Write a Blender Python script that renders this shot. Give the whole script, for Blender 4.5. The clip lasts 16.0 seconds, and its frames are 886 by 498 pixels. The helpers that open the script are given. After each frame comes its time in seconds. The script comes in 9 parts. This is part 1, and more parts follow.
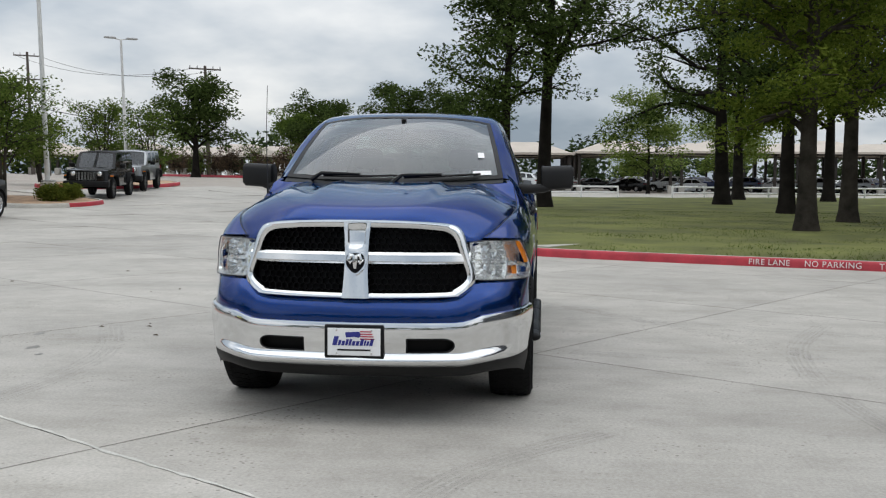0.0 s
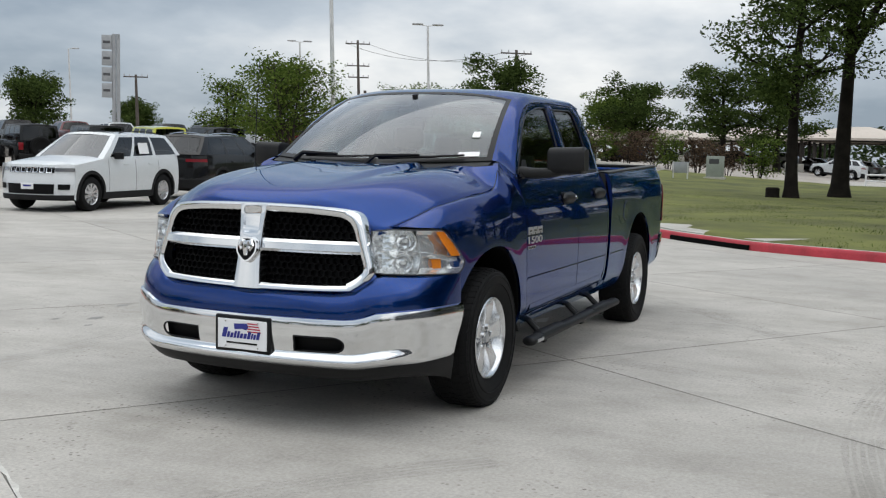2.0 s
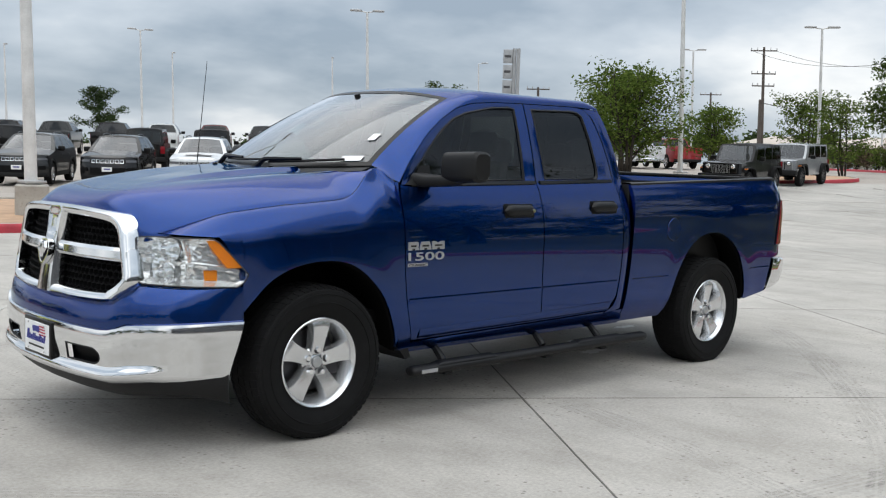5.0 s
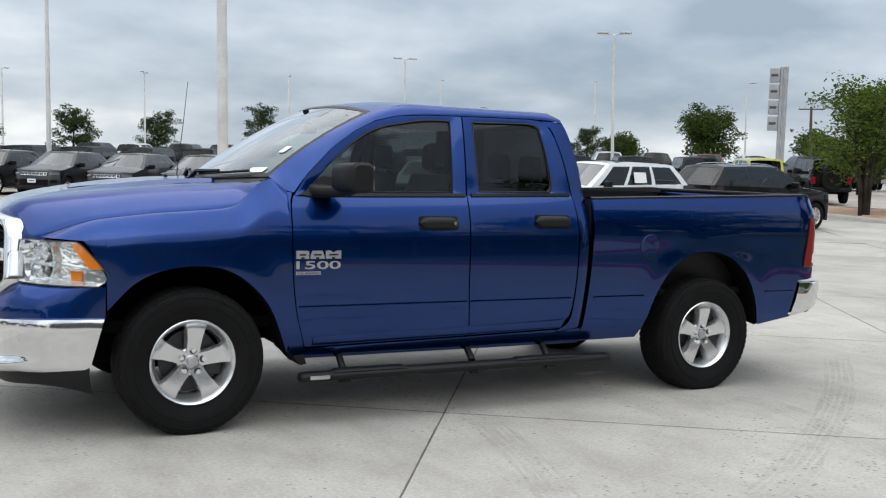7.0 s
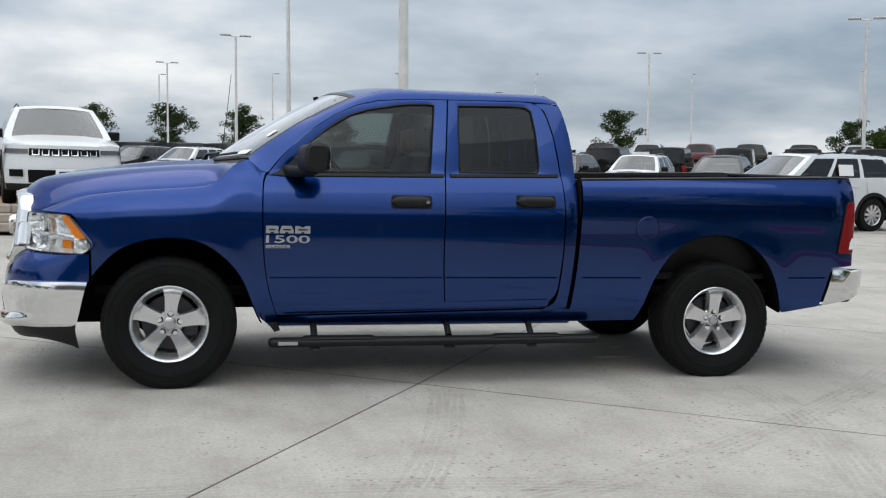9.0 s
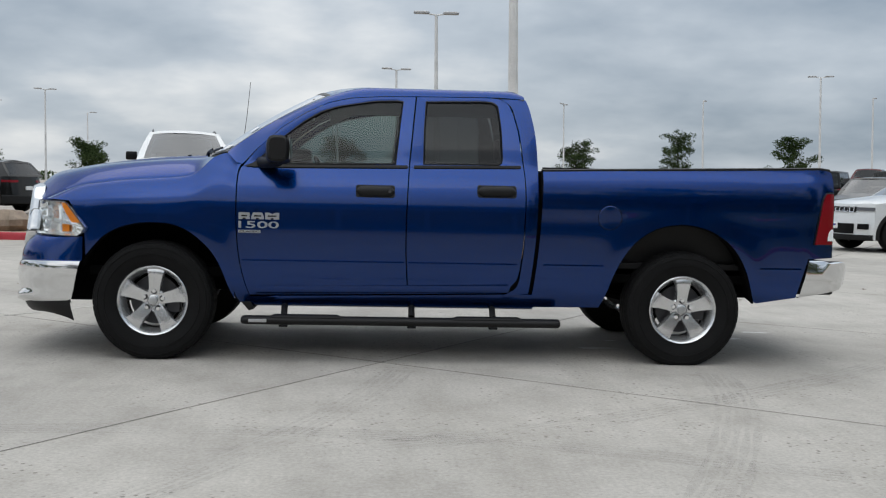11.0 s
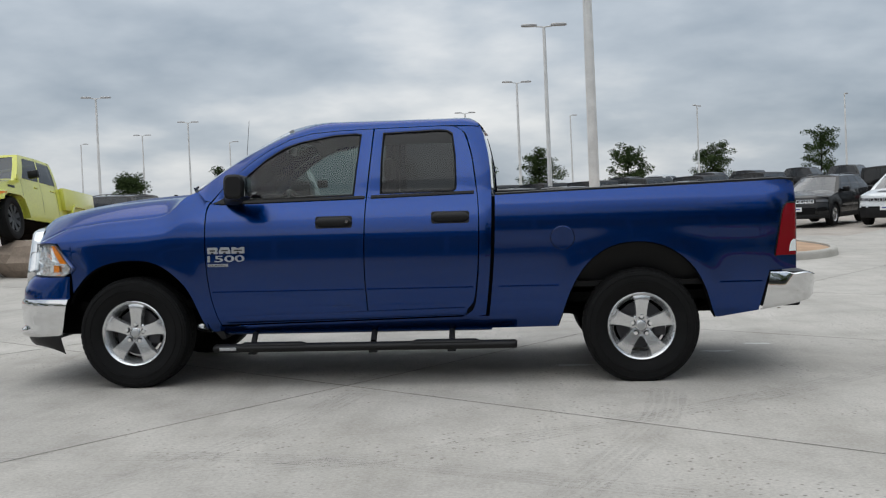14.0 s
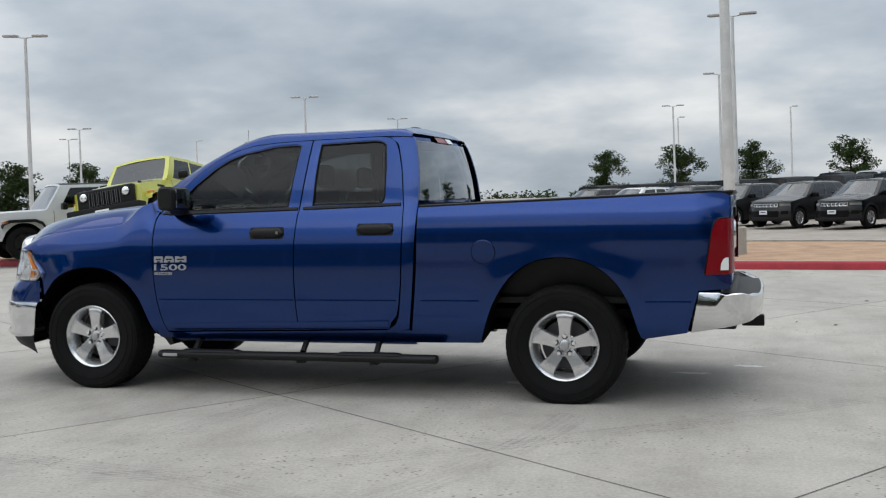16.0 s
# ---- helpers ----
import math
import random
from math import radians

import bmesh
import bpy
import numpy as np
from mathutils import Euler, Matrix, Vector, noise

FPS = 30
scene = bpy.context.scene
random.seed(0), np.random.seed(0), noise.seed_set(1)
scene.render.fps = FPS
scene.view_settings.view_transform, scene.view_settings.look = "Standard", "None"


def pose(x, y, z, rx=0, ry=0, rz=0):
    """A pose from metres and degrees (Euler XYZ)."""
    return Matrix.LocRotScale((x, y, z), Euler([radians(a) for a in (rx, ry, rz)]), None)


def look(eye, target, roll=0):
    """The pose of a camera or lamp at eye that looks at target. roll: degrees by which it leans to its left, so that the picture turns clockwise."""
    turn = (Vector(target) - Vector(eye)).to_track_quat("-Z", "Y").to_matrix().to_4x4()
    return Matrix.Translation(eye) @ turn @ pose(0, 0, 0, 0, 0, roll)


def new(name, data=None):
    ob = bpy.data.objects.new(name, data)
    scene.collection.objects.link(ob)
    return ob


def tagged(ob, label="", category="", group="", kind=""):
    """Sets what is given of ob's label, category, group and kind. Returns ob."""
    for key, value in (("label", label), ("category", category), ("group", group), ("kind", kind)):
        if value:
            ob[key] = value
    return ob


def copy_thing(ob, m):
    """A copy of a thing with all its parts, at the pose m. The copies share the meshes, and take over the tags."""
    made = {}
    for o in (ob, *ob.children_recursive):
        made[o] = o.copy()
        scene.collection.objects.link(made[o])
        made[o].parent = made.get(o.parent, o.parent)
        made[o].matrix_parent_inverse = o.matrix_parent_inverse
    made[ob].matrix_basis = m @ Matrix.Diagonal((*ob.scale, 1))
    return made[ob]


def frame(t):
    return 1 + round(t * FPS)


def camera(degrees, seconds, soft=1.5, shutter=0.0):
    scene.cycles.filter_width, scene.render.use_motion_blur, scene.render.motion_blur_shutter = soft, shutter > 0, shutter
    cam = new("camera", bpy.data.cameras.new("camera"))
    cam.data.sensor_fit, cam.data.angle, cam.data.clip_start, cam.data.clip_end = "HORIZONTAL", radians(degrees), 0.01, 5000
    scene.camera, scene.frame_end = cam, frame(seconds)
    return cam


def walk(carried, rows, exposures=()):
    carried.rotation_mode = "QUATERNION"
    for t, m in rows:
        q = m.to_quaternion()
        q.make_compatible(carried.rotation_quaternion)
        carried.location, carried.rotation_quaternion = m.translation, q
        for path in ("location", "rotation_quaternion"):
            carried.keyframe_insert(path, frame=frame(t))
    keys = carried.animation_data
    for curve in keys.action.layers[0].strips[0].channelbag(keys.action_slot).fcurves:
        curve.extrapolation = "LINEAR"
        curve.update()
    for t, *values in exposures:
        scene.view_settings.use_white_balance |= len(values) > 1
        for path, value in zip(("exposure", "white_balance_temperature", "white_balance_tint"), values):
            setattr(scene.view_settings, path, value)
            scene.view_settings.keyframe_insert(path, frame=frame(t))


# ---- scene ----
cam = camera(46.3, 16.0, soft=1.2)
PATH = [
    (0, (-6.881, -1.055, 1.428), (-4.895, -0.864, 1.289), 0.5),
    (0.5, (-6.646, -1.6, 1.435), (-4.681, -1.258, 1.288), 0.7),
    (1, (-6.347, -2.118, 1.437), (-4.416, -1.621, 1.282), 0.7),
    (1.5, (-6.027, -2.647, 1.449), (-4.142, -1.997, 1.283), 1.0),
    (2, (-5.623, -3.093, 1.443), (-3.797, -2.296, 1.264), 1.3),
    (2.5, (-5.245, -3.526, 1.447), (-3.488, -2.591, 1.253), 1.7),
    (3, (-4.869, -3.851, 1.446), (-3.185, -2.792, 1.24), 1.9),
    (3.5, (-4.51, -4.193, 1.467), (-2.901, -3.023, 1.258), 1.8),
    (4, (-4.121, -4.527, 1.481), (-2.587, -3.258, 1.282), 1.7),
    (4.5, (-3.679, -4.853, 1.484), (-2.225, -3.493, 1.298), 1.7),
    (4.7, (-3.503, -5.022, 1.493), (-2.083, -3.626, 1.309), 1.8),
    (6.8, (-1.662, -6.418, 1.483), (-0.681, -4.682, 1.331), 2.0),
    (7, (-1.484, -6.549, 1.492), (-0.551, -4.787, 1.34), 1.9),
    (7.5, (-1.038, -6.764, 1.48), (-0.226, -4.943, 1.321), 1.6),
    (8, (-0.633, -6.988, 1.47), (0.059, -5.119, 1.304), 1.6),
    (8.5, (-0.249, -7.186, 1.455), (0.326, -5.278, 1.283), 1.5),
    (9, (0.098, -7.43, 1.44), (0.563, -5.492, 1.269), 1.6),
    (9.2, (0.244, -7.553, 1.444), (0.668, -5.606, 1.275), 1.5),
    (11.5, (1.691, -8.078, 1.093), (1.764, -6.081, 0.996), 1.1),
    (12, (1.871, -8.107, 1.025), (1.901, -6.109, 0.947), 0.7),
    (12.5, (2.035, -8.135, 1.037), (2.025, -6.136, 0.965), 0.1),
    (13, (2.213, -8.166, 1.089), (2.161, -6.168, 1.012), -0.5),
    (13.5, (2.417, -8.209, 1.19), (2.321, -6.213, 1.103), -1.0),
    (14, (2.782, -8.264, 1.302), (2.627, -6.273, 1.208), -1.6),
    (14.5, (3.287, -8.335, 1.346), (3.054, -6.351, 1.252), -1.9),
    (15, (3.796, -8.236, 1.363), (3.458, -6.267, 1.272), -1.8),
    (15.5, (4.354, -8.051, 1.381), (3.894, -6.107, 1.29), -1.5),
    (16, (4.824, -7.761, 1.378), (4.245, -5.849, 1.283), -1.4),
]
walk(cam, [(t, look(eye, target, roll)) for t, eye, target, roll in PATH],
     exposures=((0.0, 0.02), (2.5, 0.12), (4.5, 0.26), (7.0, 0.36), (8.5, 0.2), (9.0, 0.16), (11.5, -0.02), (16.0, -0.05)))

# ---- world, sun, exposure ----
scene.view_settings.exposure = 0.0
world = bpy.data.worlds.new("overcast_sky")
scene.world = world
world.use_nodes = True
wn, wl = world.node_tree.nodes, world.node_tree.links
wn.clear()
w_out, w_bg = wn.new("ShaderNodeOutputWorld"), wn.new("ShaderNodeBackground")
w_sky, w_co = wn.new("ShaderNodeTexSky"), wn.new("ShaderNodeTexCoord")
w_sky.sky_type, w_sky.sun_disc = "NISHITA", False
w_sky.sun_elevation, w_sky.sun_rotation = radians(62), radians(200)
w_bg.inputs["Strength"].default_value = 0.1
w_sep = wn.new("ShaderNodeSeparateXYZ")
wl.new(w_co.outputs["Generated"], w_sep.inputs[0])
# clouds lie in a flat deck: the direction is divided by its height, which packs them towards the horizon
w_h = wn.new("ShaderNodeMath"); w_h.operation = "ADD"; w_h.inputs[1].default_value = 0.30
w_abs = wn.new("ShaderNodeMath"); w_abs.operation = "ABSOLUTE"
wl.new(w_sep.outputs["Z"], w_abs.inputs[0]); wl.new(w_abs.outputs[0], w_h.inputs[0])
w_div = wn.new("ShaderNodeVectorMath"); w_div.operation = "DIVIDE"
w_cmb = wn.new("ShaderNodeCombineXYZ")
for k in range(3):
    wl.new(w_h.outputs[0], w_cmb.inputs[k])
wl.new(w_co.outputs["Generated"], w_div.inputs[0]); wl.new(w_cmb.outputs[0], w_div.inputs[1])


def cloud_noise(scale, detail, rough, shift):
    mp, ns = wn.new("ShaderNodeMapping"), wn.new("ShaderNodeTexNoise")
    mp.inputs["Location"].default_value = shift
    ns.inputs["Scale"].default_value, ns.inputs["Detail"].default_value = scale, detail
    ns.inputs["Roughness"].default_value = rough
    wl.new(w_div.outputs[0], mp.inputs[0]); wl.new(mp.outputs[0], ns.inputs["Vector"])
    return ns


n_big, n_small = cloud_noise(1.15, 6.0, 0.5, (3.1, 1.4, 0)), cloud_noise(3.6, 5.0, 0.5, (0.3, 7.0, 0))
w_mix = wn.new("ShaderNodeMath"); w_mix.operation = "MULTIPLY_ADD"
w_mix.inputs[1].default_value = 0.28
wl.new(n_small.outputs["Fac"], w_mix.inputs[0]); wl.new(n_big.outputs["Fac"], w_mix.inputs[2])
w_ramp = wn.new("ShaderNodeValToRGB")
w_ramp.color_ramp.elements[0].position, w_ramp.color_ramp.elements[0].color = 0.45, (2.7, 3.3, 4.0, 1)
w_ramp.color_ramp.elements[1].position, w_ramp.color_ramp.elements[1].color = 0.83, (8.6, 8.7, 8.7, 1)
e = w_ramp.color_ramp.elements.new(0.635); e.color = (4.75, 5.3, 5.9, 1)
wl.new(w_mix.outputs[0], w_ramp.inputs[0])
# overcast skies brighten towards the zenith
w_up = wn.new("ShaderNodeMapRange")
w_up.inputs["From Min"].default_value, w_up.inputs["From Max"].default_value = 0.05, 0.75
w_up.inputs["To Min"].default_value, w_up.inputs["To Max"].default_value = 1.0, 1.75
wl.new(w_sep.outputs["Z"], w_up.inputs["Value"])
w_mul = wn.new("ShaderNodeVectorMath"); w_mul.operation = "SCALE"
wl.new(w_ramp.outputs[0], w_mul.inputs[0]); wl.new(w_up.outputs[0], w_mul.inputs["Scale"])
w_blend = wn.new("ShaderNodeMix"); w_blend.data_type = "RGBA"
w_blend.inputs["Factor"].default_value = 0.92
wl.new(w_sky.outputs[0], w_blend.inputs["A"]); wl.new(w_mul.outputs[0], w_blend.inputs["B"])
wl.new(w_blend.outputs["Result"], w_bg.inputs["Color"])
wl.new(w_bg.outputs[0], w_out.inputs["Surface"])

sun = new("sun", bpy.data.lights.new("sun", "SUN"))
sun.data.energy, sun.data.angle, sun.data.color = 1.35, radians(100), (1.0, 0.97, 0.92)
sun.matrix_world = look((0, 0, 40), (6, 4, 0))

# ---- materials ----
def rgb(*c):
    return (*c, 1.0)


def principled(name, color, rough=0.5, metal=0.0, **more):
    m = bpy.data.materials.new(name)
    m.use_nodes = True
    b = m.node_tree.nodes["Principled BSDF"]
    b.inputs["Base Color"].default_value = rgb(*color)
    b.inputs["Roughness"].default_value, b.inputs["Metallic"].default_value = rough, metal
    for k, v in more.items():
        b.inputs[k.replace("_", " ")].default_value = v
    return m


def noise_node(m, scale, detail=6.0, rough=0.6, where="Object"):
    n, l = m.node_tree.nodes, m.node_tree.links
    co, ns = n.new("ShaderNodeTexCoord"), n.new("ShaderNodeTexNoise")
    ns.inputs["Scale"].default_value, ns.inputs["Detail"].default_value = scale, detail
    ns.inputs["Roughness"].default_value = rough
    l.new(co.outputs[where], ns.inputs["Vector"])
    return ns


def ramp_node(m, source, stops):
    n, l = m.node_tree.nodes, m.node_tree.links
    r = n.new("ShaderNodeValToRGB")
    els = r.color_ramp.elements
    for i, (p, c) in enumerate(stops):
        el = els[i] if i < 2 else els.new(p)
        el.position, el.color = p, rgb(*c)
    l.new(source, r.inputs[0])
    return r.outputs[0]


def mix_node(m, kind, fac, a, b):
    n, l = m.node_tree.nodes, m.node_tree.links
    x = n.new("ShaderNodeMix")
    x.data_type, x.blend_type = "RGBA", kind
    for key, v in (("Factor", fac), ("A", a), ("B", b)):
        if isinstance(v, (int, float)):
            x.inputs[key].default_value = v
        elif isinstance(v, tuple):
            x.inputs[key].default_value = rgb(*v)
        else:
            l.new(v, x.inputs[key])
    return x.outputs["Result"]


def set_color(m, out):
    m.node_tree.links.new(out, m.node_tree.nodes["Principled BSDF"].inputs["Base Color"])


def set_bump(m, out, strength, distance=0.01):
    n, l = m.node_tree.nodes, m.node_tree.links
    b = n.new("ShaderNodeBump")
    b.inputs["Strength"].default_value, b.inputs["Distance"].default_value = strength, distance
    l.new(out, b.inputs["Height"])
    l.new(b.outputs[0], n["Principled BSDF"].inputs["Normal"])


def worn(name, color, spread=0.25, scale=8.0, fine=60.0, rough=0.7, metal=0.0, bump=0.15, **more):
    """A plain surface with blotches at one scale and grain at another."""
    m = principled(name, color, rough, metal, **more)
    big, small = noise_node(m, scale), noise_node(m, fine, 3.0)
    lo, hi = tuple(v * (1 - spread) for v in color), tuple(min(1.0, v * (1 + spread)) for v in color)
    c = ramp_node(m, big.outputs["Fac"], ((0.3, lo), (0.7, hi)))
    g = ramp_node(m, small.outputs["Fac"], ((0.3, (0.8,) * 3), (0.7, (1.15,) * 3)))
    set_color(m, mix_node(m, "MULTIPLY", 0.6, c, g))
    if bump:
        set_bump(m, small.outputs["Fac"], bump, 0.004)
    return m


def paint(name, color, metal=0.0, rough=0.35, coat=1.0):
    m = principled(name, color, rough, metal)
    b = m.node_tree.nodes["Principled BSDF"]
    b.inputs["Coat Weight"].default_value, b.inputs["Coat Roughness"].default_value = coat, 0.02
    ns = noise_node(m, 900.0, 1.0)
    lo, hi = tuple(v * 0.8 for v in color), tuple(min(1.0, v * 1.2) for v in color)
    set_color(m, ramp_node(m, ns.outputs["Fac"], ((0.35, lo), (0.65, hi))))
    return m


def thin_glass(name, tint, gloss=1.0):
    """A pane: tinted see-through, with a mirror's share that grows at grazing angles."""
    m = bpy.data.materials.new(name)
    m.use_nodes = True
    n, l = m.node_tree.nodes, m.node_tree.links
    n.clear()
    out, tr, gl = n.new("ShaderNodeOutputMaterial"), n.new("ShaderNodeBsdfTransparent"), n.new("ShaderNodeBsdfGlossy")
    fr, mx, mu = n.new("ShaderNodeFresnel"), n.new("ShaderNodeMixShader"), n.new("ShaderNodeMath")
    tr.inputs["Color"].default_value = rgb(*tint)
    gl.inputs["Roughness"].default_value = 0.01
    gl.inputs["Color"].default_value = rgb(0.95, 0.97, 1.0)
    fr.inputs["IOR"].default_value = 1.52
    mu.operation = "MULTIPLY"; mu.inputs[1].default_value = gloss; mu.use_clamp = True
    l.new(fr.outputs[0], mu.inputs[0]); l.new(mu.outputs[0], mx.inputs[0])
    l.new(tr.outputs[0], mx.inputs[1]); l.new(gl.outputs[0], mx.inputs[2]); l.new(mx.outputs[0], out.inputs[0])
    return m


M_BLUE = paint("metallic_blue_paint", (0.0008, 0.030, 0.165), 1.0, 0.27, 0.9)
M_BLUE.node_tree.nodes["Principled BSDF"].inputs["Coat IOR"].default_value = 1.46
M_BLUE.node_tree.nodes["Principled BSDF"].inputs["Specular Tint"].default_value = rgb(0.08, 0.46, 0.75)
M_CHROME = principled("chrome", (0.76, 0.77, 0.78), 0.10, 1.0)
M_ALLOY = principled("silver_alloy", (0.72, 0.73, 0.74), 0.24, 0.85)
M_ALLOY_DARK = principled("dark_alloy", (0.06, 0.06, 0.065), 0.45, 0.7)
M_BLACK = worn("black_plastic", (0.007, 0.007, 0.0075), 0.2, 5, 150, 0.5, bump=0.1)
M_TRIM = principled("satin_black_trim", (0.006, 0.006, 0.0065), 0.3)
M_DARK = principled("dark_underbody_and_gaps", (0.004, 0.004, 0.004), 0.9)
M_RUBBER = worn("tyre_rubber", (0.0055, 0.0055, 0.0058), 0.25, 10, 90, 0.75, bump=0.25)
M_GRILLE = principled("grille_black", (0.004, 0.004, 0.0045), 0.5)
M_WINDSHIELD = thin_glass("clear_glass", (0.46, 0.66, 0.64), 2.0)
M_TINT = thin_glass("tinted_glass", (0.32, 0.38, 0.37), 0.65)
M_PRIVACY = thin_glass("privacy_glass", (0.14, 0.155, 0.155), 0.65)
M_REAR = thin_glass("rear_glass", (0.30, 0.34, 0.33), 2.0)
M_LENS = thin_glass("lamp_lens", (0.97, 0.98, 0.98), 0.55)
M_AMBER = principled("amber_plastic", (0.85, 0.25, 0.015), 0.2, 0.0, Coat_Weight=1.0)
M_RED_LENS = principled("red_lamp_plastic", (0.20, 0.003, 0.009), 0.2, 0.0, Specular_IOR_Level=0.35)
M_LAMP_WHITE = principled("lamp_reflector", (0.88, 0.90, 0.90), 0.30, 0.0)
M_LAMP_CHROME = principled("lamp_chrome", (0.95, 0.96, 0.96), 0.12, 0.75)
set_bump(M_LAMP_CHROME, noise_node(M_LAMP_CHROME, 22.0, 1.0).outputs["Fac"], 0.45, 0.012)
M_WHITE_PLASTIC = principled("white_plastic", (0.8, 0.8, 0.8), 0.4)
M_SEAT = worn("grey_seat_cloth", (0.060, 0.062, 0.064), 0.2, 20, 300, 0.95, bump=0)
M_DASH = worn("dark_dash_plastic", (0.024, 0.025, 0.026), 0.2, 10, 200, 0.8, bump=0)
M_HEADLINER = principled("grey_headliner", (0.28, 0.27, 0.26), 0.95)
M_BADGE = principled("badge_silver", (0.50, 0.51, 0.52), 0.3, 0.7)

for m_, v_ in ((M_RUBBER, 0.2), (M_DARK, 0.05), (M_BLACK, 0.3), (M_DASH, 0.3), (M_GRILLE, 0.12), (M_TRIM, 0.22)):
    m_.node_tree.nodes["Principled BSDF"].inputs["Specular IOR Level"].default_value = v_

# ---- geometry helpers ----
class Geo:
    """Vertices and faces that become one mesh."""

    def __init__(self, verts=None, faces=None):
        self.v, self.f = list(verts or []), list(faces or [])

    def add(self, other):
        k = len(self.v)
        self.v += other.v
        self.f += [tuple(i + k for i in f) for f in other.f]
        return self

    def moved(self, m):
        return Geo([tuple(m @ Vector(p)) for p in self.v], self.f)

    def mirrored(self):
        return Geo([(x, -y, z) for x, y, z in self.v], [tuple(reversed(f)) for f in self.f])


def lerp(a, b, t):
    return a + (b - a) * t


def curve(points, x):
    """Piecewise linear y of x through (x, y) pairs in order of x."""
    if x <= points[0][0]:
        return points[0][1]
    for (xa, ya), (xb, yb) in zip(points, points[1:]):
        if x <= xb:
            return ya + (yb - ya) * (x - xa) / max(xb - xa, 1e-9)
    return points[-1][1]


def soft(points, x):
    """The same with a smooth (Catmull-Rom) run through the pairs."""
    if x <= points[0][0]:
        return points[0][1]
    for i in range(len(points) - 1):
        (xa, ya), (xb, yb) = points[i], points[i + 1]
        if x <= xb:
            ma = (yb - points[i - 1][1]) / (xb - points[i - 1][0]) if i else (yb - ya) / (xb - xa)
            mb = (points[i + 2][1] - ya) / (points[i + 2][0] - xa) if i + 2 < len(points) else (yb - ya) / (xb - xa)
            h = xb - xa
            t = (x - xa) / h
            return ya * (2 * t ** 3 - 3 * t * t + 1) + ma * h * (t ** 3 - 2 * t * t + t) + yb * (3 * t * t - 2 * t ** 3) + mb * h * (t ** 3 - t * t)
    return points[-1][1]


def span(a, b, n):
    return [a + (b - a) * i / n for i in range(n + 1)]


def steps(marks, size):
    """Stations through all the marks, no further apart than size."""
    out = [marks[0]]
    for a, b in zip(marks, marks[1:]):
        n = max(1, math.ceil((b - a) / size))
        out += [a + (b - a) * i / n for i in range(1, n + 1)]
    return out


def sheet(rows, closed=False, skip=None):
    """A grid of points (rows of equal length) as faces. closed: the rows are rings. skip(i, j): leaves a face out."""
    m = len(rows[0])
    v = [tuple(p) for r in rows for p in r]
    f = []
    for i in range(len(rows) - 1):
        for j in range(m if closed else m - 1):
            if skip and skip(i, j):
                continue
            k = (j + 1) % m
            f.append((i * m + j, i * m + k, (i + 1) * m + k, (i + 1) * m + j))
    return Geo(v, f)


def rimmed(rows, inward):
    """The grid with its border folded inward by the vector, so that the panel shows a thickness."""
    d = Vector(inward)
    fold = [[tuple(Vector(r[0]) + d)] + list(r) + [tuple(Vector(r[-1]) + d)] for r in rows]
    first = [tuple(Vector(p) + d) for p in rows[0]]
    last = [tuple(Vector(p) + d) for p in rows[-1]]
    fold.insert(0, [first[0]] + first + [first[-1]])
    fold.append([last[0]] + last + [last[-1]])
    return sheet(fold)


def loft(loops, cap0=False, cap1=False):
    g = sheet(loops, closed=True)
    m = len(loops[0])
    if cap0:
        g.f.append(tuple(reversed(range(m))))
    if cap1:
        k = (len(loops) - 1) * m
        g.f.append(tuple(k + i for i in range(m)))
    return g


def box(x0, x1, y0, y1, z0, z1, bevel=0.0, seg=2):
    bm = bmesh.new()
    bmesh.ops.create_cube(bm, size=1.0)
    for v in bm.verts:
        v.co = (lerp(x0, x1, v.co.x + 0.5), lerp(y0, y1, v.co.y + 0.5), lerp(z0, z1, v.co.z + 0.5))
    if bevel:
        bmesh.ops.bevel(bm, geom=bm.edges[:], offset=bevel, segments=seg, affect="EDGES", profile=0.5)
    bm.verts.index_update()
    g = Geo([tuple(v.co) for v in bm.verts], [tuple(v.index for v in f.verts) for f in bm.faces])
    bm.free()
    return g


def rod(a, b, ra, rb=None, n=10, caps=True):
    rb = ra if rb is None else rb
    a, b = Vector(a), Vector(b)
    q = (b - a).to_track_quat("Z", "Y")
    ring = lambda c, r: [tuple(c + q @ Vector((r * math.cos(2 * math.pi * i / n), r * math.sin(2 * math.pi * i / n), 0))) for i in range(n)]
    return loft([ring(a, ra), ring(b, rb)], caps, caps)


def tube(path, radii, n=8, caps=True):
    """A round tube along points, with a radius at each (or one for all)."""
    pts = [Vector(p) for p in path]
    if not isinstance(radii, (list, tuple)):
        radii = [radii] * len(pts)
    loops, q0 = [], None
    for i, p in enumerate(pts):
        d = (pts[min(i + 1, len(pts) - 1)] - pts[max(i - 1, 0)]).normalized()
        q = d.to_track_quat("Z", "Y") if q0 is None else (q0 @ Vector((0, 0, 1))).rotation_difference(d) @ q0
        q0 = q
        loops.append([tuple(p + q @ Vector((radii[i] * math.cos(2 * math.pi * k / n), radii[i] * math.sin(2 * math.pi * k / n), 0))) for k in range(n)])
    return loft(loops, caps, caps)


def lathe(profile, n=32, closed=False):
    """Profile of (radius, y) turned round the y axis."""
    prof = list(profile) + ([profile[0]] if closed else [])
    rows = [[(r * math.cos(2 * math.pi * k / n), y, r * math.sin(2 * math.pi * k / n)) for k in range(n)] for r, y in prof]
    return sheet(rows, closed=True)


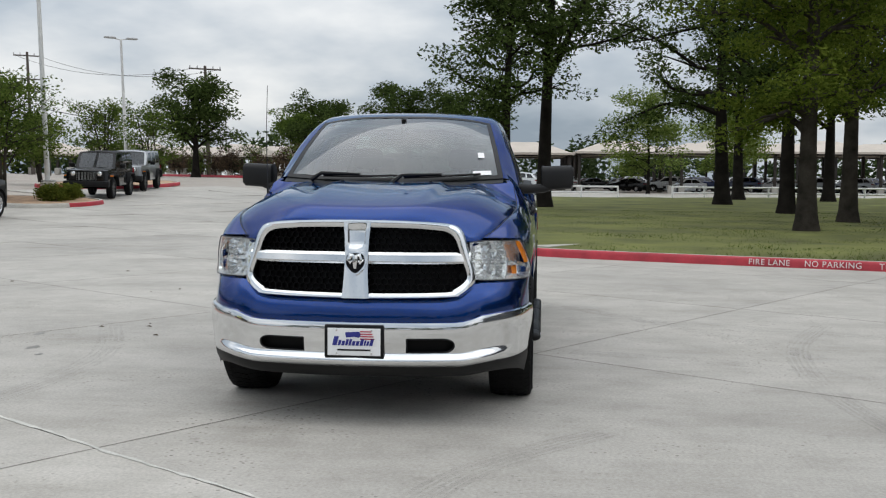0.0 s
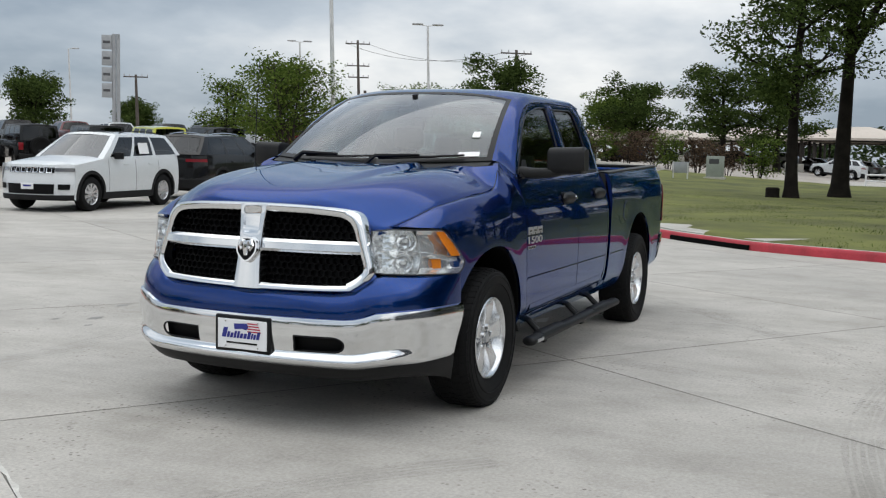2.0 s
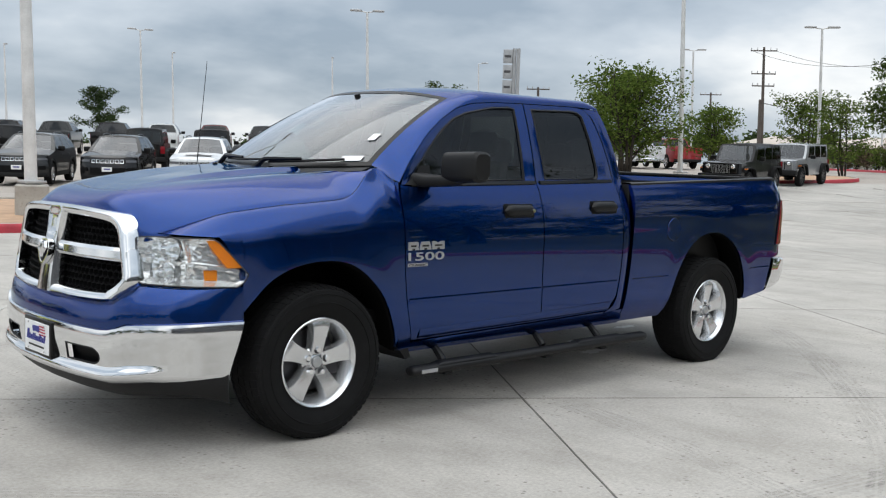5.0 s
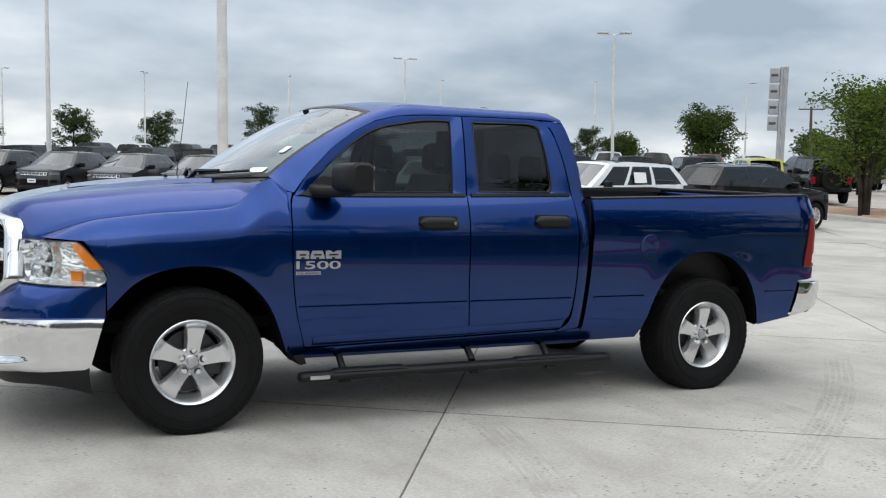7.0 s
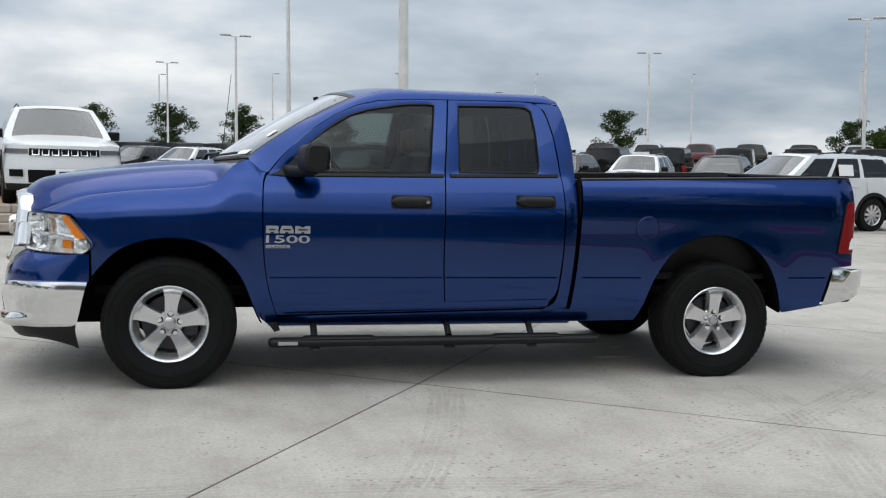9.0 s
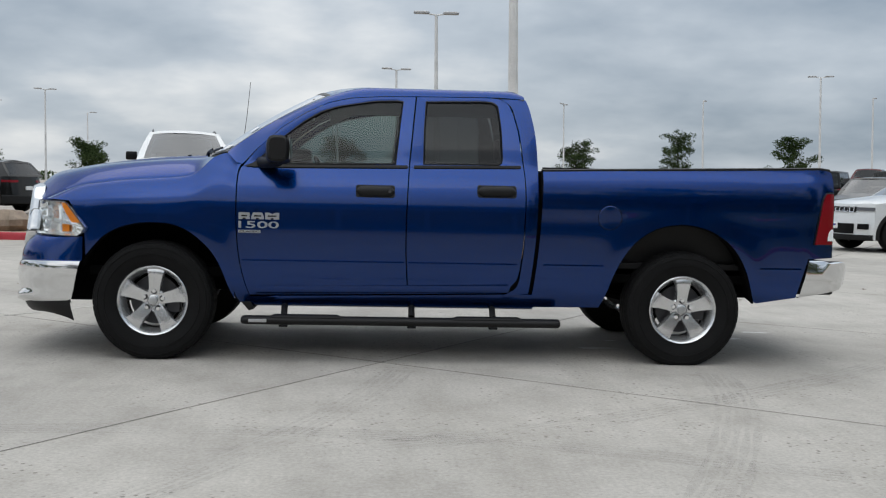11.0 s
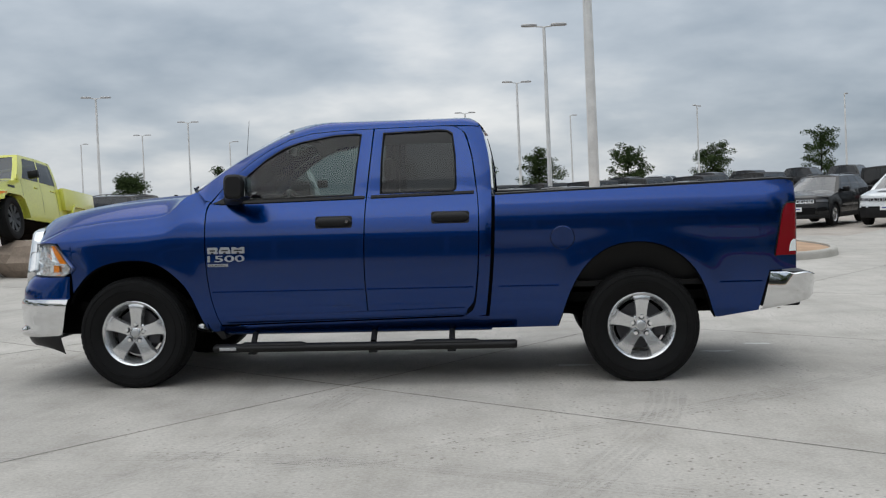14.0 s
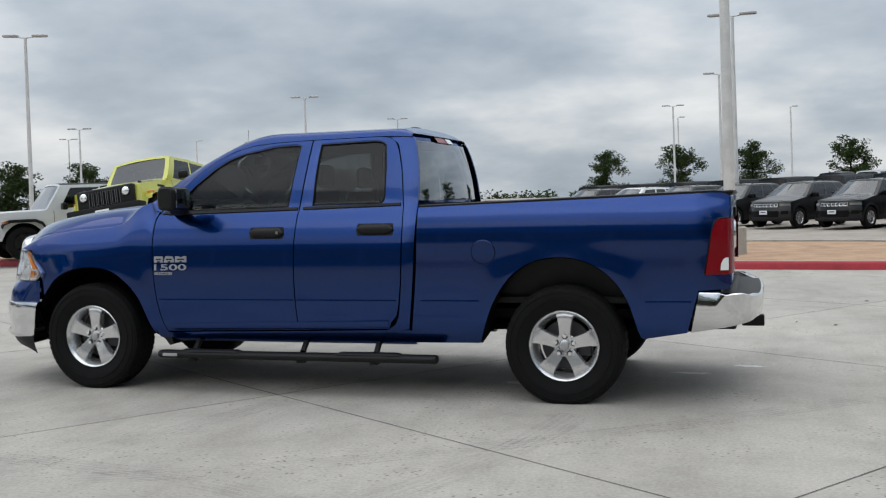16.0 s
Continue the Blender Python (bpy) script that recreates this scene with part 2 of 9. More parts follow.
def prism(poly, place, depth):
    """A polygon of (u, v) pairs laid out by place(u, v, w), from w = 0 to w = depth."""
    n = len(poly)
    v = [tuple(place(u, w, 0.0)) for u, w in poly] + [tuple(place(u, w, depth)) for u, w in poly]
    f = [tuple(range(n)), tuple(reversed(range(n, 2 * n)))]
    f += [(i, i + n, (i + 1) % n + n, (i + 1) % n) for i in range(n)]
    return Geo(v, f)


def resample(loop, n):
    """n points at even steps along an open line of 2D or 3D points."""
    pts = [Vector(p) for p in loop]
    cum = [0.0]
    for a, b in zip(pts, pts[1:]):
        cum.append(cum[-1] + (b - a).length)
    out = []
    for i in range(n):
        s, k = cum[-1] * i / (n - 1), 0
        while k < len(cum) - 2 and s > cum[k + 1]:
            k += 1
        t = (s - cum[k]) / max(cum[k + 1] - cum[k], 1e-9)
        out.append(tuple(pts[k].lerp(pts[k + 1], t)))
    return out


def corner_loop(corners, n):
    """A closed outline with n points on each side between the given corners (each side an open line of points)."""
    out = []
    for side in corners:
        out += resample(side, n + 1)[:-1]
    return out


def mesh_of(name, g, mat, smooth=True, fix=True, sharp=35):
    me = bpy.data.meshes.new(name)
    me.from_pydata(g.v, [], g.f)
    if fix:
        bm = bmesh.new()
        bm.from_mesh(me)
        bmesh.ops.remove_doubles(bm, verts=bm.verts[:], dist=0.0002)
        bmesh.ops.recalc_face_normals(bm, faces=bm.faces[:])
        bm.to_mesh(me)
        bm.free()
    if smooth:
        me.shade_smooth()
        me.set_sharp_from_angle(angle=radians(sharp))
    for m in mat if isinstance(mat, (list, tuple)) else [mat]:
        me.materials.append(m)
    return me


def part(name, g, mat, parent=None, label="", smooth=True, fix=True, sharp=35):
    ob = new(name, mesh_of(name, g, mat, smooth, fix, sharp))
    ob.parent = parent
    return tagged(ob, label)


def thing(name, label, category, group="", m=None):
    ob = new(name)
    ob.empty_display_size = 0.2
    if m is not None:
        ob.matrix_basis = m
    return tagged(ob, label, category, group)


UP = Vector((-0.017, 0.026, 1.0)).normalized()   # the lot falls away a little; posts stand plumb

# ---- the site: ground, paving, kerbs, islands ----
def ground_z(x, y):
    """The lot is even round the truck and rises gently towards the far road."""
    d = 0.85 * x + 0.5 * y - 14
    za = zb = 0.0
    if d > 0:
        w = min(1.0, max(0.0, (y + 5) / 20))
        za = 1.32 * (1 - math.exp(-(d / 34) ** 2)) * w * w * (3 - 2 * w)
    if y > 11:
        zb = 0.55 * (1 - math.exp(-((y - 11) / 40) ** 2)) * min(1.0, max(0.15, (x + 5) / 25))
    return max(za, zb)


def on_ground(x, y, yaw=0.0, lift=0.0, pitch=0.0, roll=0.0):
    return pose(x, y, ground_z(x, y) + lift, roll, pitch, yaw)


def concrete(name, tone, vary, dark=0.75):
    m = principled(name, tone, 0.78)
    n, l = m.node_tree.nodes, m.node_tree.links
    geo, info = n.new("ShaderNodeNewGeometry"), n.new("ShaderNodeObjectInfo")

    def ns(scale, detail, rough, stretch=None):
        k = n.new("ShaderNodeTexNoise")
        k.inputs["Scale"].default_value, k.inputs["Detail"].default_value, k.inputs["Roughness"].default_value = scale, detail, rough
        if stretch:
            mp = n.new("ShaderNodeMapping")
            mp.inputs["Scale"].default_value, mp.inputs["Rotation"].default_value = stretch, (0, 0, radians(35))
            l.new(geo.outputs["Position"], mp.inputs[0]); l.new(mp.outputs[0], k.inputs["Vector"])
        else:
            l.new(geo.outputs["Position"], k.inputs["Vector"])
        return k.outputs["Fac"]

    blotch, stain, grain, broom = ns(0.45, 6, 0.62), ns(1.9, 8, 0.7), ns(48, 6, 0.7), ns(9.0, 5, 0.7, (1.0, 0.12, 1.0))
    lo, hi = tuple(v * (1 - vary) for v in tone), tuple(min(1, v * (1 + vary)) for v in tone)
    c = ramp_node(m, blotch, ((0.3, lo), (0.7, hi)))
    c = mix_node(m, "MULTIPLY", 0.8, c, ramp_node(m, stain, ((0.28, (dark, dark * 0.99, dark * 0.97)), (0.55, (1, 1, 1)))))
    c = mix_node(m, "MULTIPLY", 0.6, c, ramp_node(m, broom, ((0.3, (0.9, 0.9, 0.9)), (0.7, (1.06, 1.06, 1.06)))))
    c = mix_node(m, "MULTIPLY", 0.9, c, ramp_node(m, grain, ((0.3, (0.76,) * 3), (0.7, (1.17,) * 3))))
    smear = ns(1.1, 6, 0.65, (1.0, 0.22, 1.0))
    c = mix_node(m, "MULTIPLY", 0.9, c, ramp_node(m, smear, ((0.34, (0.86, 0.855, 0.84)), (0.52, (1.0, 1.0, 1.0)), (0.72, (1.05, 1.05, 1.045)))))
    vo = n.new("ShaderNodeTexVoronoi")
    vo.inputs["Scale"].default_value = 21.0
    l.new(geo.outputs["Position"], vo.inputs["Vector"])
    pits = ramp_node(m, vo.outputs["Distance"], ((0.13, (0.40, 0.385, 0.37)), (0.25, (1, 1, 1))))
    where_pits = ramp_node(m, ns(0.9, 5, 0.7), ((0.49, (0, 0, 0)), (0.60, (0.95, 0.95, 0.95))))
    c = mix_node(m, "MIX", where_pits, c, mix_node(m, "MULTIPLY", 1.0, c, pits))
    spots = ramp_node(m, ns(5.5, 2, 0.5), ((0.70, (1, 1, 1)), (0.78, (0.72, 0.71, 0.69))))
    c = mix_node(m, "MULTIPLY", 0.7, c, spots)
    mr = n.new("ShaderNodeMapRange")
    mr.inputs["To Min"].default_value, mr.inputs["To Max"].default_value = 0.93, 1.06
    l.new(info.outputs["Random"], mr.inputs["Value"])
    sc = n.new("ShaderNodeVectorMath"); sc.operation = "SCALE"
    l.new(c, sc.inputs[0]); l.new(mr.outputs[0], sc.inputs["Scale"])
    set_color(m, sc.outputs[0])
    set_bump(m, grain, 0.25, 0.004)
    return m


M_CONCRETE = concrete("pale_concrete", (0.425, 0.402, 0.367), 0.14)
M_LOT = concrete("tan_concrete", (0.37, 0.33, 0.29), 0.12)
M_JOINT = worn("joint_dirt", (0.13, 0.122, 0.108), 0.4, 3, 40, 0.95)
M_SEALANT = worn("pale_joint_sealant", (0.50, 0.49, 0.45), 0.2, 6, 50, 0.8)
M_KERB = concrete("kerb_concrete", (0.46, 0.44, 0.40), 0.15)
M_KERB_RED = worn("red_kerb_paint", (0.40, 0.030, 0.045), 0.22, 3.0, 40, 0.6)
M_STENCIL = worn("white_stencil_paint", (0.72, 0.68, 0.66), 0.15, 9, 60, 0.7)
M_DIRT = worn("reddish_mulch_soil", (0.42, 0.275, 0.175), 0.25, 2.0, 30, 0.95, bump=0.6)
M_GRASS = worn("mown_grass", (0.108, 0.116, 0.024), 0.5, 0.42, 14, 0.95, bump=0.8)
M_ASPHALT = worn("far_asphalt", (0.20, 0.185, 0.17), 0.2, 0.2, 20, 0.9)
M_EARTH = worn("far_earth", (0.16, 0.15, 0.10), 0.35, 0.02, 1.0, 0.95, bump=0)

# one sheet to the horizon; rings widen outwards
rows = []
for r in [0.0, 4, 8, 12, 16, 20, 24, 28, 32, 36, 40, 46, 52, 60, 70, 82, 96, 115, 140, 180, 260, 420, 800, 1600, 3000]:
    rows.append([(5 + r * math.cos(a), 5 + r * math.sin(a), ground_z(5 + r * math.cos(a), 5 + r * math.sin(a)) - 0.05)
                 for a in [2 * math.pi * k / 96 for k in range(96)]])
ground = tagged(part("ground", sheet(rows, closed=True), M_LOT), "tan concrete lot running out to level open ground", "ground", kind="structure")

# concrete slabs, cast in squares that lie askew to the truck
SLAB, TURN = 3.95, radians(-34.6)
AX, AY = Vector((math.cos(TURN), math.sin(TURN), 0)), Vector((-math.sin(TURN), math.cos(TURN), 0))
NODE = Vector((1.5, -1.0, 0))
pavement = tagged(new("pavement"), "pale weathered concrete slabs with dark joints", "pavement", kind="structure")

KERB_GRASS = [(6.6, -15.5), (8.1, -11.5), (9.92, -6.44), (10.95, -3.45), (11.9, -1.15), (12.75, -0.15), (13.65, 0.72), (14.9, 1.65), (16.4, 2.65),
              (18.4, 3.95), (20.5, 4.95), (23.5, 5.75), (28.0, 6.6), (36.0, 7.9), (46.0, 9.2), (56.0, 9.8)]
ISLAND = [(-30.0, 15.6), (-20.0, 14.4), (-11.4, 13.3), (-3.3, 12.5), (3.5, 11.65), (6.9, 11.25), (8.1, 11.6), (8.95, 12.7), (9.35, 14.5), (9.2, 16.8), (8.4, 18.4), (6.8, 19.4),
          (3.5, 20.0), (-3.3, 21.0), (-11.4, 22.0), (-20.0, 23.0), (-30.0, 24.0)]
ISLAND_EAST = [(26.2, 17.4), (26.0, 16.2), (26.6, 15.2), (28.1, 14.75), (29.6, 14.9), (30.6, 15.8), (31.0, 17.2), (30.6, 20.5), (29.0, 24.0), (27.4, 24.2), (26.6, 21.0)]
ISLAND_FAR = [(40.2, 19.2), (43.5, 18.3), (47.2, 18.4), (49.2, 19.4), (49.4, 21.0), (47.5, 23.0), (43.0, 24.0), (40.2, 22.5)]


def smooth_line(pts, closed=False, n=6):
    """A round run through plan points."""
    out, m = [], len(pts)
    for i in range(m if closed else m - 1):
        g = lambda k: Vector(pts[k % m] if closed else pts[max(0, min(m - 1, k))])
        p0, p1, p2, p3 = g(i - 1), g(i), g(i + 1), g(i + 2)
        for k in range(n):
            t = k / n
            out.append(tuple(0.5 * ((2 * p1) + (p2 - p0) * t + (2 * p0 - 5 * p1 + 4 * p2 - p3) * t * t + (3 * p1 - p0 - 3 * p2 + p3) * t ** 3)))
    if not closed:
        out.append(tuple(pts[-1]))
    return out


def inside(poly, x, y):
    hit, j = False, len(poly) - 1
    for i in range(len(poly)):
        (xa, ya), (xb, yb) = poly[i], poly[j]
        if (ya > y) != (yb > y) and x < (xb - xa) * (y - ya) / (yb - ya) + xa:
            hit = not hit
        j = i
    return hit


def kerb(name, line, closed, mats, label, painted=None, height=0.15, width=0.16, side=1):
    """A kerb along a plan line; its face stands on the line and it runs back to the given side. painted(x, y): whether it is red there."""
    n = len(line)
    prof = ((0.0, -0.03), (0.012, height * 0.6), (0.022, height - 0.025), (0.045, height), (width, height), (width, height - 0.12))
    rows, flags = [], []
    for i, (x, y) in enumerate(line):
        a = Vector(line[(i - 1) % n] if closed else line[max(0, i - 1)])
        b = Vector(line[(i + 1) % n] if closed else line[min(n - 1, i + 1)])
        d = (b - a).normalized()
        nx, ny = -d.y * side, d.x * side
        z = ground_z(x, y)
        rows.append([(x + nx * s, y + ny * s, z + h) for s, h in prof])
        flags.append(bool(painted and painted(x, y)))
    if closed:
        rows.append(rows[0]); flags.append(flags[0])
    ob = part(name, sheet(rows), mats, fix=False, sharp=50)
    m = len(prof) - 1
    for f in ob.data.polygons:
        f.material_index = 1 if flags[f.index // m] and flags[f.index // m + 1] and f.index % m < 3 else 0
    return tagged(ob, label, "kerb", kind="structure")


grass_line = smooth_line(KERB_GRASS)
kerb("kerb_grass", grass_line, False, [M_KERB, M_KERB_RED], "red painted concrete kerb along the lawn", lambda x, y: x < 34, side=-1)
isl_line = smooth_line(ISLAND)
kerb("kerb_island", isl_line, False, [M_KERB, M_KERB_RED], "concrete kerb round a planting island, red along the drive",
     lambda x, y: y < 17 and x < 7.4, side=1)
east_line = smooth_line(ISLAND_EAST, True)
kerb("kerb_island_east", east_line, True, [M_KERB, M_KERB_RED], "concrete kerb round a small planting island, red at its nose", lambda x, y: y < 17.0 and x > 27, side=1)
far_line = smooth_line(ISLAND_FAR, True)
kerb("kerb_island_far", far_line, True, [M_KERB, M_KERB_RED], "red painted kerb round a far planting island", lambda x, y: True, side=1)


def filled(name, outline, mat, label, lift=0.12, cell=0.8, hump=0.0, seed=0):
    """A raised bed of soil or turf inside an outline, as a fine uneven grid."""
    xs, ys = [p[0] for p in outline], [p[1] for p in outline]
    nx, ny = math.ceil((max(xs) - min(xs)) / cell), math.ceil((max(ys) - min(ys)) / cell)
    bm = bmesh.new()
    vs = [bm.verts.new((x, y, 0)) for x, y in outline]
    bm.faces.new(vs)
    for k in range(1, nx):
        bmesh.ops.bisect_plane(bm, geom=bm.verts[:] + bm.edges[:] + bm.faces[:], plane_co=(min(xs) + k * cell, 0, 0), plane_no=(1, 0, 0))
    for k in range(1, ny):
        bmesh.ops.bisect_plane(bm, geom=bm.verts[:] + bm.edges[:] + bm.faces[:], plane_co=(0, min(ys) + k * cell, 0), plane_no=(0, 1, 0))
    for v in bm.verts:
        wob = noise.noise((v.co.x * 0.35 + seed, v.co.y * 0.35, 3.3)) * 0.05 + noise.noise((v.co.x * 1.7, v.co.y * 1.7, seed)) * 0.02
        v.co.z = ground_z(v.co.x, v.co.y) + lift + (0.0 if v.is_boundary else hump + wob)
    bm.normal_update()
    for f in bm.faces:
        if f.normal.z < 0:
            f.normal_flip()
    me = bpy.data.meshes.new(name)
    bm.to_mesh(me); bm.free()
    me.shade_smooth()
    me.materials.append(mat)
    return tagged(new(name, me), label, "ground", kind="structure")


def inset(line, d):
    out, n = [], len(line)
    for i, (x, y) in enumerate(line):
        a, b = Vector(line[max(0, i - 1)]), Vector(line[min(n - 1, i + 1)])
        t = (b - a).normalized()
        out.append((x - t.y * d, y + t.x * d))
    return out


lawn_edge = inset(grass_line, -0.13)
filled("lawn", lawn_edge + [(56.5, 4.5), (66.0, -12.0), (74.0, -34.0), (60.0, -48.0), (10.0, -40.0)], M_GRASS, "mown lawn with thin bare patches under oak trees", 0.13, 1.6, 0.05, 1)
filled("island_soil", inset(isl_line, 0.12), M_DIRT, "bare reddish mulch on a planting island", 0.11, 1.2, 0.03, 5)
filled("island_soil_east", [p for p in inset(east_line, 0.12)], M_DIRT, "brown mulch on a small planting island", 0.11, 0.9, 0.05, 7)
filled("island_soil_far", [p for p in inset(far_line, 0.12)], M_DIRT, "brown mulch on a far planting island", 0.11, 1.2, 0.05, 9)
# the road beyond the lawn and the ground under the car shelters
far_road = Geo([(57.0, 10.2, ground_z(57, 10.2) - 0.01), (58.5, 4.5, 0.12), (68.5, -12, 0.02), (77, -34, 0.02), (79, -60, 0.02), (88, -60, 0.02), (87, -34, 0.02), (80, -12, 0.02), (72, 6, 0.3), (69, 14, 0.85)],
               [tuple(range(10))])
tagged(part("far_road", far_road, M_CONCRETE), "pale concrete drive beyond the lawn", "road", kind="structure")



def slab_spots():
    out = []
    for i in range(-9, 13):
        for j in range(-6, 13):
            c = NODE + AX * (SLAB * (i + 0.5)) + AY * (SLAB * (j + 0.5))
            x, y = c.x, c.y
            if not (-18 < x < 44 and -16 < y < 30):
                continue
            # slabs that lie wholly on the lawn or on an island are left out
            cs = [c + AX * (SLAB * a) + AY * (SLAB * b) for a in (-0.5, 0.5) for b in (-0.5, 0.5)]
            lawn_poly = lawn_edge + [(56.5, 4.5), (66.0, -12.0), (74.0, -34.0), (60.0, -48.0), (10.0, -40.0)]
            if all(inside(lawn_poly, q.x, q.y) for q in cs) or all(inside(isl_line, q.x, q.y) for q in cs) or y > 21.5:
                continue
            out.append(c)
    return out


slab_me = mesh_of("slab", box(-SLAB / 2 + 0.003, SLAB / 2 - 0.003, -SLAB / 2 + 0.003, SLAB / 2 - 0.003, -0.12, 0.0, 0.004, 1), M_CONCRETE, smooth=False)
for c in slab_spots():
    ob = new("slab", slab_me)
    h = 0.5
    gx, gy = (ground_z(c.x + h, c.y) - ground_z(c.x - h, c.y)) / (2 * h), (ground_z(c.x, c.y + h) - ground_z(c.x, c.y - h)) / (2 * h)
    nrm = Vector((-gx, -gy, 1)).normalized()
    q = Vector((0, 0, 1)).rotation_difference(nrm)
    ob.matrix_basis = Matrix.Translation((c.x, c.y, ground_z(c.x, c.y))) @ q.to_matrix().to_4x4() @ Matrix.Rotation(TURN, 4, "Z")
    ob.parent = pavement
# dirt that fills the joints
jl = Geo()
for i in range(-5, 9):
    for a, b, along, across in ((NODE + AX * (SLAB * i), AY, AY, AX), (NODE + AY * (SLAB * i), AX, AX, AY)):
        for k in range(-4, 6):
            p, q = a + b * (SLAB * k), a + b * (SLAB * (k + 1))
            if -14 < p.x < 22 and -13 < p.y < 20 and -14 < q.x < 22 and -13 < q.y < 20:
                rj = random.Random(i * 97 + k * 13 + (7 if along is AX else 0))
                strip = []
                for t in span(0, 1, 40):
                    c = p.lerp(q, t)
                    wa, wb_ = across * rj.uniform(0.003, 0.006), across * rj.uniform(0.003, 0.006)
                    z = ground_z(c.x, c.y) + 0.0012
                    strip.append([(c.x - wa.x, c.y - wa.y, z), (c.x + wb_.x, c.y + wb_.y, z)])
                jl.add(sheet(strip))
tagged(part("joint_fill", jl, M_JOINT, pavement, fix=False), "dark dirt in the slab joints", kind="stuff")
# ragged pale sealant along one joint
rnd = random.Random(4)
base, sv = NODE - AX * SLAB, []
n = 150
for k in range(n + 1):
    c = base + AY * (-5.0 + 12.5 * k / n)
    wl_, wr_ = 0.004 + rnd.random() * 0.018, 0.004 + rnd.random() * 0.018
    off = AX * (0.01 * math.sin(k * 0.3))
    sv.append([tuple(c + off - AX * wl_ + Vector((0, 0, 0.003))), tuple(c + off + AX * wr_ + Vector((0, 0, 0.003)))])
tagged(part("joint_sealant", sheet(sv), M_SEALANT, pavement, fix=False), "ragged pale sealant over a slab joint")

# ---- the blue pickup truck; its front faces -x, the driver's side is at -y ----
AXLE_F, AXLE_R, HUB = -0.052, 3.592, 0.395
truck = thing("pickup_truck", "metallic blue extended-cab pickup truck with chrome grille and bumpers on concrete", "truck")

FLANK = [(0.36, 0.900), (0.42, 0.935), (0.47, 0.963), (0.53, 0.977), (0.62, 0.984), (0.69, 0.987), (0.80, 0.990), (0.95, 0.990), (1.08, 0.982), (1.17, 0.963),
         (1.25, 0.936), (1.31, 0.908), (1.345, 0.885), (1.50, 0.838), (1.70, 0.765), (1.82, 0.712), (1.87, 0.685), (1.95, 0.64)]
NOSE = [(-0.95, 0.80), (-0.83, 0.865), (-0.67, 0.925), (-0.50, 0.965), (-0.30, 0.992), (0.0, 1.0), (5.0, 1.0)]
ARCH_F = [(-0.56, 0.52), (-0.53, 0.62), (-0.47, 0.735), (-0.38, 0.83), (-0.27, 0.892), (-0.15, 0.922), (-0.04, 0.930), (0.08, 0.918), (0.18, 0.878), (0.265, 0.815), (0.34, 0.738), (0.397, 0.645), (0.447, 0.52), (0.485, 0.43), (0.508, 0.39)]
ARCH_R = [(3.01, 0.39), (3.055, 0.52), (3.10, 0.64), (3.165, 0.76), (3.26, 0.872), (3.41, 0.958), (3.60, 0.980), (3.76, 0.945), (3.88, 0.872), (3.97, 0.775), (4.035, 0.65), (4.08, 0.50), (4.105, 0.435)]
HOOD_CUT = [(-0.90, 1.045), (-0.80, 1.080), (-0.68, 1.128), (-0.56, 1.167), (-0.40, 1.192), (-0.237, 1.211), (-0.07, 1.223), (0.096, 1.236), (0.165, 1.247), (0.205, 1.262), (0.24, 1.288), (0.27, 1.316), (0.315, 1.363)]


def flare(x, z, cx, cz, r):
    """The lip that swells round a wheel arch."""
    d = max(0.0, math.hypot(x - cx, z - cz) - r)
    return 0.006 * math.exp(-(d / 0.10) ** 2)


def flank_y(x, z):
    y = soft(FLANK, z)
    y *= soft(NOSE, x)
    if z < 1.15:
        if x < 1.2:
            y += flare(x, z, -0.03, 0.42, 0.51) * (1 if x > -0.5 else max(0.0, 1 - (-0.5 - x) / 0.2))
        if x > 2.5:
            y += flare(x, z, 3.59, 0.43, 0.54)
    if x > 2.58 and z > 0.95:
        k = min(1.0, (z - 0.95) / 0.42)
        y += 0.047 * k * k * (3 - 2 * k)      # the box keeps its width up to the rail
    if x > 4.45:
        y -= 0.06 * ((x - 4.45) / 0.22) ** 2
    return y


def L(x, z, out=0.0):
    return (x, -(flank_y(x, z) + out), z)


def both(name, g, mat, label="", parent=None, **kw):
    """The part on the driver's side and its twin on the other."""
    return part(name, g, mat, parent or truck, label, **kw), part(name, g.mirrored(), mat, parent or truck, label, **kw)


def columns(xs, lo, hi, n, out=0.0):
    return [[L(x, lerp(lo(x), hi(x), k / n), out) for k in range(n + 1)] for x in xs]


IN = (0, 0.03, 0)

# front fender
def fender_lo(x):
    if x < -0.505:
        return curve([(-0.83, 1.074), (-0.622, 1.062), (-0.592, 1.025), (-0.525, 0.905), (-0.510, 0.86), (-0.505, 0.70)], x)
    return curve([(-0.505, 0.695), (-0.5, 0.70), ARCH_F[2]], x) if x < -0.47 else soft(ARCH_F[2:], x)


def fender_hi(x):
    return soft(HOOD_CUT + [(0.36, 1.390), (0.42, 1.411), (0.47, 1.39)], x) if x < 0.42 else curve([(0.42, 1.411), (0.497, 1.338)], x)


fx = steps([-0.83, -0.622, -0.592, -0.525, -0.51, -0.505, -0.5, -0.47, -0.38, -0.27, -0.15, -0.04, 0.08, 0.18, 0.265, 0.34, 0.397, 0.447, 0.485, 0.492], 0.03)


def hood_edge_y(x):
    return soft([(-1.0, 0.60), (-0.9, 0.645), (-0.83, 0.70), (-0.68, 0.785), (-0.5, 0.838), (-0.3, 0.866), (0.0, 0.878), (0.2, 0.872), (0.30, 0.852), (0.40, 0.815)], x)


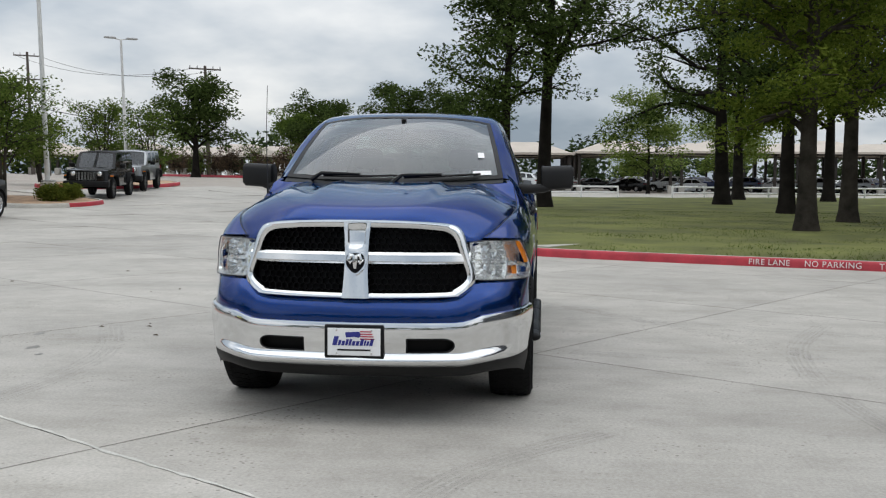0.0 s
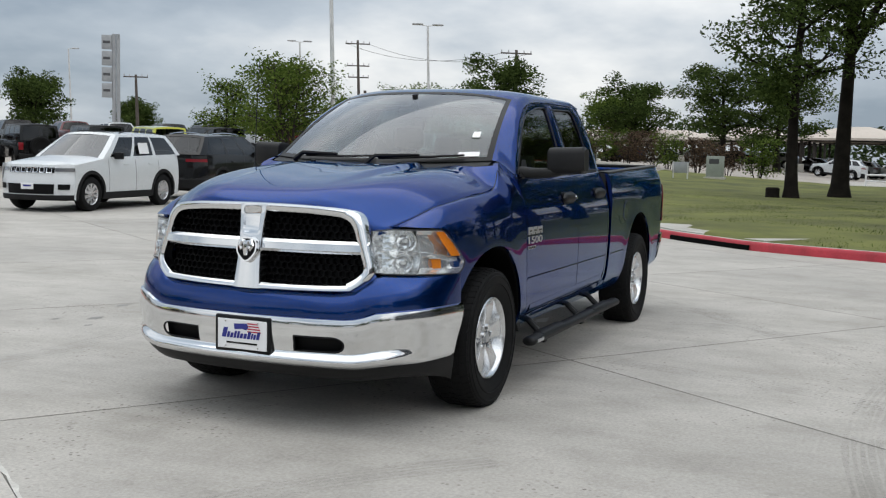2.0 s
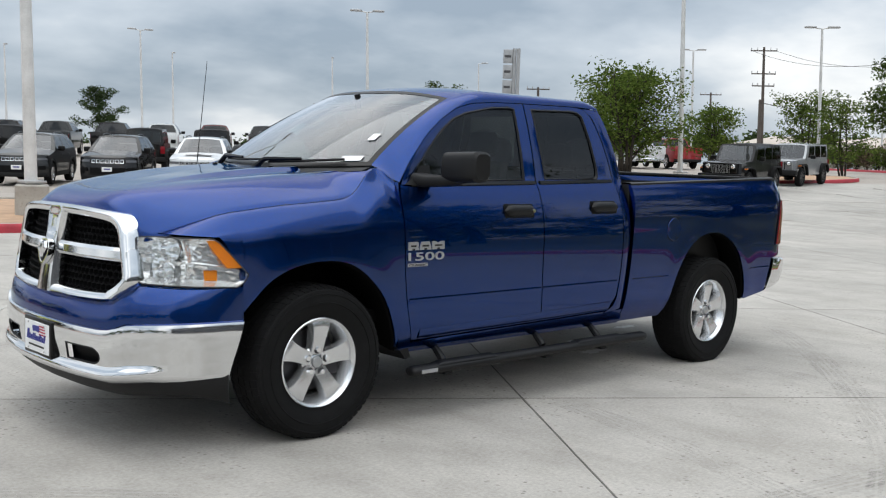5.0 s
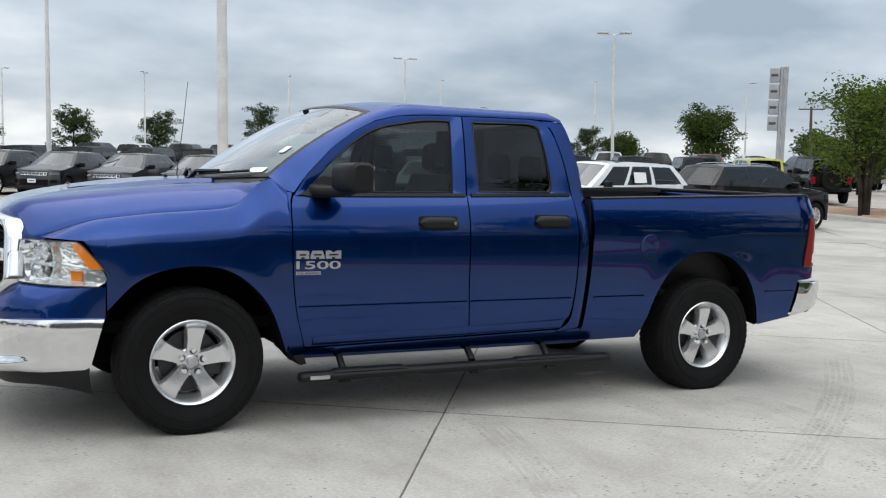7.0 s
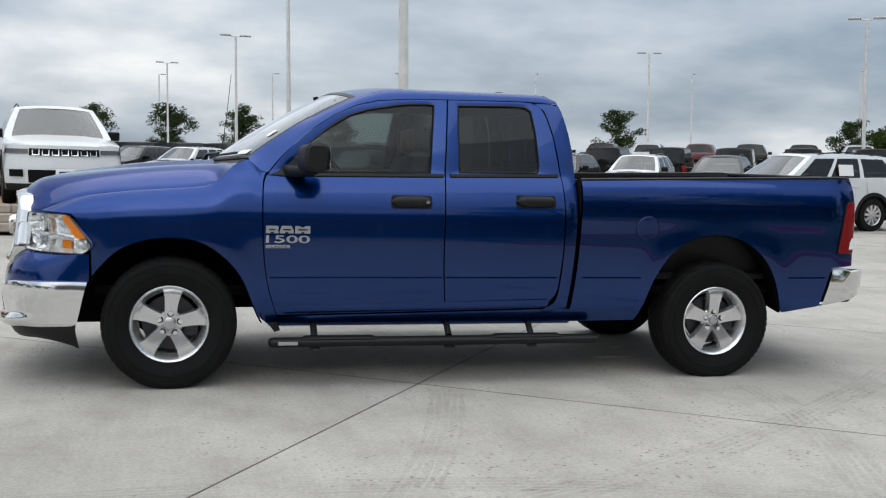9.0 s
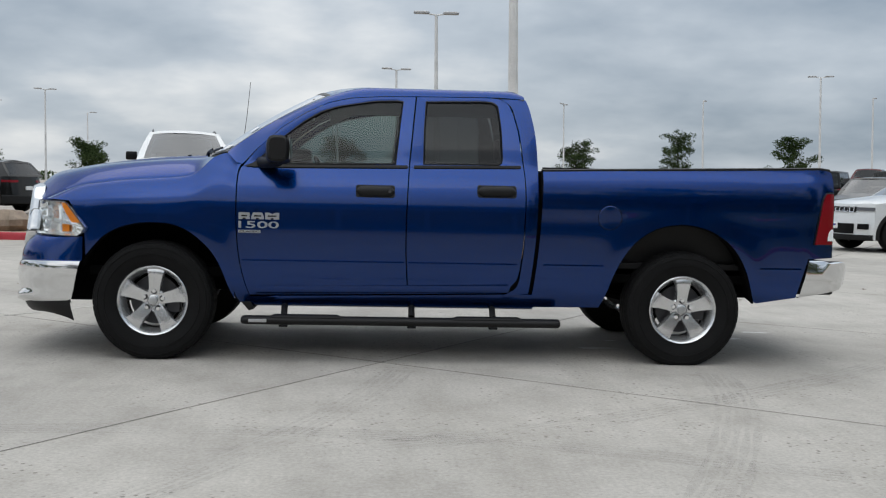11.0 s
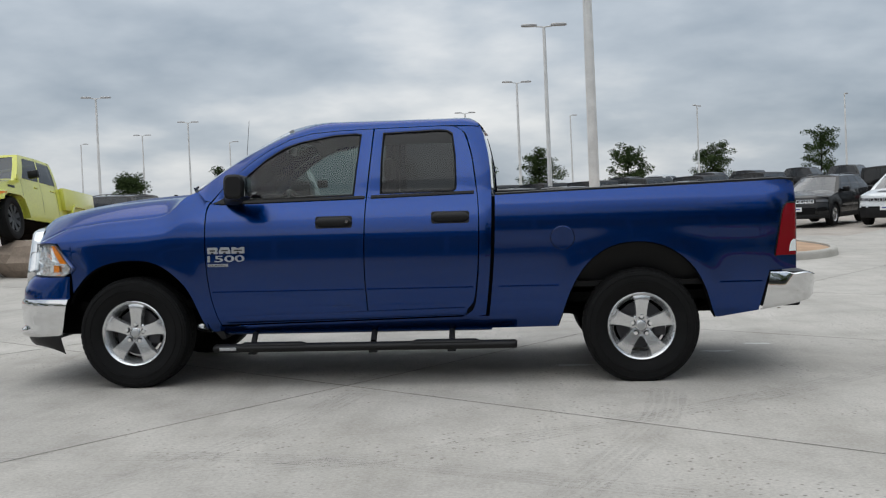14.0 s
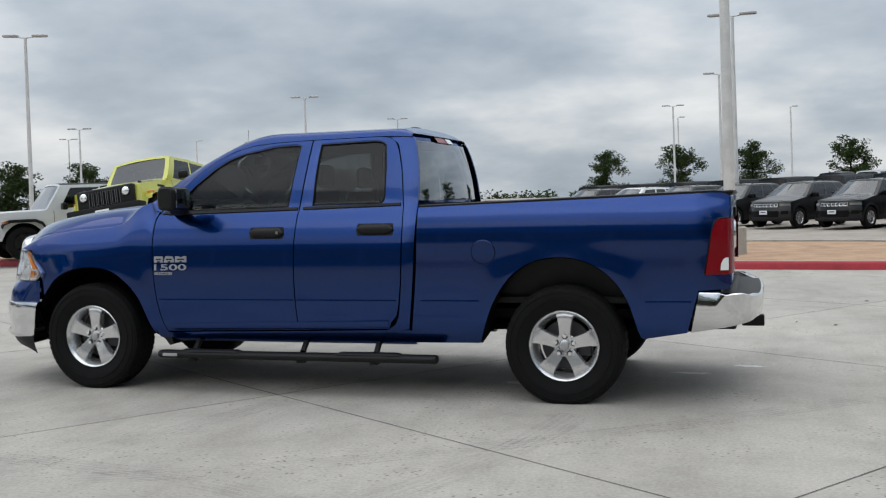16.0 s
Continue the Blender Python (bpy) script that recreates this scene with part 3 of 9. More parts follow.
def fender_point(x, z, zh):
    """Up the flank, then rolled over to the hood's edge."""
    y = flank_y(x, z)
    drop = 0.17 if x > -0.5 else lerp(0.02, 0.17, max(0.0, (x + 0.85) / 0.35))
    t = max(0.0, 1 - (zh - z) / drop)
    edge = hood_edge_y(x) + 0.006
    if x > 0.40:
        edge = lerp(0.806, 0.893, min(1.0, (x - 0.40) / 0.095))
    roll = 1 - math.sqrt(max(0.0, 1 - t * t))
    flat = min(1.0, max(0.0, (x - 0.15) / 0.25))             # towards the pillar the roll gives way to a plain slope
    return (x, -lerp(y, min(y, edge), lerp(roll, t ** 1.9, flat)), z)


fender_rows = []
for x in fx:
    zl, zh = fender_lo(x), fender_hi(x)
    fender_rows.append([fender_point(x, lerp(zl, zh, 1 - (1 - k / 26) ** 1.6), zh) for k in range(27)])
fender_geo = rimmed(fender_rows, (0, 0.03, 0.0))
# the strip behind the arch, back to the door's edge
strip = []
for z in steps([0.395, 0.43, 0.52, 0.66, 0.86, 1.13, 1.29, 1.335], 0.05):
    x0 = max(0.492, curve([(0.39, 0.53), (0.43, 0.505), (0.46, 0.492)], z))
    strip.append([L(lerp(x0, soft([(0.395, 0.612), (0.445, 0.598), (0.50, 0.575), (0.66, 0.532), (0.86, 0.507), (1.13, 0.500), (1.29, 0.507), (1.335, 0.525)], z) - 0.004, k / 3), z) for k in range(4)])
both("fender", fender_geo.add(rimmed(strip, (0, 0.03, 0))), M_BLUE)

# doors: rows between a front and a rear edge
FD_FRONT = [(0.445, 0.598), (0.50, 0.575), (0.66, 0.532), (0.86, 0.507), (1.13, 0.500), (1.29, 0.507), (1.335, 0.525)]
B_LINE = [(0.47, 1.672), (0.55, 1.664), (0.78, 1.652), (1.05, 1.655), (1.335, 1.668), (1.6, 1.692), (1.84, 1.715)]
C_LINE = [(0.49, 2.365), (0.51, 2.400), (0.55, 2.425), (0.60, 2.437), (0.78, 2.458), (1.05, 2.47), (1.2, 2.47), (1.335, 2.462), (1.6, 2.43), (1.72, 2.40), (1.79, 2.375), (1.835, 2.31)]
door_bottom = lambda x: curve([(0.55, 0.447), (1.67, 0.470), (2.4, 0.488)], x)
belt = lambda x: curve([(0.5, 1.318), (1.67, 1.336), (2.5, 1.352)], x)


def door_rows(front, rear, n=20, m=30):
    rows = []
    for k in range(n + 1):
        row = []
        for j in range(m + 1):
            z0 = lerp(0.455, 1.33, k / n)
            xa, xb = soft(front, z0), soft(rear, z0)
            x = lerp(xa, xb, j / m)
            row.append(L(x, lerp(door_bottom(x), belt(x), k / n)))
        rows.append(row)
    return rows


gap = 0.004
front_doors = both("front_door", rimmed(door_rows([(z, x + gap) for z, x in FD_FRONT], [(z, x - gap) for z, x in B_LINE]), IN), M_BLUE)
rear_doors = both("rear_door", rimmed(door_rows([(z, x + gap) for z, x in B_LINE], [(z, x - gap) for z, x in C_LINE]), IN), M_BLUE)

# door frames round the side windows
FRAME_F = corner_loop([[(0.535, 1.322), (0.62, 1.435), (0.80, 1.602), (0.95, 1.702), (1.10, 1.775), (1.25, 1.812), (1.45, 1.828), (1.708, 1.835)],
                       [(1.708, 1.835), (1.686, 1.6), (1.662, 1.338)], [(1.662, 1.338), (1.0, 1.328), (0.535, 1.322)]], 26)
WIN_F = corner_loop([[(0.60, 1.338), (0.80, 1.528), (0.94, 1.640), (1.06, 1.712), (1.18, 1.752), (1.42, 1.795), (1.60, 1.803), (1.618, 1.795)],
                     [(1.618, 1.795), (1.592, 1.57), (1.570, 1.356)], [(1.570, 1.356), (1.0, 1.345), (0.60, 1.338)]], 26)
FRAME_R = corner_loop([[(1.672, 1.338), (1.696, 1.6), (1.718, 1.835)], [(1.718, 1.835), (2.20, 1.842), (2.29, 1.838), (2.345, 1.815), (2.372, 1.78)],
                       [(2.372, 1.78), (2.395, 1.72), (2.425, 1.6), (2.457, 1.352)], [(2.457, 1.352), (1.672, 1.338)]], 20)
WIN_R = corner_loop([[(1.768, 1.362), (1.772, 1.6), (1.785, 1.800)], [(1.785, 1.800), (2.18, 1.812), (2.25, 1.806), (2.285, 1.780)],
                     [(2.285, 1.780), (2.305, 1.62), (2.312, 1.42), (2.305, 1.385)], [(2.305, 1.385), (2.285, 1.368), (1.768, 1.362)]], 20)


def window_frame(outer, inner):
    mid = [tuple(Vector(a).lerp(Vector(b), 0.6)) for a, b in zip(outer, inner)]
    rings = [[L(x, z, -0.03) for x, z in outer], [L(x, z) for x, z in outer], [L(x, z, -0.002) for x, z in mid], [L(x, z, -0.006) for x, z in inner], [L(x, z, -0.03) for x, z in inner]]
    return loft(rings)


def grid_fill(loop, out, rows=14):
    """A pane whose outline is the loop of (x, z): horizontal strips across it."""
    zs = [p[1] for p in loop]
    z0, z1 = min(zs) + 1e-4, max(zs) - 1e-4
    res = []
    for k in range(rows + 1):
        z = lerp(z0, z1, 0.5 - 0.5 * math.cos(math.pi * k / rows))
        xs = []
        for (xa, za), (xb, zb) in zip(loop, loop[1:] + loop[:1]):
            if (za - z) * (zb - z) <= 0 and za != zb:
                xs.append(xa + (xb - xa) * (z - za) / (zb - za))
        res.append([L(lerp(min(xs), max(xs), j / 8), z, out) for j in range(9)])
    return sheet(res)


def grow(loop, d):
    cx, cz = sum(p[0] for p in loop) / len(loop), sum(p[1] for p in loop) / len(loop)
    return [(x + d * (x - cx) / max(0.2, abs(x - cx)) * 1.0, z + d * (z - cz) / max(0.15, abs(z - cz))) for x, z in loop]


for doors, outer, inner, glass in ((front_doors, FRAME_F, WIN_F, M_TINT), (rear_doors, FRAME_R, WIN_R, M_PRIVACY)):
    for door, flip in zip(doors, (False, True)):
        for name, g, mat, label in (("window_frame", window_frame(outer, inner), M_BLUE, ""), ("window_seal", loft([[L(x, z, -0.004) for x, z in grow(inner, 0.006)], [L(x, z, -0.001) for x, z in inner], [L(x, z, -0.012) for x, z in grow(inner, -0.007)]]), M_TRIM, "black rubber seal"),
                                    ("window_pane", grid_fill(grow(inner, 0.004), -0.016), glass, "dark tinted pane")):
            p = part(name, g.mirrored() if flip else g, mat, door, label)
            if name == "window_pane":
                p.visible_shadow = False
        # belt strip under the glass
        zs = [(x, belt(x) + 0.004) for x in span(inner[0][0] if doors is front_doors else 1.70, 1.655 if doors is front_doors else 2.44, 10)]
        strip = sheet([[L(x, z - 0.012, 0.003) for x, z in zs], [L(x, z - 0.006, 0.010) for x, z in zs], [L(x, z + 0.010, 0.008) for x, z in zs], [L(x, z + 0.012, -0.006) for x, z in zs]])
        part("belt_strip", strip.mirrored() if flip else strip, M_TRIM, door, "black belt moulding")


# door handles in shallow cups
def handle(x0, x1, z):
    g = Geo()
    rows = []
    for x in span(x0, x1, 10):
        t = (x - x0) / (x1 - x0)
        s = 0.034 * (1 - abs(2 * t - 1) ** 8) + 0.004
        rows.append([(x, -(flank_y(x, z) + 0.030 * math.cos(a) * (1 - 0.5 * abs(2 * t - 1) ** 6) + 0.006), z + s * math.sin(a)) for a in span(-math.pi / 2, math.pi / 2, 6)])
    g.add(sheet(rows))
    return g


for doors, x0, x1, z in ((front_doors, 1.305, 1.570, 1.168), (rear_doors, 2.135, 2.405, 1.182)):
    for door, flip in zip(doors, (False, True)):
        g, cup = handle(x0, x1, z), prism([(x0 + 0.01, z - 0.042), (x1 - 0.01, z - 0.042), (x1, z - 0.03), (x1, z + 0.03), (x1 - 0.01, z + 0.042), (x0 + 0.01, z + 0.042), (x0, z + 0.03), (x0, z - 0.03)], lambda u, v, w: L(u, v, 0.003 - w), 0.02)
        h = part("door_handle", g.mirrored() if flip else g, M_BLACK, door, "black plastic pull handle")
        part("handle_cup", cup.mirrored() if flip else cup, M_TRIM, door)
        if not flip and x0 < 1.5:
            part("key_lock", rod((1.535, -(flank_y(1.535, z) + 0.030), z + 0.002), (1.535, -(flank_y(1.535, z) + 0.040), z + 0.002), 0.012), M_CHROME, door, "chrome key lock")

# rocker panel and cab corner behind the rear door
rocker = [[(x, -(flank_y(x, z) - d), z) for z, d in ((0.365, 0.03), (0.375, 0.0), (0.405, 0.0), (0.435, 0.0), (door_bottom(x) - 0.012, 0.004), (door_bottom(x) - 0.002, 0.03))] for x in span(0.545, 2.545, 30)]
both("rocker_panel", sheet(rocker), M_BLUE)
both("sill_moulding", sheet([[(x, -(flank_y(x, door_bottom(x) + dz) + o), door_bottom(x) + dz) for dz, o in ((0.004, 0.0), (0.012, 0.004), (0.034, 0.006), (0.060, 0.0))] for x in span(0.64, 2.36, 30)]), M_BLUE)
CAB_BACK = [(0.38, 2.490), (0.6, 2.520), (0.85, 2.545), (1.1, 2.558), (1.36, 2.562), (1.59, 2.548), (1.77, 2.512), (1.835, 2.487), (1.875, 2.455)]
corner_rows = []
for z in steps([0.38, 0.47, 0.488, 0.495, 0.502, 0.51, 0.52, 0.53, 0.545, 0.56, 0.58, 0.60, 0.66, 0.78, 1.05, 1.335, 1.6, 1.72, 1.79, 1.835], 0.05):
    xa = soft(C_LINE, z) + gap if z > 0.487 else 2.33
    corner_rows.append([L(lerp(xa, soft(CAB_BACK, z), j / 5), z, -0.012 * (j / 5) ** 2) for j in range(6)])
both("cab_corner", rimmed(corner_rows, IN), M_BLUE)

# roof with its rails down to the door frames, and the pillars beside the windshield
def ws_bottom(u):
    return Vector((0.19 + 0.23 * u * u, -0.775 * u, 1.392 + 0.028 * u * u))


def ws_top(u):
    return Vector((1.00 + 0.115 * u * u, -0.640 * u, 1.883 - 0.047 * abs(u) ** 3.2))


def ws_point(u, v, out=0.0):
    p = ws_bottom(u).lerp(ws_top(u), v)
    bow = 0.028 * (1 - (2 * v - 1) ** 2)
    return p + Vector((-0.52, 0, 0.85)) * (bow + out)


us = span(-1, 1, 20)
windshield = part("windshield", sheet([[tuple(ws_point(u * 0.985, v)) for u in us] for v in span(0.0, 0.99, 12)]), M_WINDSHIELD, truck, "clear raked windshield")
windshield.visible_shadow = False
# black band round the glass
part("windshield_band", loft([[tuple(ws_point(u, v, 0.002)) for u, v in loop] for loop in
     ([(u, 0.0) for u in span(-1, 0.99, 20)] + [(1, v) for v in span(0, 0.98, 10)] + [(u, 1.0) for u in span(1, -0.99, 20)] + [(-1, v) for v in span(1.0, 0.02, 10)],
      [(u * 0.955, 0.045) for u in span(-1, 0.99, 20)] + [(0.955, lerp(0.045, 0.96, v)) for v in span(0, 0.98, 10)] + [(u * 0.955, 0.96) for u in span(1, -0.99, 20)] + [(-0.955, lerp(0.045, 0.96, v)) for v in span(1.0, 0.02, 10)])]), M_TRIM, truck, "black ceramic edge band")

roof_rows = []
for k in range(33):
    t = 1 - (1 - k / 32) ** 1.25
    row = []
    for j in range(29):
        u = -1 + 2 * j / 28
        front, back = ws_top(u), Vector((2.485 - 0.012 * u * u, -0.640 * u, 1.862))
        x = lerp(front.x, back.x, t)
        crown = 1.924 - 0.028 * abs(u) ** 3.6
        z = crown - (crown - front.z) * max(0.0, 1 - t * 4.5) ** 2
        if t > 0.93:
            z -= (crown - back.z) * ((t - 0.93) / 0.07) ** 2
        row.append((x, front.y, z))
    roof_rows.append(row)
part("roof", sheet(roof_rows), M_BLUE, truck)
rail_top = [(-r[-1][1], r[-1][0], r[-1][2]) for r in roof_rows]      # driver's side edge: |y|, x, z
pillar = [(float(p.x), float(-p.y), float(p.z)) for p in [ws_point(1.0, v, 0.004) for v in span(0, 1, 14)]]
edge_in = resample([(x, -y, z) for x, y, z in pillar] + [(x, -abs(y), z) for y, x, z in rail_top[1:]], 44)
edge_in = [(x, -abs(y), z) for x, y, z in edge_in]
edge_out = [fender_point(x, fender_hi(x), fender_hi(x)) for x in (0.42, 0.455, 0.487)] + resample([L(x, z) for x, z in [(0.53, 1.335), (0.62, 1.440), (0.80, 1.607), (0.95, 1.707), (1.10, 1.780), (1.25, 1.817), (1.45, 1.833), (1.71, 1.840), (2.20, 1.847), (2.30, 1.846), (2.40, 1.842), (2.478, 1.836)]], 41)
cab_rows = []
for i, (a, b) in enumerate(zip(edge_in, edge_out)):
    a, b = Vector(a), Vector(b)
    cab_rows.append([tuple(a.lerp(b, t) + Vector((0, -1, 0.6)).normalized() * (0.013 * min(1.0, i / 10) * (1 - (2 * t - 1) ** 2))) for t in span(0, 1, 6)] + [tuple(b + Vector((0, 0.03, 0)))])
both("roof_rail", sheet(cab_rows), M_BLUE)
# cowl between hood and glass
part("cowl_panel", sheet([[tuple(ws_bottom(u) + Vector((dx, 0, dz))) for u in us] for dx, dz in ((-0.07, -0.03), (-0.04, -0.018), (0.0, -0.006), (0.03, 0.004))]), M_BLACK, truck, "black plastic cowl")

# back of the cab and its window
BW0, BW1 = 1.385, 1.800
def back_x(y, z):
    return soft(CAB_BACK, z) - 0.035 * (abs(y) / 0.75) ** 3 - 0.004


back_outer, back_inner = [], []
for u, v in [(u, 0) for u in span(-1, 0.9, 19)] + [(1, v) for v in span(0, 0.9, 9)] + [(u, 1) for u in span(1, -0.9, 19)] + [(-1, v) for v in span(1, 0.1, 9)]:
    z = lerp(1.30, 1.862, v)
    hw = curve([(1.3, 0.86), (1.5, 0.80), (1.7, 0.725), (1.862, 0.64)], z)
    back_outer.append((back_x(u * hw, z), -u * hw, z))
    zi = lerp(BW0, BW1, v)
    back_inner.append((back_x(u * 0.6, zi) - 0.006, -u * lerp(0.775, 0.625, v), zi))
part("cab_back", loft([back_outer, back_inner]), M_BLUE, truck)
lower_back = sheet([[(back_x(y, max(z, 0.6)), y, z) for y in span(-0.9, 0.9, 12)] for z in span(0.5, 1.31, 6)])
part("cab_back_panel", lower_back, M_BLUE, truck)
bw = part("rear_window", sheet([[(back_x(0.6 * u, lerp(BW0, BW1, v)) + 0.004, -u * lerp(0.785, 0.635, v), lerp(BW0 - 0.01, BW1 + 0.012, v)) for u in span(-1, 1, 10)] for v in span(0, 1, 6)]), M_REAR, truck, "tinted rear window")
bw.visible_shadow = False
part("rear_window_seal", loft([[(x + 0.007, y * 1.012, z + (0.007 if z > 1.6 else -0.007)) for x, y, z in back_inner], [(x + 0.010, y, z) for x, y, z in back_inner], [(x + 0.004, y * 0.985, z + (-0.006 if z > 1.6 else 0.006)) for x, y, z in back_inner]]), M_TRIM, truck)
part("brake_light", sheet([[(soft(CAB_BACK, z) + o, y, z) for y in span(-0.20, 0.20, 6)] for z, o in ((1.812, -0.01), (1.815, 0.018), (1.853, 0.012), (1.858, -0.01))]), M_RED_LENS, truck, "red high brake light")
part("brake_light_clear", sheet([[(soft(CAB_BACK, z) + o, y, z) for y in span(0.06, 0.20, 3)] for z, o in ((1.813, -0.01), (1.816, 0.021), (1.851, 0.016), (1.856, -0.01))]), M_LAMP_WHITE, truck, "clear cargo lamp")
part("roof_antenna", loft([[(2.27 + 0.065 * s * math.cos(a), -0.02 + 0.035 * s * math.sin(a), 1.921 + h) for a in span(0, 2 * math.pi * 15 / 16, 15)] for s, h in ((1, 0), (0.95, 0.012), (0.7, 0.024), (0.3, 0.030))], False, True), M_TRIM, truck, "small black roof antenna")

# hood
HX0, HX1 = -0.945, 0.30
def front_x(y):
    """The plan of the nose at grille height."""
    return -1.035 + 0.30 * abs(y) ** 2.6


def hood_back(y):
    return 0.178 + 0.185 * (abs(y) / 0.79) ** 2


HOOD_MID = [(-1.05, 1.185), (-0.99, 1.212), (-0.9, 1.246), (-0.7, 1.296), (-0.4, 1.348), (-0.1, 1.382), (0.15, 1.398), (0.40, 1.408)]
hood_rows = []
for i in range(37):
    t = i / 36
    row = []
    for j in range(49):
        u = -1 + 2 * j / 48
        y0 = u * 0.79
        xf, xb = front_x(u * 0.66) + 0.055, hood_back(u * 0.79)
        x = lerp(xf, xb, t)
        w = hood_edge_y(x)
        y = u * w
        zc = soft(HOOD_MID, x)
        ze = soft(HOOD_CUT + [(0.345, 1.385), (0.39, 1.405)], x)
        a = abs(u)
        # centre plateau, a crease either side, then the shoulder down to the fender
        shoulder = 0.0 if a < 0.42 else ((a - 0.42) / 0.58) ** 2.3
        z = lerp(zc, ze, shoulder)
        grow_ = min(1.0, max(0.0, (t - 0.12) / 0.5))
        step_ = min(1.0, max(0.0, (a - 0.40) / 0.075))
        back_ = min(1.0, max(0.0, (a - 0.475) / 0.27))
        z -= 0.026 * grow_ * step_ * step_ * (3 - 2 * step_) * (1 - back_ * back_ * (3 - 2 * back_))
        z -= 0.008 * max(0.0, 1 - a / 0.42) * min(1.0, t * 2)
        if t < 0.10:
            z -= 0.045 * (1 - t / 0.10) ** 2 * (1 - a ** 3)
        row.append((x, -y, z))
    hood_rows.append(row)
part("hood", rimmed(hood_rows, (0, 0, -0.025)), M_BLUE, truck, "sculpted blue hood with raised centre", sharp=60)
both("hood_seam", sheet([[(x, -(hood_edge_y(x) + o), soft(HOOD_CUT, x) + 0.0016) for o in (0.000, 0.005)] for x in span(-0.81, 0.315, 60)]), M_TRIM)
for s in (-1, 1):
    part("washer_nozzle", box(0.06, 0.085, s * 0.3 - 0.012, s * 0.3 + 0.012, 1.385, 1.402, 0.004), M_TRIM, truck)

# wipers
for s, y0, y1 in ((0, -0.10, -0.62), (1, 0.48, -0.06)):
    u0, u1 = -y0 / 0.775, -y1 / 0.775
    path = [tuple(ws_point(lerp(u0, u1, t), lerp(0.015, 0.040, t), 0.022)) for t in span(0, 1, 8)]
    w = part("wiper", tube(path, 0.008, 6), M_TRIM, truck, "black wiper blade")
    arm = [tuple(ws_point(u0 - 0.10, -0.045, 0.02)), tuple(ws_point(u0 - 0.02, 0.01, 0.045)), tuple(ws_point(lerp(u0, u1, 0.5), 0.030, 0.036))]
    part("wiper_arm", tube(arm, [0.018, 0.014, 0.008], 6), M_TRIM, w)

# ---- nose: grille, lamps, bumper ----
def nose_x(y, z, out=0.0):
    return front_x(y) + (z - 0.95) * 0.16 - out


def N(y, z, out=0.0):
    return (nose_x(y, z, out), -y, z)


gr_outer = smooth_line([(0.0, 1.178), (0.30, 1.174), (0.50, 1.160), (0.572, 1.138), (0.608, 1.09), (0.630, 1.02), (0.655, 0.93), (0.676, 0.845), (0.660, 0.800), (0.605, 0.752), (0.545, 0.737), (0.2, 0.730), (0.0, 0.729),
                        (-0.2, 0.730), (-0.545, 0.737), (-0.605, 0.752), (-0.660, 0.800), (-0.676, 0.845), (-0.655, 0.93), (-0.630, 1.02), (-0.608, 1.09), (-0.572, 1.138), (-0.50, 1.160), (-0.30, 1.174)], True, 4)
gr_inner = [(y * (1 - 0.050 / max(0.35, math.hypot(y, z - 0.95)) * (0.95 if abs(y) > 0.4 else 0.3)), 0.95 + (z - 0.95) * 0.82) for y, z in gr_outer]
ring = lambda loop, out, k=0.0, other=None: [N(lerp(y, (other or loop)[i][0], k), lerp(z, (other or loop)[i][1], k), out) for i, (y, z) in enumerate(loop)]
surround = loft([ring(gr_outer, -0.05), ring(gr_outer, 0.012), ring(gr_outer, 0.034, 0.25, gr_inner), ring(gr_outer, 0.034, 0.6, gr_inner), ring(gr_outer, 0.020, 1.0, gr_inner), ring(gr_outer, -0.05, 1.0, gr_inner)])
grille_ob = part("grille", surround, M_CHROME, truck, "large chrome grille surround with crossbars", sharp=50)
bar = [[N(y, z, o) for z, o in ((0.928, -0.04), (0.930, 0.012), (0.945, 0.026), (0.980, 0.026), (0.995, 0.012), (0.997, -0.04))] for y in span(-0.645, 0.645, 40)]
part("grille_crossbar", sheet(bar), M_CHROME, grille_ob)
vb = []
for z in span(0.735, 1.17, 24):
    w = 0.074 + 0.012 * abs((z - 0.95) / 0.2) ** 2
    dip = 0.010 * min(1.0, max(0.0, (z - 1.01) / 0.03)) * min(1.0, max(0.0, (1.15 - z) / 0.02))
    vb.append([N(s * w, z, o) for s, o in ((-1.0, -0.03), (-1.0, 0.018), (-0.90, 0.034), (-0.66, 0.037), (-0.55, 0.038 - dip), (0, 0.039 - dip * 1.3), (0.55, 0.038 - dip), (0.66, 0.037), (0.90, 0.034), (1.0, 0.018), (1.0, -0.03))])
part("grille_post", sheet(vb), M_CHROME, grille_ob)
part("grille_insert", sheet([[N(u * curve([(0.76, 0.56), (0.80, 0.61), (0.90, 0.62), (1.03, 0.59), (1.10, 0.52), (1.14, 0.44)], z), z, -0.075) for u in span(-1, 1, 24)] for z in span(0.76, 1.14, 8)]), M_GRILLE, grille_ob, "black recessed grille insert")
cells = Geo()
hx = 0.022
for r in range(-7, 8):
    for q in range(-18, 19):
        cy, cz = (q + (0.5 if r % 2 else 0.0)) * hx * 1.732, 0.955 + r * hx * 1.5
        if abs(cy) > 0.60 or not 0.775 < cz < 1.135 or math.hypot(max(0, abs(cy) - 0.5), max(0, abs(cz - 0.95) - 0.1)) > 0.085:
            continue
        hexes = [[N(cy + rr * math.sin(a), cz + rr * math.cos(a), o) for a in span(0, 2 * math.pi * 5 / 6, 5)] for rr, o in ((hx * 0.98, -0.07), (hx * 0.97, -0.042), (hx * 0.89, -0.042), (hx * 0.85, -0.07))]
        cells.add(loft(hexes))
part("grille_mesh", cells, M_GRILLE, grille_ob, "black honeycomb mesh", fix=False)
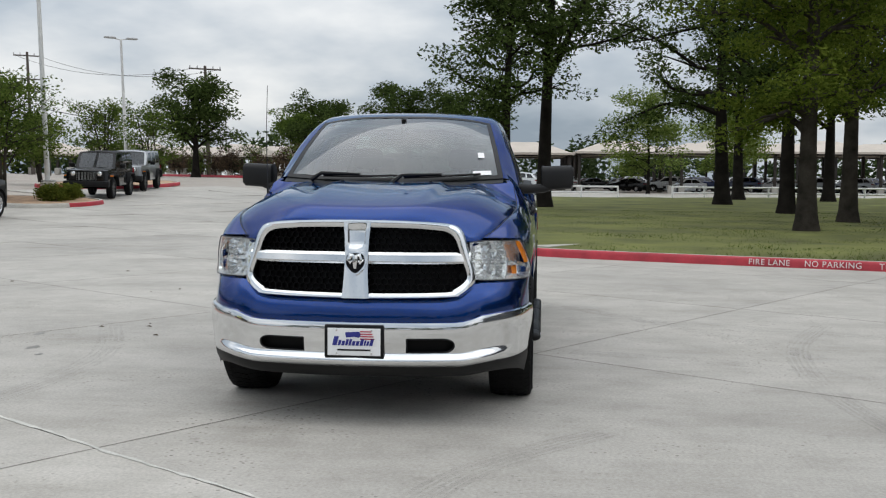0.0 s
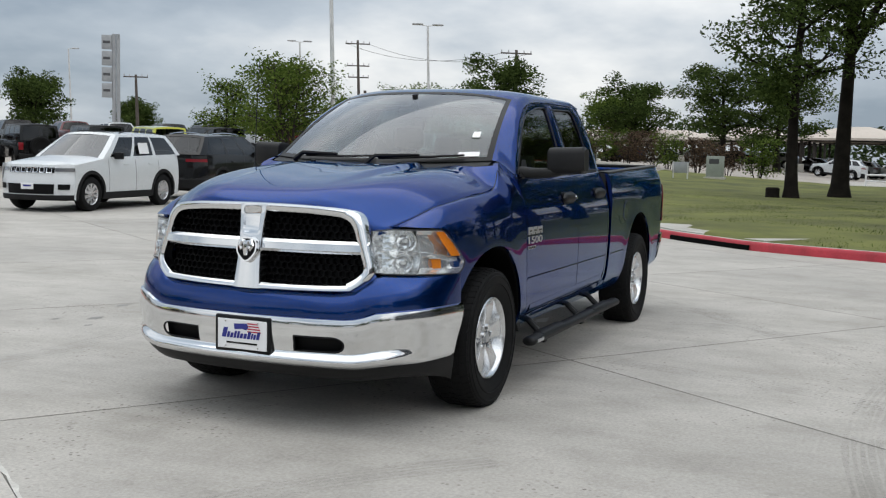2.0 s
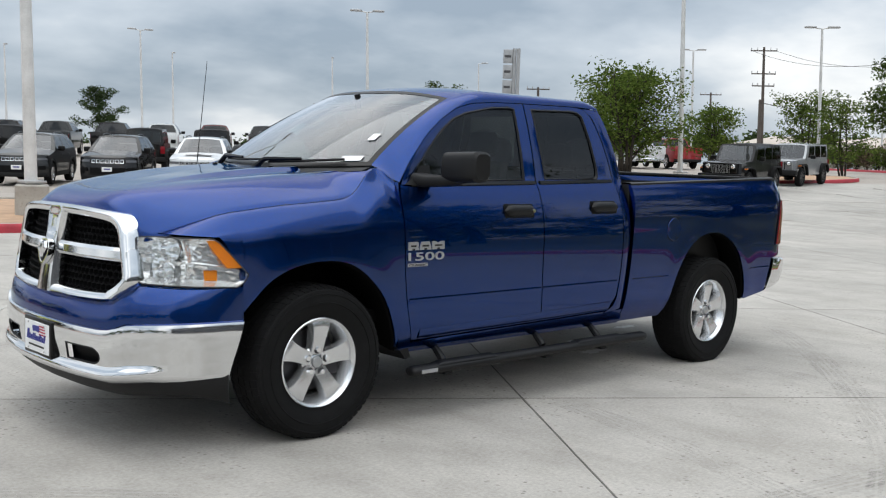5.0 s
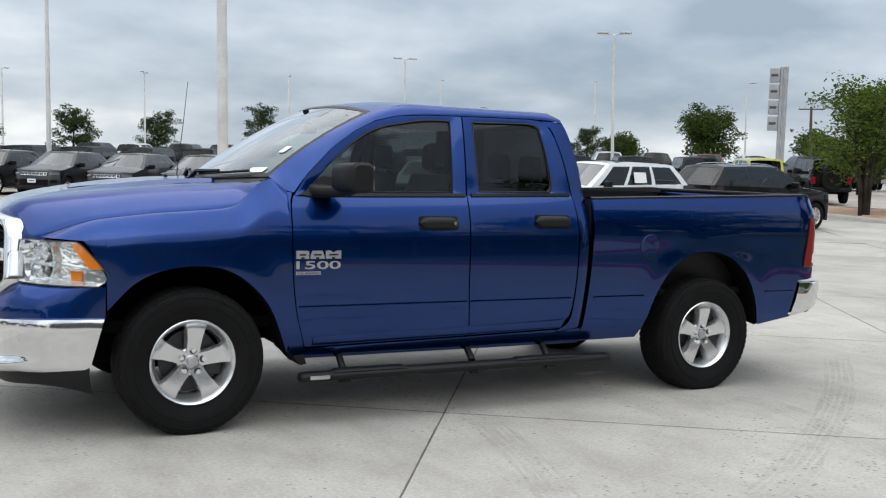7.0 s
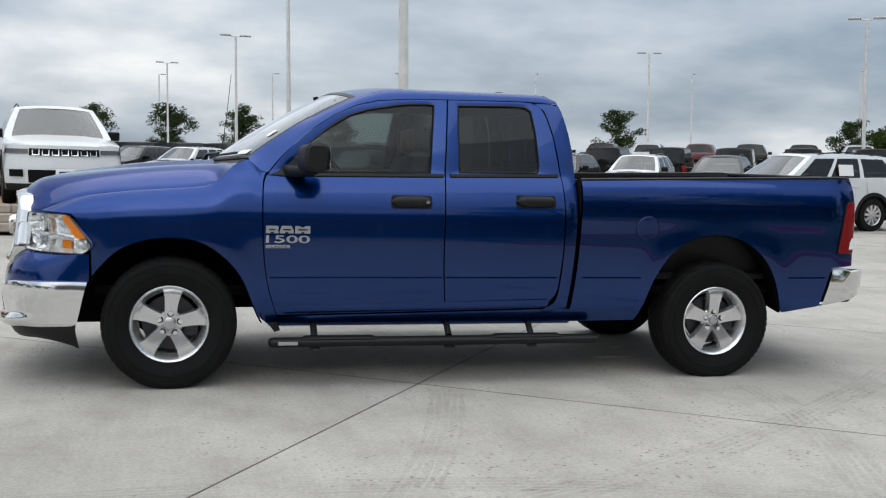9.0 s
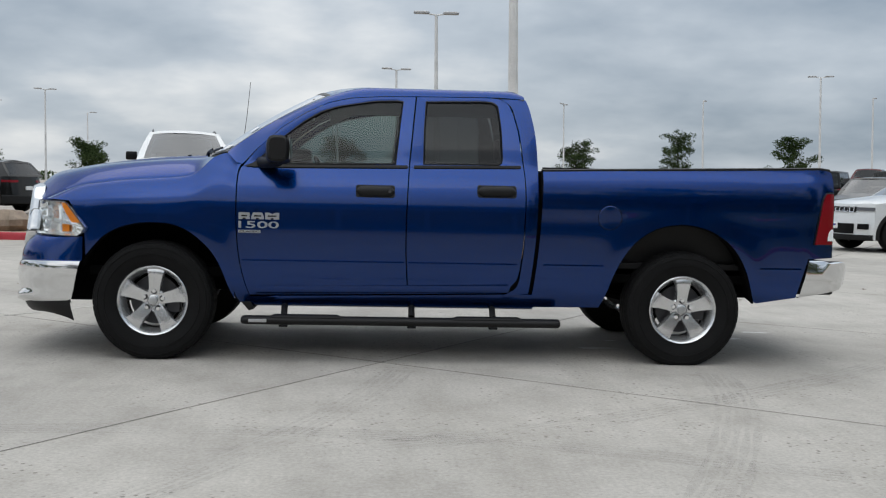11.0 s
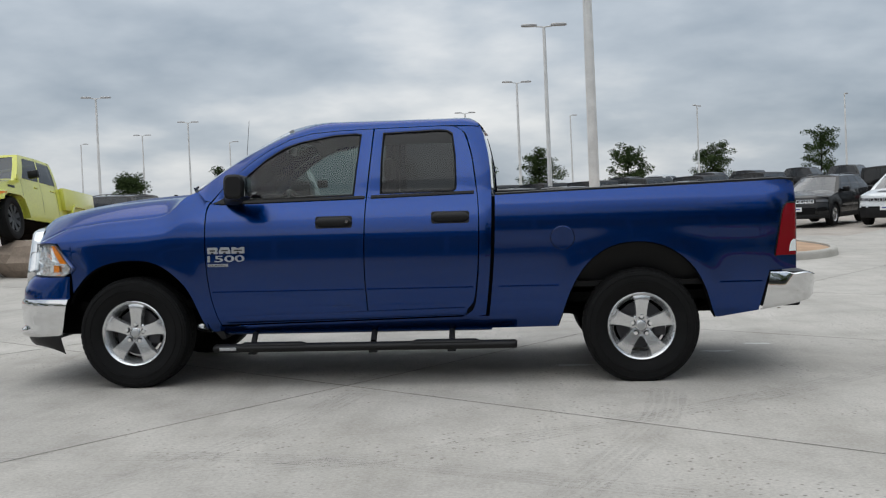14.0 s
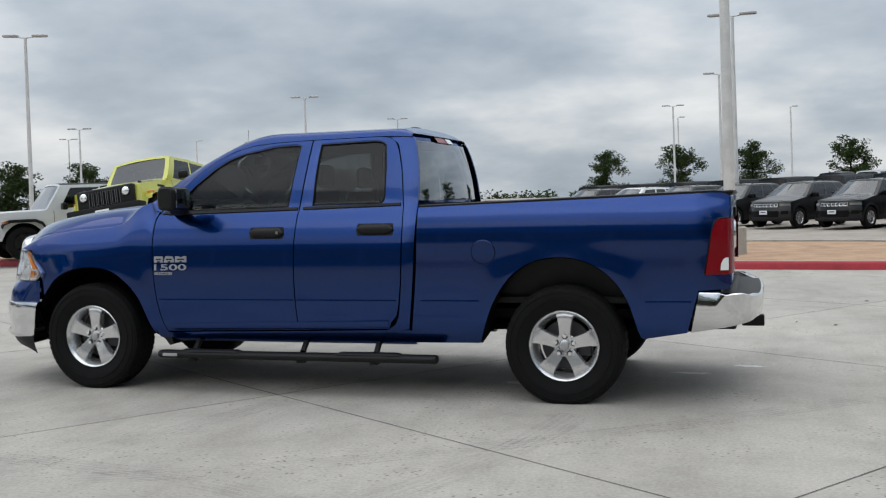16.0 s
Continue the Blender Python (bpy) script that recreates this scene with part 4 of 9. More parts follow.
shield = smooth_line([(0.0, 1.000), (0.045, 0.992), (0.062, 0.965), (0.055, 0.915), (0.0, 0.868), (-0.055, 0.915), (-0.062, 0.965), (-0.045, 0.992)], True, 3)
part("grille_emblem", loft([ring(shield, 0.04), ring(shield, 0.066), [N(y * 0.86, 0.94 + (z - 0.94) * 0.86, 0.066) for y, z in shield], [N(y * 0.82, 0.94 + (z - 0.94) * 0.82, 0.058) for y, z in shield]], False, True), M_CHROME, grille_ob, "chrome shield emblem")
emb = Geo()
for s in (-1, 1):
    emb.add(tube([N(s * 0.008, 0.975, 0.066), N(s * 0.028, 0.978, 0.068), N(s * 0.038, 0.955, 0.068), N(s * 0.026, 0.935, 0.068), N(s * 0.018, 0.950, 0.066)], [0.011, 0.015, 0.014, 0.011, 0.006], 8))
emb.add(tube([N(0, 0.978, 0.066), N(0, 0.94, 0.070), N(0, 0.905, 0.066)], [0.020, 0.017, 0.010], 8))
part("emblem_relief", emb, M_CHROME, grille_ob, "silver curled relief")
part("emblem_field", Geo([N(y * 0.83, 0.94 + (z - 0.94) * 0.83, 0.062) for y, z in shield], [tuple(range(len(shield)))]), M_GRILLE, grille_ob)

# headlamps: outline as (s, z), s runs round the corner of the nose
HL_PLAN = [(0.0, (-0.905, 0.640)), (0.10, (-0.865, 0.735)), (0.20, (-0.800, 0.815)), (0.30, (-0.718, 0.880)), (0.38, (-0.640, 0.925)), (0.47, (-0.550, 0.960)), (0.535, (-0.487, 0.976))]


def HP(s, z, out=0.0):
    x, y = soft([(a, b[0]) for a, b in HL_PLAN], s), soft([(a, b[1]) for a, b in HL_PLAN], s)
    k = min(1.0, s / 0.535)
    nx, ny = -math.cos(k * 1.25), math.sin(k * 1.25)
    return (x + (z - 0.95) * 0.12 + nx * out, -(y + ny * out - (z - 0.9) * 0.04), z)


def hl_lo(s):
    return curve([(0.0, 0.842), (0.06, 0.832), (0.30, 0.826), (0.485, 0.824), (0.515, 0.845), (0.532, 0.875)], s)


def hl_hi(s):
    return curve([(-0.03, 1.05), (0.0, 1.050), (0.10, 1.060), (0.36, 1.055), (0.39, 1.035), (0.532, 0.885)], s)


ss = steps([0.0, 0.06, 0.1, 0.2, 0.30, 0.36, 0.39, 0.485, 0.515, 0.532], 0.03)
lens = sheet([[HP(s, lerp(hl_lo(s), hl_hi(s), k / 8), 0.012) for k in range(9)] for s in ss])
bucket = sheet([[HP(s, lerp(hl_lo(s), hl_hi(s), k / 8), -0.05 + (0.055 if k in (0, 8) or s in (0.0, ss[-1]) else 0.0)) for k in range(9)] for s in ss])
lamps = both("headlight", bucket, M_LAMP_CHROME, "clear headlight with chrome reflector")
for lamp, flip in zip(lamps, (False, True)):
    mir = (lambda g: g.mirrored()) if flip else (lambda g: g)
    ln = part("headlight_lens", mir(lens), M_LENS, lamp, "clear plastic lens"); ln.visible_shadow = False
    rim = Geo()
    edge = [HP(s, hl_lo(s), 0.012) for s in ss] + [HP(s, hl_hi(s), 0.012) for s in reversed(ss)]
    part("headlight_bezel", mir(tube(edge + [edge[0]], 0.0035, 5, False)), M_ALLOY_DARK, lamp)
    for s, z, r in ((0.165, 0.998, 0.056), (0.155, 0.886, 0.050)):
        c, o = Vector(HP(s, z, -0.035)), (Vector(HP(s, z, 0.1)) - Vector(HP(s, z, 0.0))).normalized()
        q = Vector((0, -1, 0)).rotation_difference(o)
        bowl = lathe([(0.012, 0.035), (r * 0.55, 0.022), (r * 0.85, 0.0), (r, -0.022), (r * 1.04, -0.022), (r * 1.04, 0.02)], 14)
        bowl = bowl.moved(Matrix.Translation(c) @ q.to_matrix().to_4x4())
        part("reflector_bowl", mir(bowl), M_CHROME, lamp, smooth=False)
        part("lamp_bulb", mir(rod(tuple(c + o * -0.02), tuple(c + o * 0.01), 0.012, 0.008)), M_WHITE_PLASTIC, lamp)
    part("lamp_divider", mir(sheet([[HP(s, 0.942 + dz - 0.05 * (s / 0.5) ** 2, o) for dz, o in ((-0.012, -0.06), (-0.010, -0.015), (0.010, -0.015), (0.012, -0.06))] for s in span(0.01, 0.49, 14)])), M_LAMP_CHROME, lamp)
    part("lamp_fin", mir(sheet([[HP(0.235 + 0.02 * math.sin(k * 0.5) + d, z, o) for d, o in ((-0.006, -0.06), (-0.004, -0.004), (0.004, -0.004), (0.006, -0.06))] for k, z in enumerate(span(0.835, 1.045, 8))])), M_LAMP_CHROME, lamp)
    amb = sheet([[HP(lerp(a, b, t), z, 0.002) for t in span(0, 1, 6)] for z, a, b in ((0.915, 0.430, 0.500), (0.95, 0.400, 0.468), (0.98, 0.375, 0.440), (1.01, 0.352, 0.410), (1.046, 0.330, 0.375))])
    part("turn_signal", mir(amb), M_AMBER, lamp, "amber turn signal")
    amb2 = sheet([[HP(lerp(a, b, t), z, -0.035) for t in span(0, 1, 5)] for z, a, b in ((0.85, 0.33, 0.385), (0.875, 0.325, 0.385), (0.90, 0.32, 0.38))])
    part("side_marker", mir(amb2), M_AMBER, lamp, "amber side marker")


# painted bumper cap under grille and lamps
def bump_x(y, z=0.5):
    a = abs(y)
    return soft([(0.0, -1.105), (0.3, -1.092), (0.55, -1.050), (0.7, -0.995), (0.82, -0.915), (0.90, -0.825), (0.95, -0.73), (0.985, -0.575)], a)


def bump_plan(t):
    """Points along the bumper's plan, t from -1 (far side) to 1 (driver's side): (x, |y| signed)."""
    a = abs(t)
    pts = [(0.0, (-1.105, 0.0)), (0.25, (-1.092, 0.30)), (0.46, (-1.050, 0.55)), (0.60, (-0.993, 0.71)), (0.72, (-0.905, 0.83)), (0.82, (-0.80, 0.905)), (0.91, (-0.67, 0.950)), (1.0, (-0.522, 0.982))]
    return soft([(k, v[0]) for k, v in pts], a), math.copysign(soft([(k, v[1]) for k, v in pts], a), t) if a > 1e-6 else 0.0


def chrome_top(y):
    return curve([(0.0, 0.603), (0.58, 0.605), (0.64, 0.615), (0.71, 0.643), (0.80, 0.652), (0.975, 0.662)], abs(y))


def cap_top(t):
    x, y = bump_plan(t)
    a = abs(y)
    z = curve([(0.0, 0.727), (0.50, 0.731), (0.60, 0.755), (0.66, 0.815), (0.70, 0.832), (0.90, 0.824), (0.975, 0.822)], a)
    return z


ts = sorted(set(span(-1, 1, 60)))
cap_rows = []
for t in ts:
    x, y = bump_plan(t)
    a = abs(y)
    zt, zb = cap_top(t), chrome_top(y)
    # the top edge lies back under the grille and lamps
    if a < 0.66:
        xt = nose_x(a, zt, -0.005)
        yt = y
    else:
        h = HP(curve([(0.66, 0.0), (0.735, 0.10), (0.815, 0.20), (0.88, 0.30), (0.925, 0.38), (0.955, 0.465), (0.982, 0.510)], a), zt, -0.004)
        xt, yt = h[0], math.copysign(-h[1], y)
    row = []
    for k in span(0, 1, 9):
        e = 1 - (1 - k) ** 2.2
        row.append((lerp(xt, x - 0.004, e if a < 0.9 else k), -lerp(yt, y * 0.995, e if a < 0.9 else k), lerp(zt, zb, k ** 1.15)))
    cap_rows.append(row)
part("bumper_cap", rimmed(cap_rows, (0.008, 0, 0)), M_BLUE, truck, "blue painted bumper cap", sharp=50)

# chrome bumper with two openings
def chrome_bot(y):
    return curve([(0.0, 0.338), (0.62, 0.340), (0.80, 0.365), (0.975, 0.372)], abs(y))


def plan_t(y):
    lo, hi = 0.0, 1.0
    for _ in range(40):
        mid = (lo + hi) / 2
        lo, hi = (mid, hi) if bump_plan(mid)[1] < y else (lo, mid)
    return lo


ta, tb = plan_t(0.295), plan_t(0.560)
bts = steps([-1, -tb, -ta, 0, ta, tb, 1], 0.045)
kz = [0.0, 0.02, 0.12, 0.25, 0.36, 0.5, 0.66, 0.70, 0.76, 0.82, 0.88, 0.94, 1.0]
OUTZ = [(0.0, 0.0), (0.02, 0.016), (0.12, 0.024), (0.4, 0.020), (0.66, 0.008), (0.70, 0.008), (0.76, 0.026), (0.82, 0.036), (0.88, 0.034), (0.94, 0.018), (1.0, -0.02)]
def chrome_at(t, k, back=0.0):
    x, y = bump_plan(t)
    xa, ya = bump_plan(max(-1, t - 0.01))
    xb, yb = bump_plan(min(1, t + 0.01))
    nrm = Vector((-(yb - ya), xb - xa)).normalized()
    slant = max(0.0, (abs(t) - 0.80) / 0.20)
    lip = max(0.0, 1 - max(0.0, abs(t) - 0.62) / 0.16)
    o = curve(OUTZ, k)
    if 0.68 < k < 0.95:
        o = lerp(0.008 - 0.02 * (k - 0.68), o, lip)
    o -= back
    return (x + nrm.x * o - 0.075 * k * slant, -(y + nrm.y * o - 0.012 * k * slant * math.copysign(1, t)), lerp(chrome_top(y), chrome_bot(y), k))


ch_rows = [[chrome_at(t, k) for k in kz] for t in bts]


def bumper_hole(i, j):
    tm = (bts[i] + bts[i + 1]) / 2
    return ta < abs(tm) < tb and 4 <= j < 6


def hole_corner(s_, k, way, n=7):
    """Arc of an opening's rounded outer corner, as (t, k)."""
    rt, rk = (tb - ta) * 0.24, 0.135
    return [(s_ * (tb - rt + rt * math.sin(q)), k + way * rk * (1 - math.cos(q))) for q in span(0, math.pi / 2, n)]


chrome = sheet(ch_rows, skip=bumper_hole)
for s_ in (1, -1):
    for k, way in ((0.36, 1), (0.66, -1)):
        arc = hole_corner(s_, k, way)
        chrome.add(sheet([[chrome_at(*p) for p in arc], [chrome_at(s_ * tb, k)] * len(arc)]))
bumper = part("front_bumper", chrome, M_CHROME, truck, "chrome front bumper with two openings", sharp=50)
for s_ in (1, -1):
    part("bumper_recess", sheet([[chrome_at(s_ * t, k, 0.045) for t in span(ta - 0.02, tb + 0.02, 8)] for k in span(0.31, 0.70, 4)]), M_GRILLE, bumper, "black tow-hook recess")
    loop = [(s_ * t, 0.36) for t in span(ta, tb - 0.05, 5)] + hole_corner(s_, 0.36, 1) + list(reversed(hole_corner(s_, 0.66, -1))) + [(s_ * t, 0.66) for t in span(tb - 0.05, ta, 5)]
    rim_loop = [chrome_at(t, k, 0.004) for t, k in loop]
    part("recess_rim", tube(rim_loop + [rim_loop[0]], 0.006, 5, False), M_BLACK, bumper)
part("front_valance", sheet([[(bump_plan(t)[0] + 0.01 + o * (1 - 0.8 * abs(t) ** 6) - 0.075 * max(0.0, (abs(t) - 0.80) / 0.20), -bump_plan(t)[1] * (1 - o * 0.25), chrome_bot(bump_plan(t)[1]) - d) for d, o in ((-0.03, 0.02), (0.0, 0.012), (0.035, 0.03), (0.06 + 0.01 * abs(t) ** 4, 0.06), (0.07 + 0.055 * abs(t) ** 8, 0.10))] for t in span(-0.99, 0.99, 40)]), M_BLACK, truck, "black plastic air dam")

# plate holder with its printed plate: plain bars stand in for the dealer's name
PX = -1.134
plate = part("plate_frame", box(PX, PX + 0.03, -0.172, 0.172, 0.392, 0.588, 0.010), M_TRIM, truck, "black plate frame")
part("plate", box(PX - 0.003, PX + 0.004, -0.152, 0.152, 0.412, 0.568, 0.002, 1), M_WHITE_PLASTIC, plate, "white dealer plate with red and blue print")
M_PRINT_RED, M_PRINT_BLUE = principled("red_print", (0.42, 0.015, 0.05), 0.5), principled("navy_print", (0.02, 0.025, 0.22), 0.5)
bx = PX - 0.0045
pr = Geo()
yy = 0.125
for w, h in ((0.026, 0.052), (0.016, 0.030), (0.017, 0.026), (0.014, 0.036), (0.014, 0.036), (0.017, 0.026), (0.018, 0.026), (0.018, 0.040), (0.010, 0.030), (0.013, 0.026), (0.018, 0.040)):
    pr.add(prism([(yy, 0.470), (yy - w, 0.470), (yy - w - h * 0.25, 0.470 + h), (yy - h * 0.25, 0.470 + h)], lambda u, v, d: (bx - d, u, v), 0.001))
    yy -= w + 0.005
part("print_bar", pr, M_PRINT_BLUE, plate, "slanted navy and red bars", fix=False)
part("print_bar", box(bx - 0.001, bx, -0.095, 0.095, 0.440, 0.449), M_TRIM, plate, "small dark line of print", smooth=False)
part("print_flag", prism([(0.045, 0.515), (0.05, 0.545), (0.0, 0.548), (-0.03, 0.550), (-0.04, 0.532), (-0.03, 0.515), (0.0, 0.520)], lambda u, v, d: (bx - d, u, v), 0.001), M_PRINT_BLUE, plate, "navy flag shape")
for k in range(4):
    part("print_stripe", box(bx - 0.001, bx, -0.118 + 0.006 * k, -0.035, 0.505 + 0.014 * k, 0.511 + 0.014 * k), M_PRINT_RED, plate, "red flag stripe", smooth=False)
for s in (-1, 1):
    for z in (0.425, 0.556):
        part("plate_screw", rod((PX - 0.004, s * 0.10, z), (PX - 0.008, s * 0.10, z), 0.005), M_CHROME, plate)

# ---- bed ----
BED_END = 4.662
def bed_lo(x):
    return soft(ARCH_R, x) if 3.02 < x < 4.09 else curve(ARCH_R_PATH, x)


ARCH_R_PATH = [(2.585, 0.385), (3.005, 0.39)] + ARCH_R[1:] + [(4.12, 0.438), (4.395, 0.484), (4.425, 0.60), (4.468, 0.758), (4.67, 0.768)]
bed_hi = lambda x: curve([(2.585, 1.332), (4.60, 1.388), (4.64, 1.380), (4.665, 1.350)], x)
bxs = steps([2.588, 3.005, 3.055, 3.10, 3.165, 3.26, 3.41, 3.60, 3.76, 3.88, 3.97, 4.035, 4.08, 4.12, 4.395, 4.425, 4.468, 4.60, 4.64, BED_END], 0.035)
bed_rows = []
for row in columns(bxs, bed_lo, bed_hi, 24):
    # the front edge leans forward towards the sill, beside the cab
    bed_rows.append([(x - (2.562 - soft(CAB_BACK, min(z, 1.3))) * max(0.0, 1 - (x - 2.588) / 0.4) ** 2, y, z) for x, y, z in row])
both("bed_side", rimmed(bed_rows, IN), M_BLUE)
both("bed_rail", sheet([[(x, -(flank_y(x, bed_hi(x)) + o), bed_hi(x) + dz) for o, dz in ((0.002, -0.006), (0.004, 0.008), (-0.02, 0.014), (-0.075, 0.012), (-0.085, -0.03))] for x in span(2.588, 4.64, 30)]), M_BLACK, "black plastic rail cap")
both("bed_inner_wall", sheet([[(x, -(0.83 - 0.05 * (z < 0.75)), z) for x in span(2.60, 4.60, 8)] for z in (0.70, 1.0, 1.36)]), M_BLACK, "black bed liner wall")
part("bed_floor", box(2.60, 4.62, -0.84, 0.84, 0.66, 0.70, 0.0), M_BLACK, truck, "black bed liner floor", smooth=False)
part("bed_front_wall", box(2.588, 2.625, -0.93, 0.93, 0.42, 1.335, 0.008), M_BLACK, truck, "black bed front wall")
tailgate = part("tailgate", box(4.605, 4.672, -0.80, 0.80, 0.775, 1.375, 0.022, 3), M_BLUE, truck, "closed blue tailgate")
part("tailgate_cap", box(4.60, 4.685, -0.80, 0.80, 1.368, 1.396, 0.010), M_BLACK, tailgate, "black tailgate cap")
part("tailgate_emblem", rod((4.670, 0, 1.08), (4.684, 0, 1.08), 0.105, 0.095, 24), M_CHROME, tailgate, "round chrome emblem")
part("tailgate_handle", box(4.668, 4.688, -0.13, 0.13, 1.21, 1.28, 0.008), M_BLACK, tailgate)
# the black gap between cab and box: its shade is a dark sheet inside
both("bed_gap_shade", sheet([[(x, -(flank_y(2.56, z) - 0.05), z) for x in (2.50, 2.60)] for z in span(0.40, 1.32, 8)]), M_DARK)
fuel = both("fuel_door", Geo([L(3.055 + 0.082 * r * math.cos(a), 1.02 + 0.082 * r * math.sin(a), 0.004 - 0.004 * (r > 0.99)) for r in (0.5, 0.95, 1.0) for a in span(0, 2 * math.pi * 31 / 32, 31)],
      [tuple(range(32))] + [(k * 32 + i, k * 32 + (i + 1) % 32, (k + 1) * 32 + (i + 1) % 32, (k + 1) * 32 + i) for k in range(2) for i in range(32)]), M_BLUE, "round fuel filler door")[0:1]
part("fuel_door_seam", loft([[L(3.055 + r * math.cos(a), 1.02 + r * math.sin(a), 0.002) for a in span(0, 2 * math.pi * 31 / 32, 31)] for r in (0.0815, 0.0855)]), M_TRIM, fuel[0])
part("fuel_door_latch", prism([(3.125, 1.035), (3.134, 1.03), (3.134, 1.01), (3.125, 1.005)], lambda u, v, w: L(u, v, 0.005 - w), 0.003), M_BLUE, fuel[0])

# tail lamps wrap the rear corner
def TL(s, z, out):
    """s 0..1 along the flank, then round the corner."""
    if s <= 1:
        x = lerp(curve([(0.865, 4.505), (1.15, 4.556), (1.195, 4.572), (1.215, 4.595)], z), 4.655, s)
        return L(min(x, 4.655), z, out)
    k = s - 1
    return (4.655 + 0.025 * math.sin(k * 1.57) + out * k, -(flank_y(4.655, z) - 0.12 * k + out * (1 - k)), z)


tl = sheet([[TL(s, z, o) for s, o in ((0, -0.002), (0.06, 0.014), (0.5, 0.016), (0.9, 0.014), (1.0, 0.010), (1.4, 0.012), (2.0, 0.006))] for z in [0.862] + span(0.872, 1.205, 8) + [1.215]])
for lamp in both("taillight", tl, M_RED_LENS, "red taillight with clear reverse lamp"):
    flip = lamp.name.endswith("001")
    g = sheet([[TL(lerp(a, 1.0, k), z, 0.0175) for k in span(0, 1, 4)] for z, a in ((0.888, 0.66), (0.91, 0.66), (0.935, 0.68), (0.955, 0.74), (0.968, 0.86))])
    part("reverse_lamp", g.mirrored() if flip else g, M_LAMP_WHITE, lamp, "clear reverse lamp")
    g = tube([TL(s, z, 0.003) for s, z in [(1.0, 0.862), (0, 0.862), (0, 1.04), (0, 1.15), (0, 1.195), (0, 1.218), (0.5, 1.220), (1.0, 1.222)]], 0.006, 5)
    part("lamp_gasket", g.mirrored() if flip else g, M_TRIM, lamp)

# rear bumper
def rb_plan(t):
    a = abs(t)
    pts = [(0.0, (4.865, 0.0)), (0.45, (4.855, 0.50)), (0.62, (4.83, 0.72)), (0.74, (4.775, 0.87)), (0.84, (4.68, 0.945)), (1.0, (4.418, 0.980))]
    return soft([(k, v[0]) for k, v in pts], a), (math.copysign(soft([(k, v[1]) for k, v in pts], a), t) if a > 1e-6 else 0.0)


rb = []
for t in span(-1, 1, 48):
    x, y = rb_plan(t)
    a = abs(t)
    top = curve([(0.0, 0.70), (0.70, 0.715), (0.80, 0.742), (0.88, 0.732), (0.90, 0.748), (1.0, 0.750)], a)
    low = curve([(0.0, 0.53), (0.62, 0.555), (0.80, 0.535), (1.0, 0.484)], a)
    lean = 0.055 * max(0.0, (a - 0.86) / 0.14)
    c = Vector((4.4, 0))
    d = Vector((x - 4.4, y * 0.35)).normalized()
    rb.append([(x + d.x * o + lean * (1 - k), -(y + d.y * o + (0.012 * math.copysign(1, y) if o > 0 else 0)), lerp(top, low, k)) for k, o in ((0.0, -0.05), (0.0, 0.002), (0.03, 0.010), (0.5, 0.005), (0.9, -0.004), (1.0, -0.02), (1.0, -0.06))])
rbump = part("rear_bumper", sheet(rb), M_CHROME, truck, "chrome step rear bumper", sharp=50)
part("bumper_step", sheet([[(rb_plan(t)[0] - d, -rb_plan(t)[1] * (1 - d * 0.3), 0.742 - 0.03 * (abs(t) < 0.72)) for d in (0.01, 0.08, 0.18)] for t in span(-0.86, 0.86, 24)]), M_BLACK, rbump, "black rubber step pad")
part("bumper_backing", box(4.42, 4.70, -0.90, 0.90, 0.50, 0.72, 0.02), M_BLACK, rbump)
part("tow_hitch", box(4.72, 4.875, -0.04, 0.04, 0.42, 0.50, 0.006), M_BLACK, rbump, "black tow hitch receiver")

# ---- wheels ----
tyre_prof = [(0.232, -0.104), (0.262, -0.118), (0.30, -0.134), (0.345, -0.139), (0.380, -0.130), (0.394, -0.112), (0.401, -0.085), (0.4025, -0.060), (0.4025, 0.060), (0.401, 0.085), (0.394, 0.112), (0.380, 0.130), (0.345, 0.139), (0.30, 0.134), (0.262, 0.118), (0.232, 0.104)]


def tread_geo():
    g = Geo()
    # raised tread blocks in five ribs
    for rib, (y0, y1, n, sk) in enumerate(((-0.124, -0.084, 60, 0.02), (-0.074, -0.030, 48, 0.03), (-0.020, 0.020, 48, -0.03), (0.030, 0.074, 48, 0.03), (0.084, 0.124, 60, -0.02))):
        for k in range(n):
            a0, a1 = 2 * math.pi * k / n, 2 * math.pi * (k + 0.72) / n
            r1 = 0.4065 if 0 < rib < 4 else None
            v = []
            for r_in in (True, False):
                for y, a in ((y0, a0), (y1, a0 + sk), (y1, a1 + sk), (y0, a1)):
                    outer = curve([(0.02, 0.4065), (0.085, 0.4055), (0.124, 0.393)], abs(y))
                    r = outer - (0.012 if r_in else 0.0)
                    v.append((r * math.cos(a), y, r * math.sin(a)))
            b = len(g.v)
            g.v += v
            g.f += [tuple(b + i for i in f) for f in ((4, 5, 6, 7), (0, 1, 5, 4), (1, 2, 6, 5), (2, 3, 7, 6), (3, 0, 4, 7))]
    for r, y in ((0.318, -0.1385), (0.362, -0.1375)):
        g.add(lathe([(r - 0.004, y + 0.003), (r - 0.002, y - 0.002), (r + 0.002, y - 0.002), (r + 0.004, y + 0.003)], 56))
    return g


def rim_geo():
    g = lathe([(0.236, 0.10), (0.222, 0.09), (0.205, 0.02), (0.205, -0.05), (0.222, -0.088), (0.234, -0.100), (0.246, -0.108), (0.249, -0.114), (0.244, -0.118), (0.236, -0.113), (0.226, -0.098), (0.214, -0.070), (0.20, -0.04), (0.195, 0.02), (0.21, 0.09)], 56)
    return g


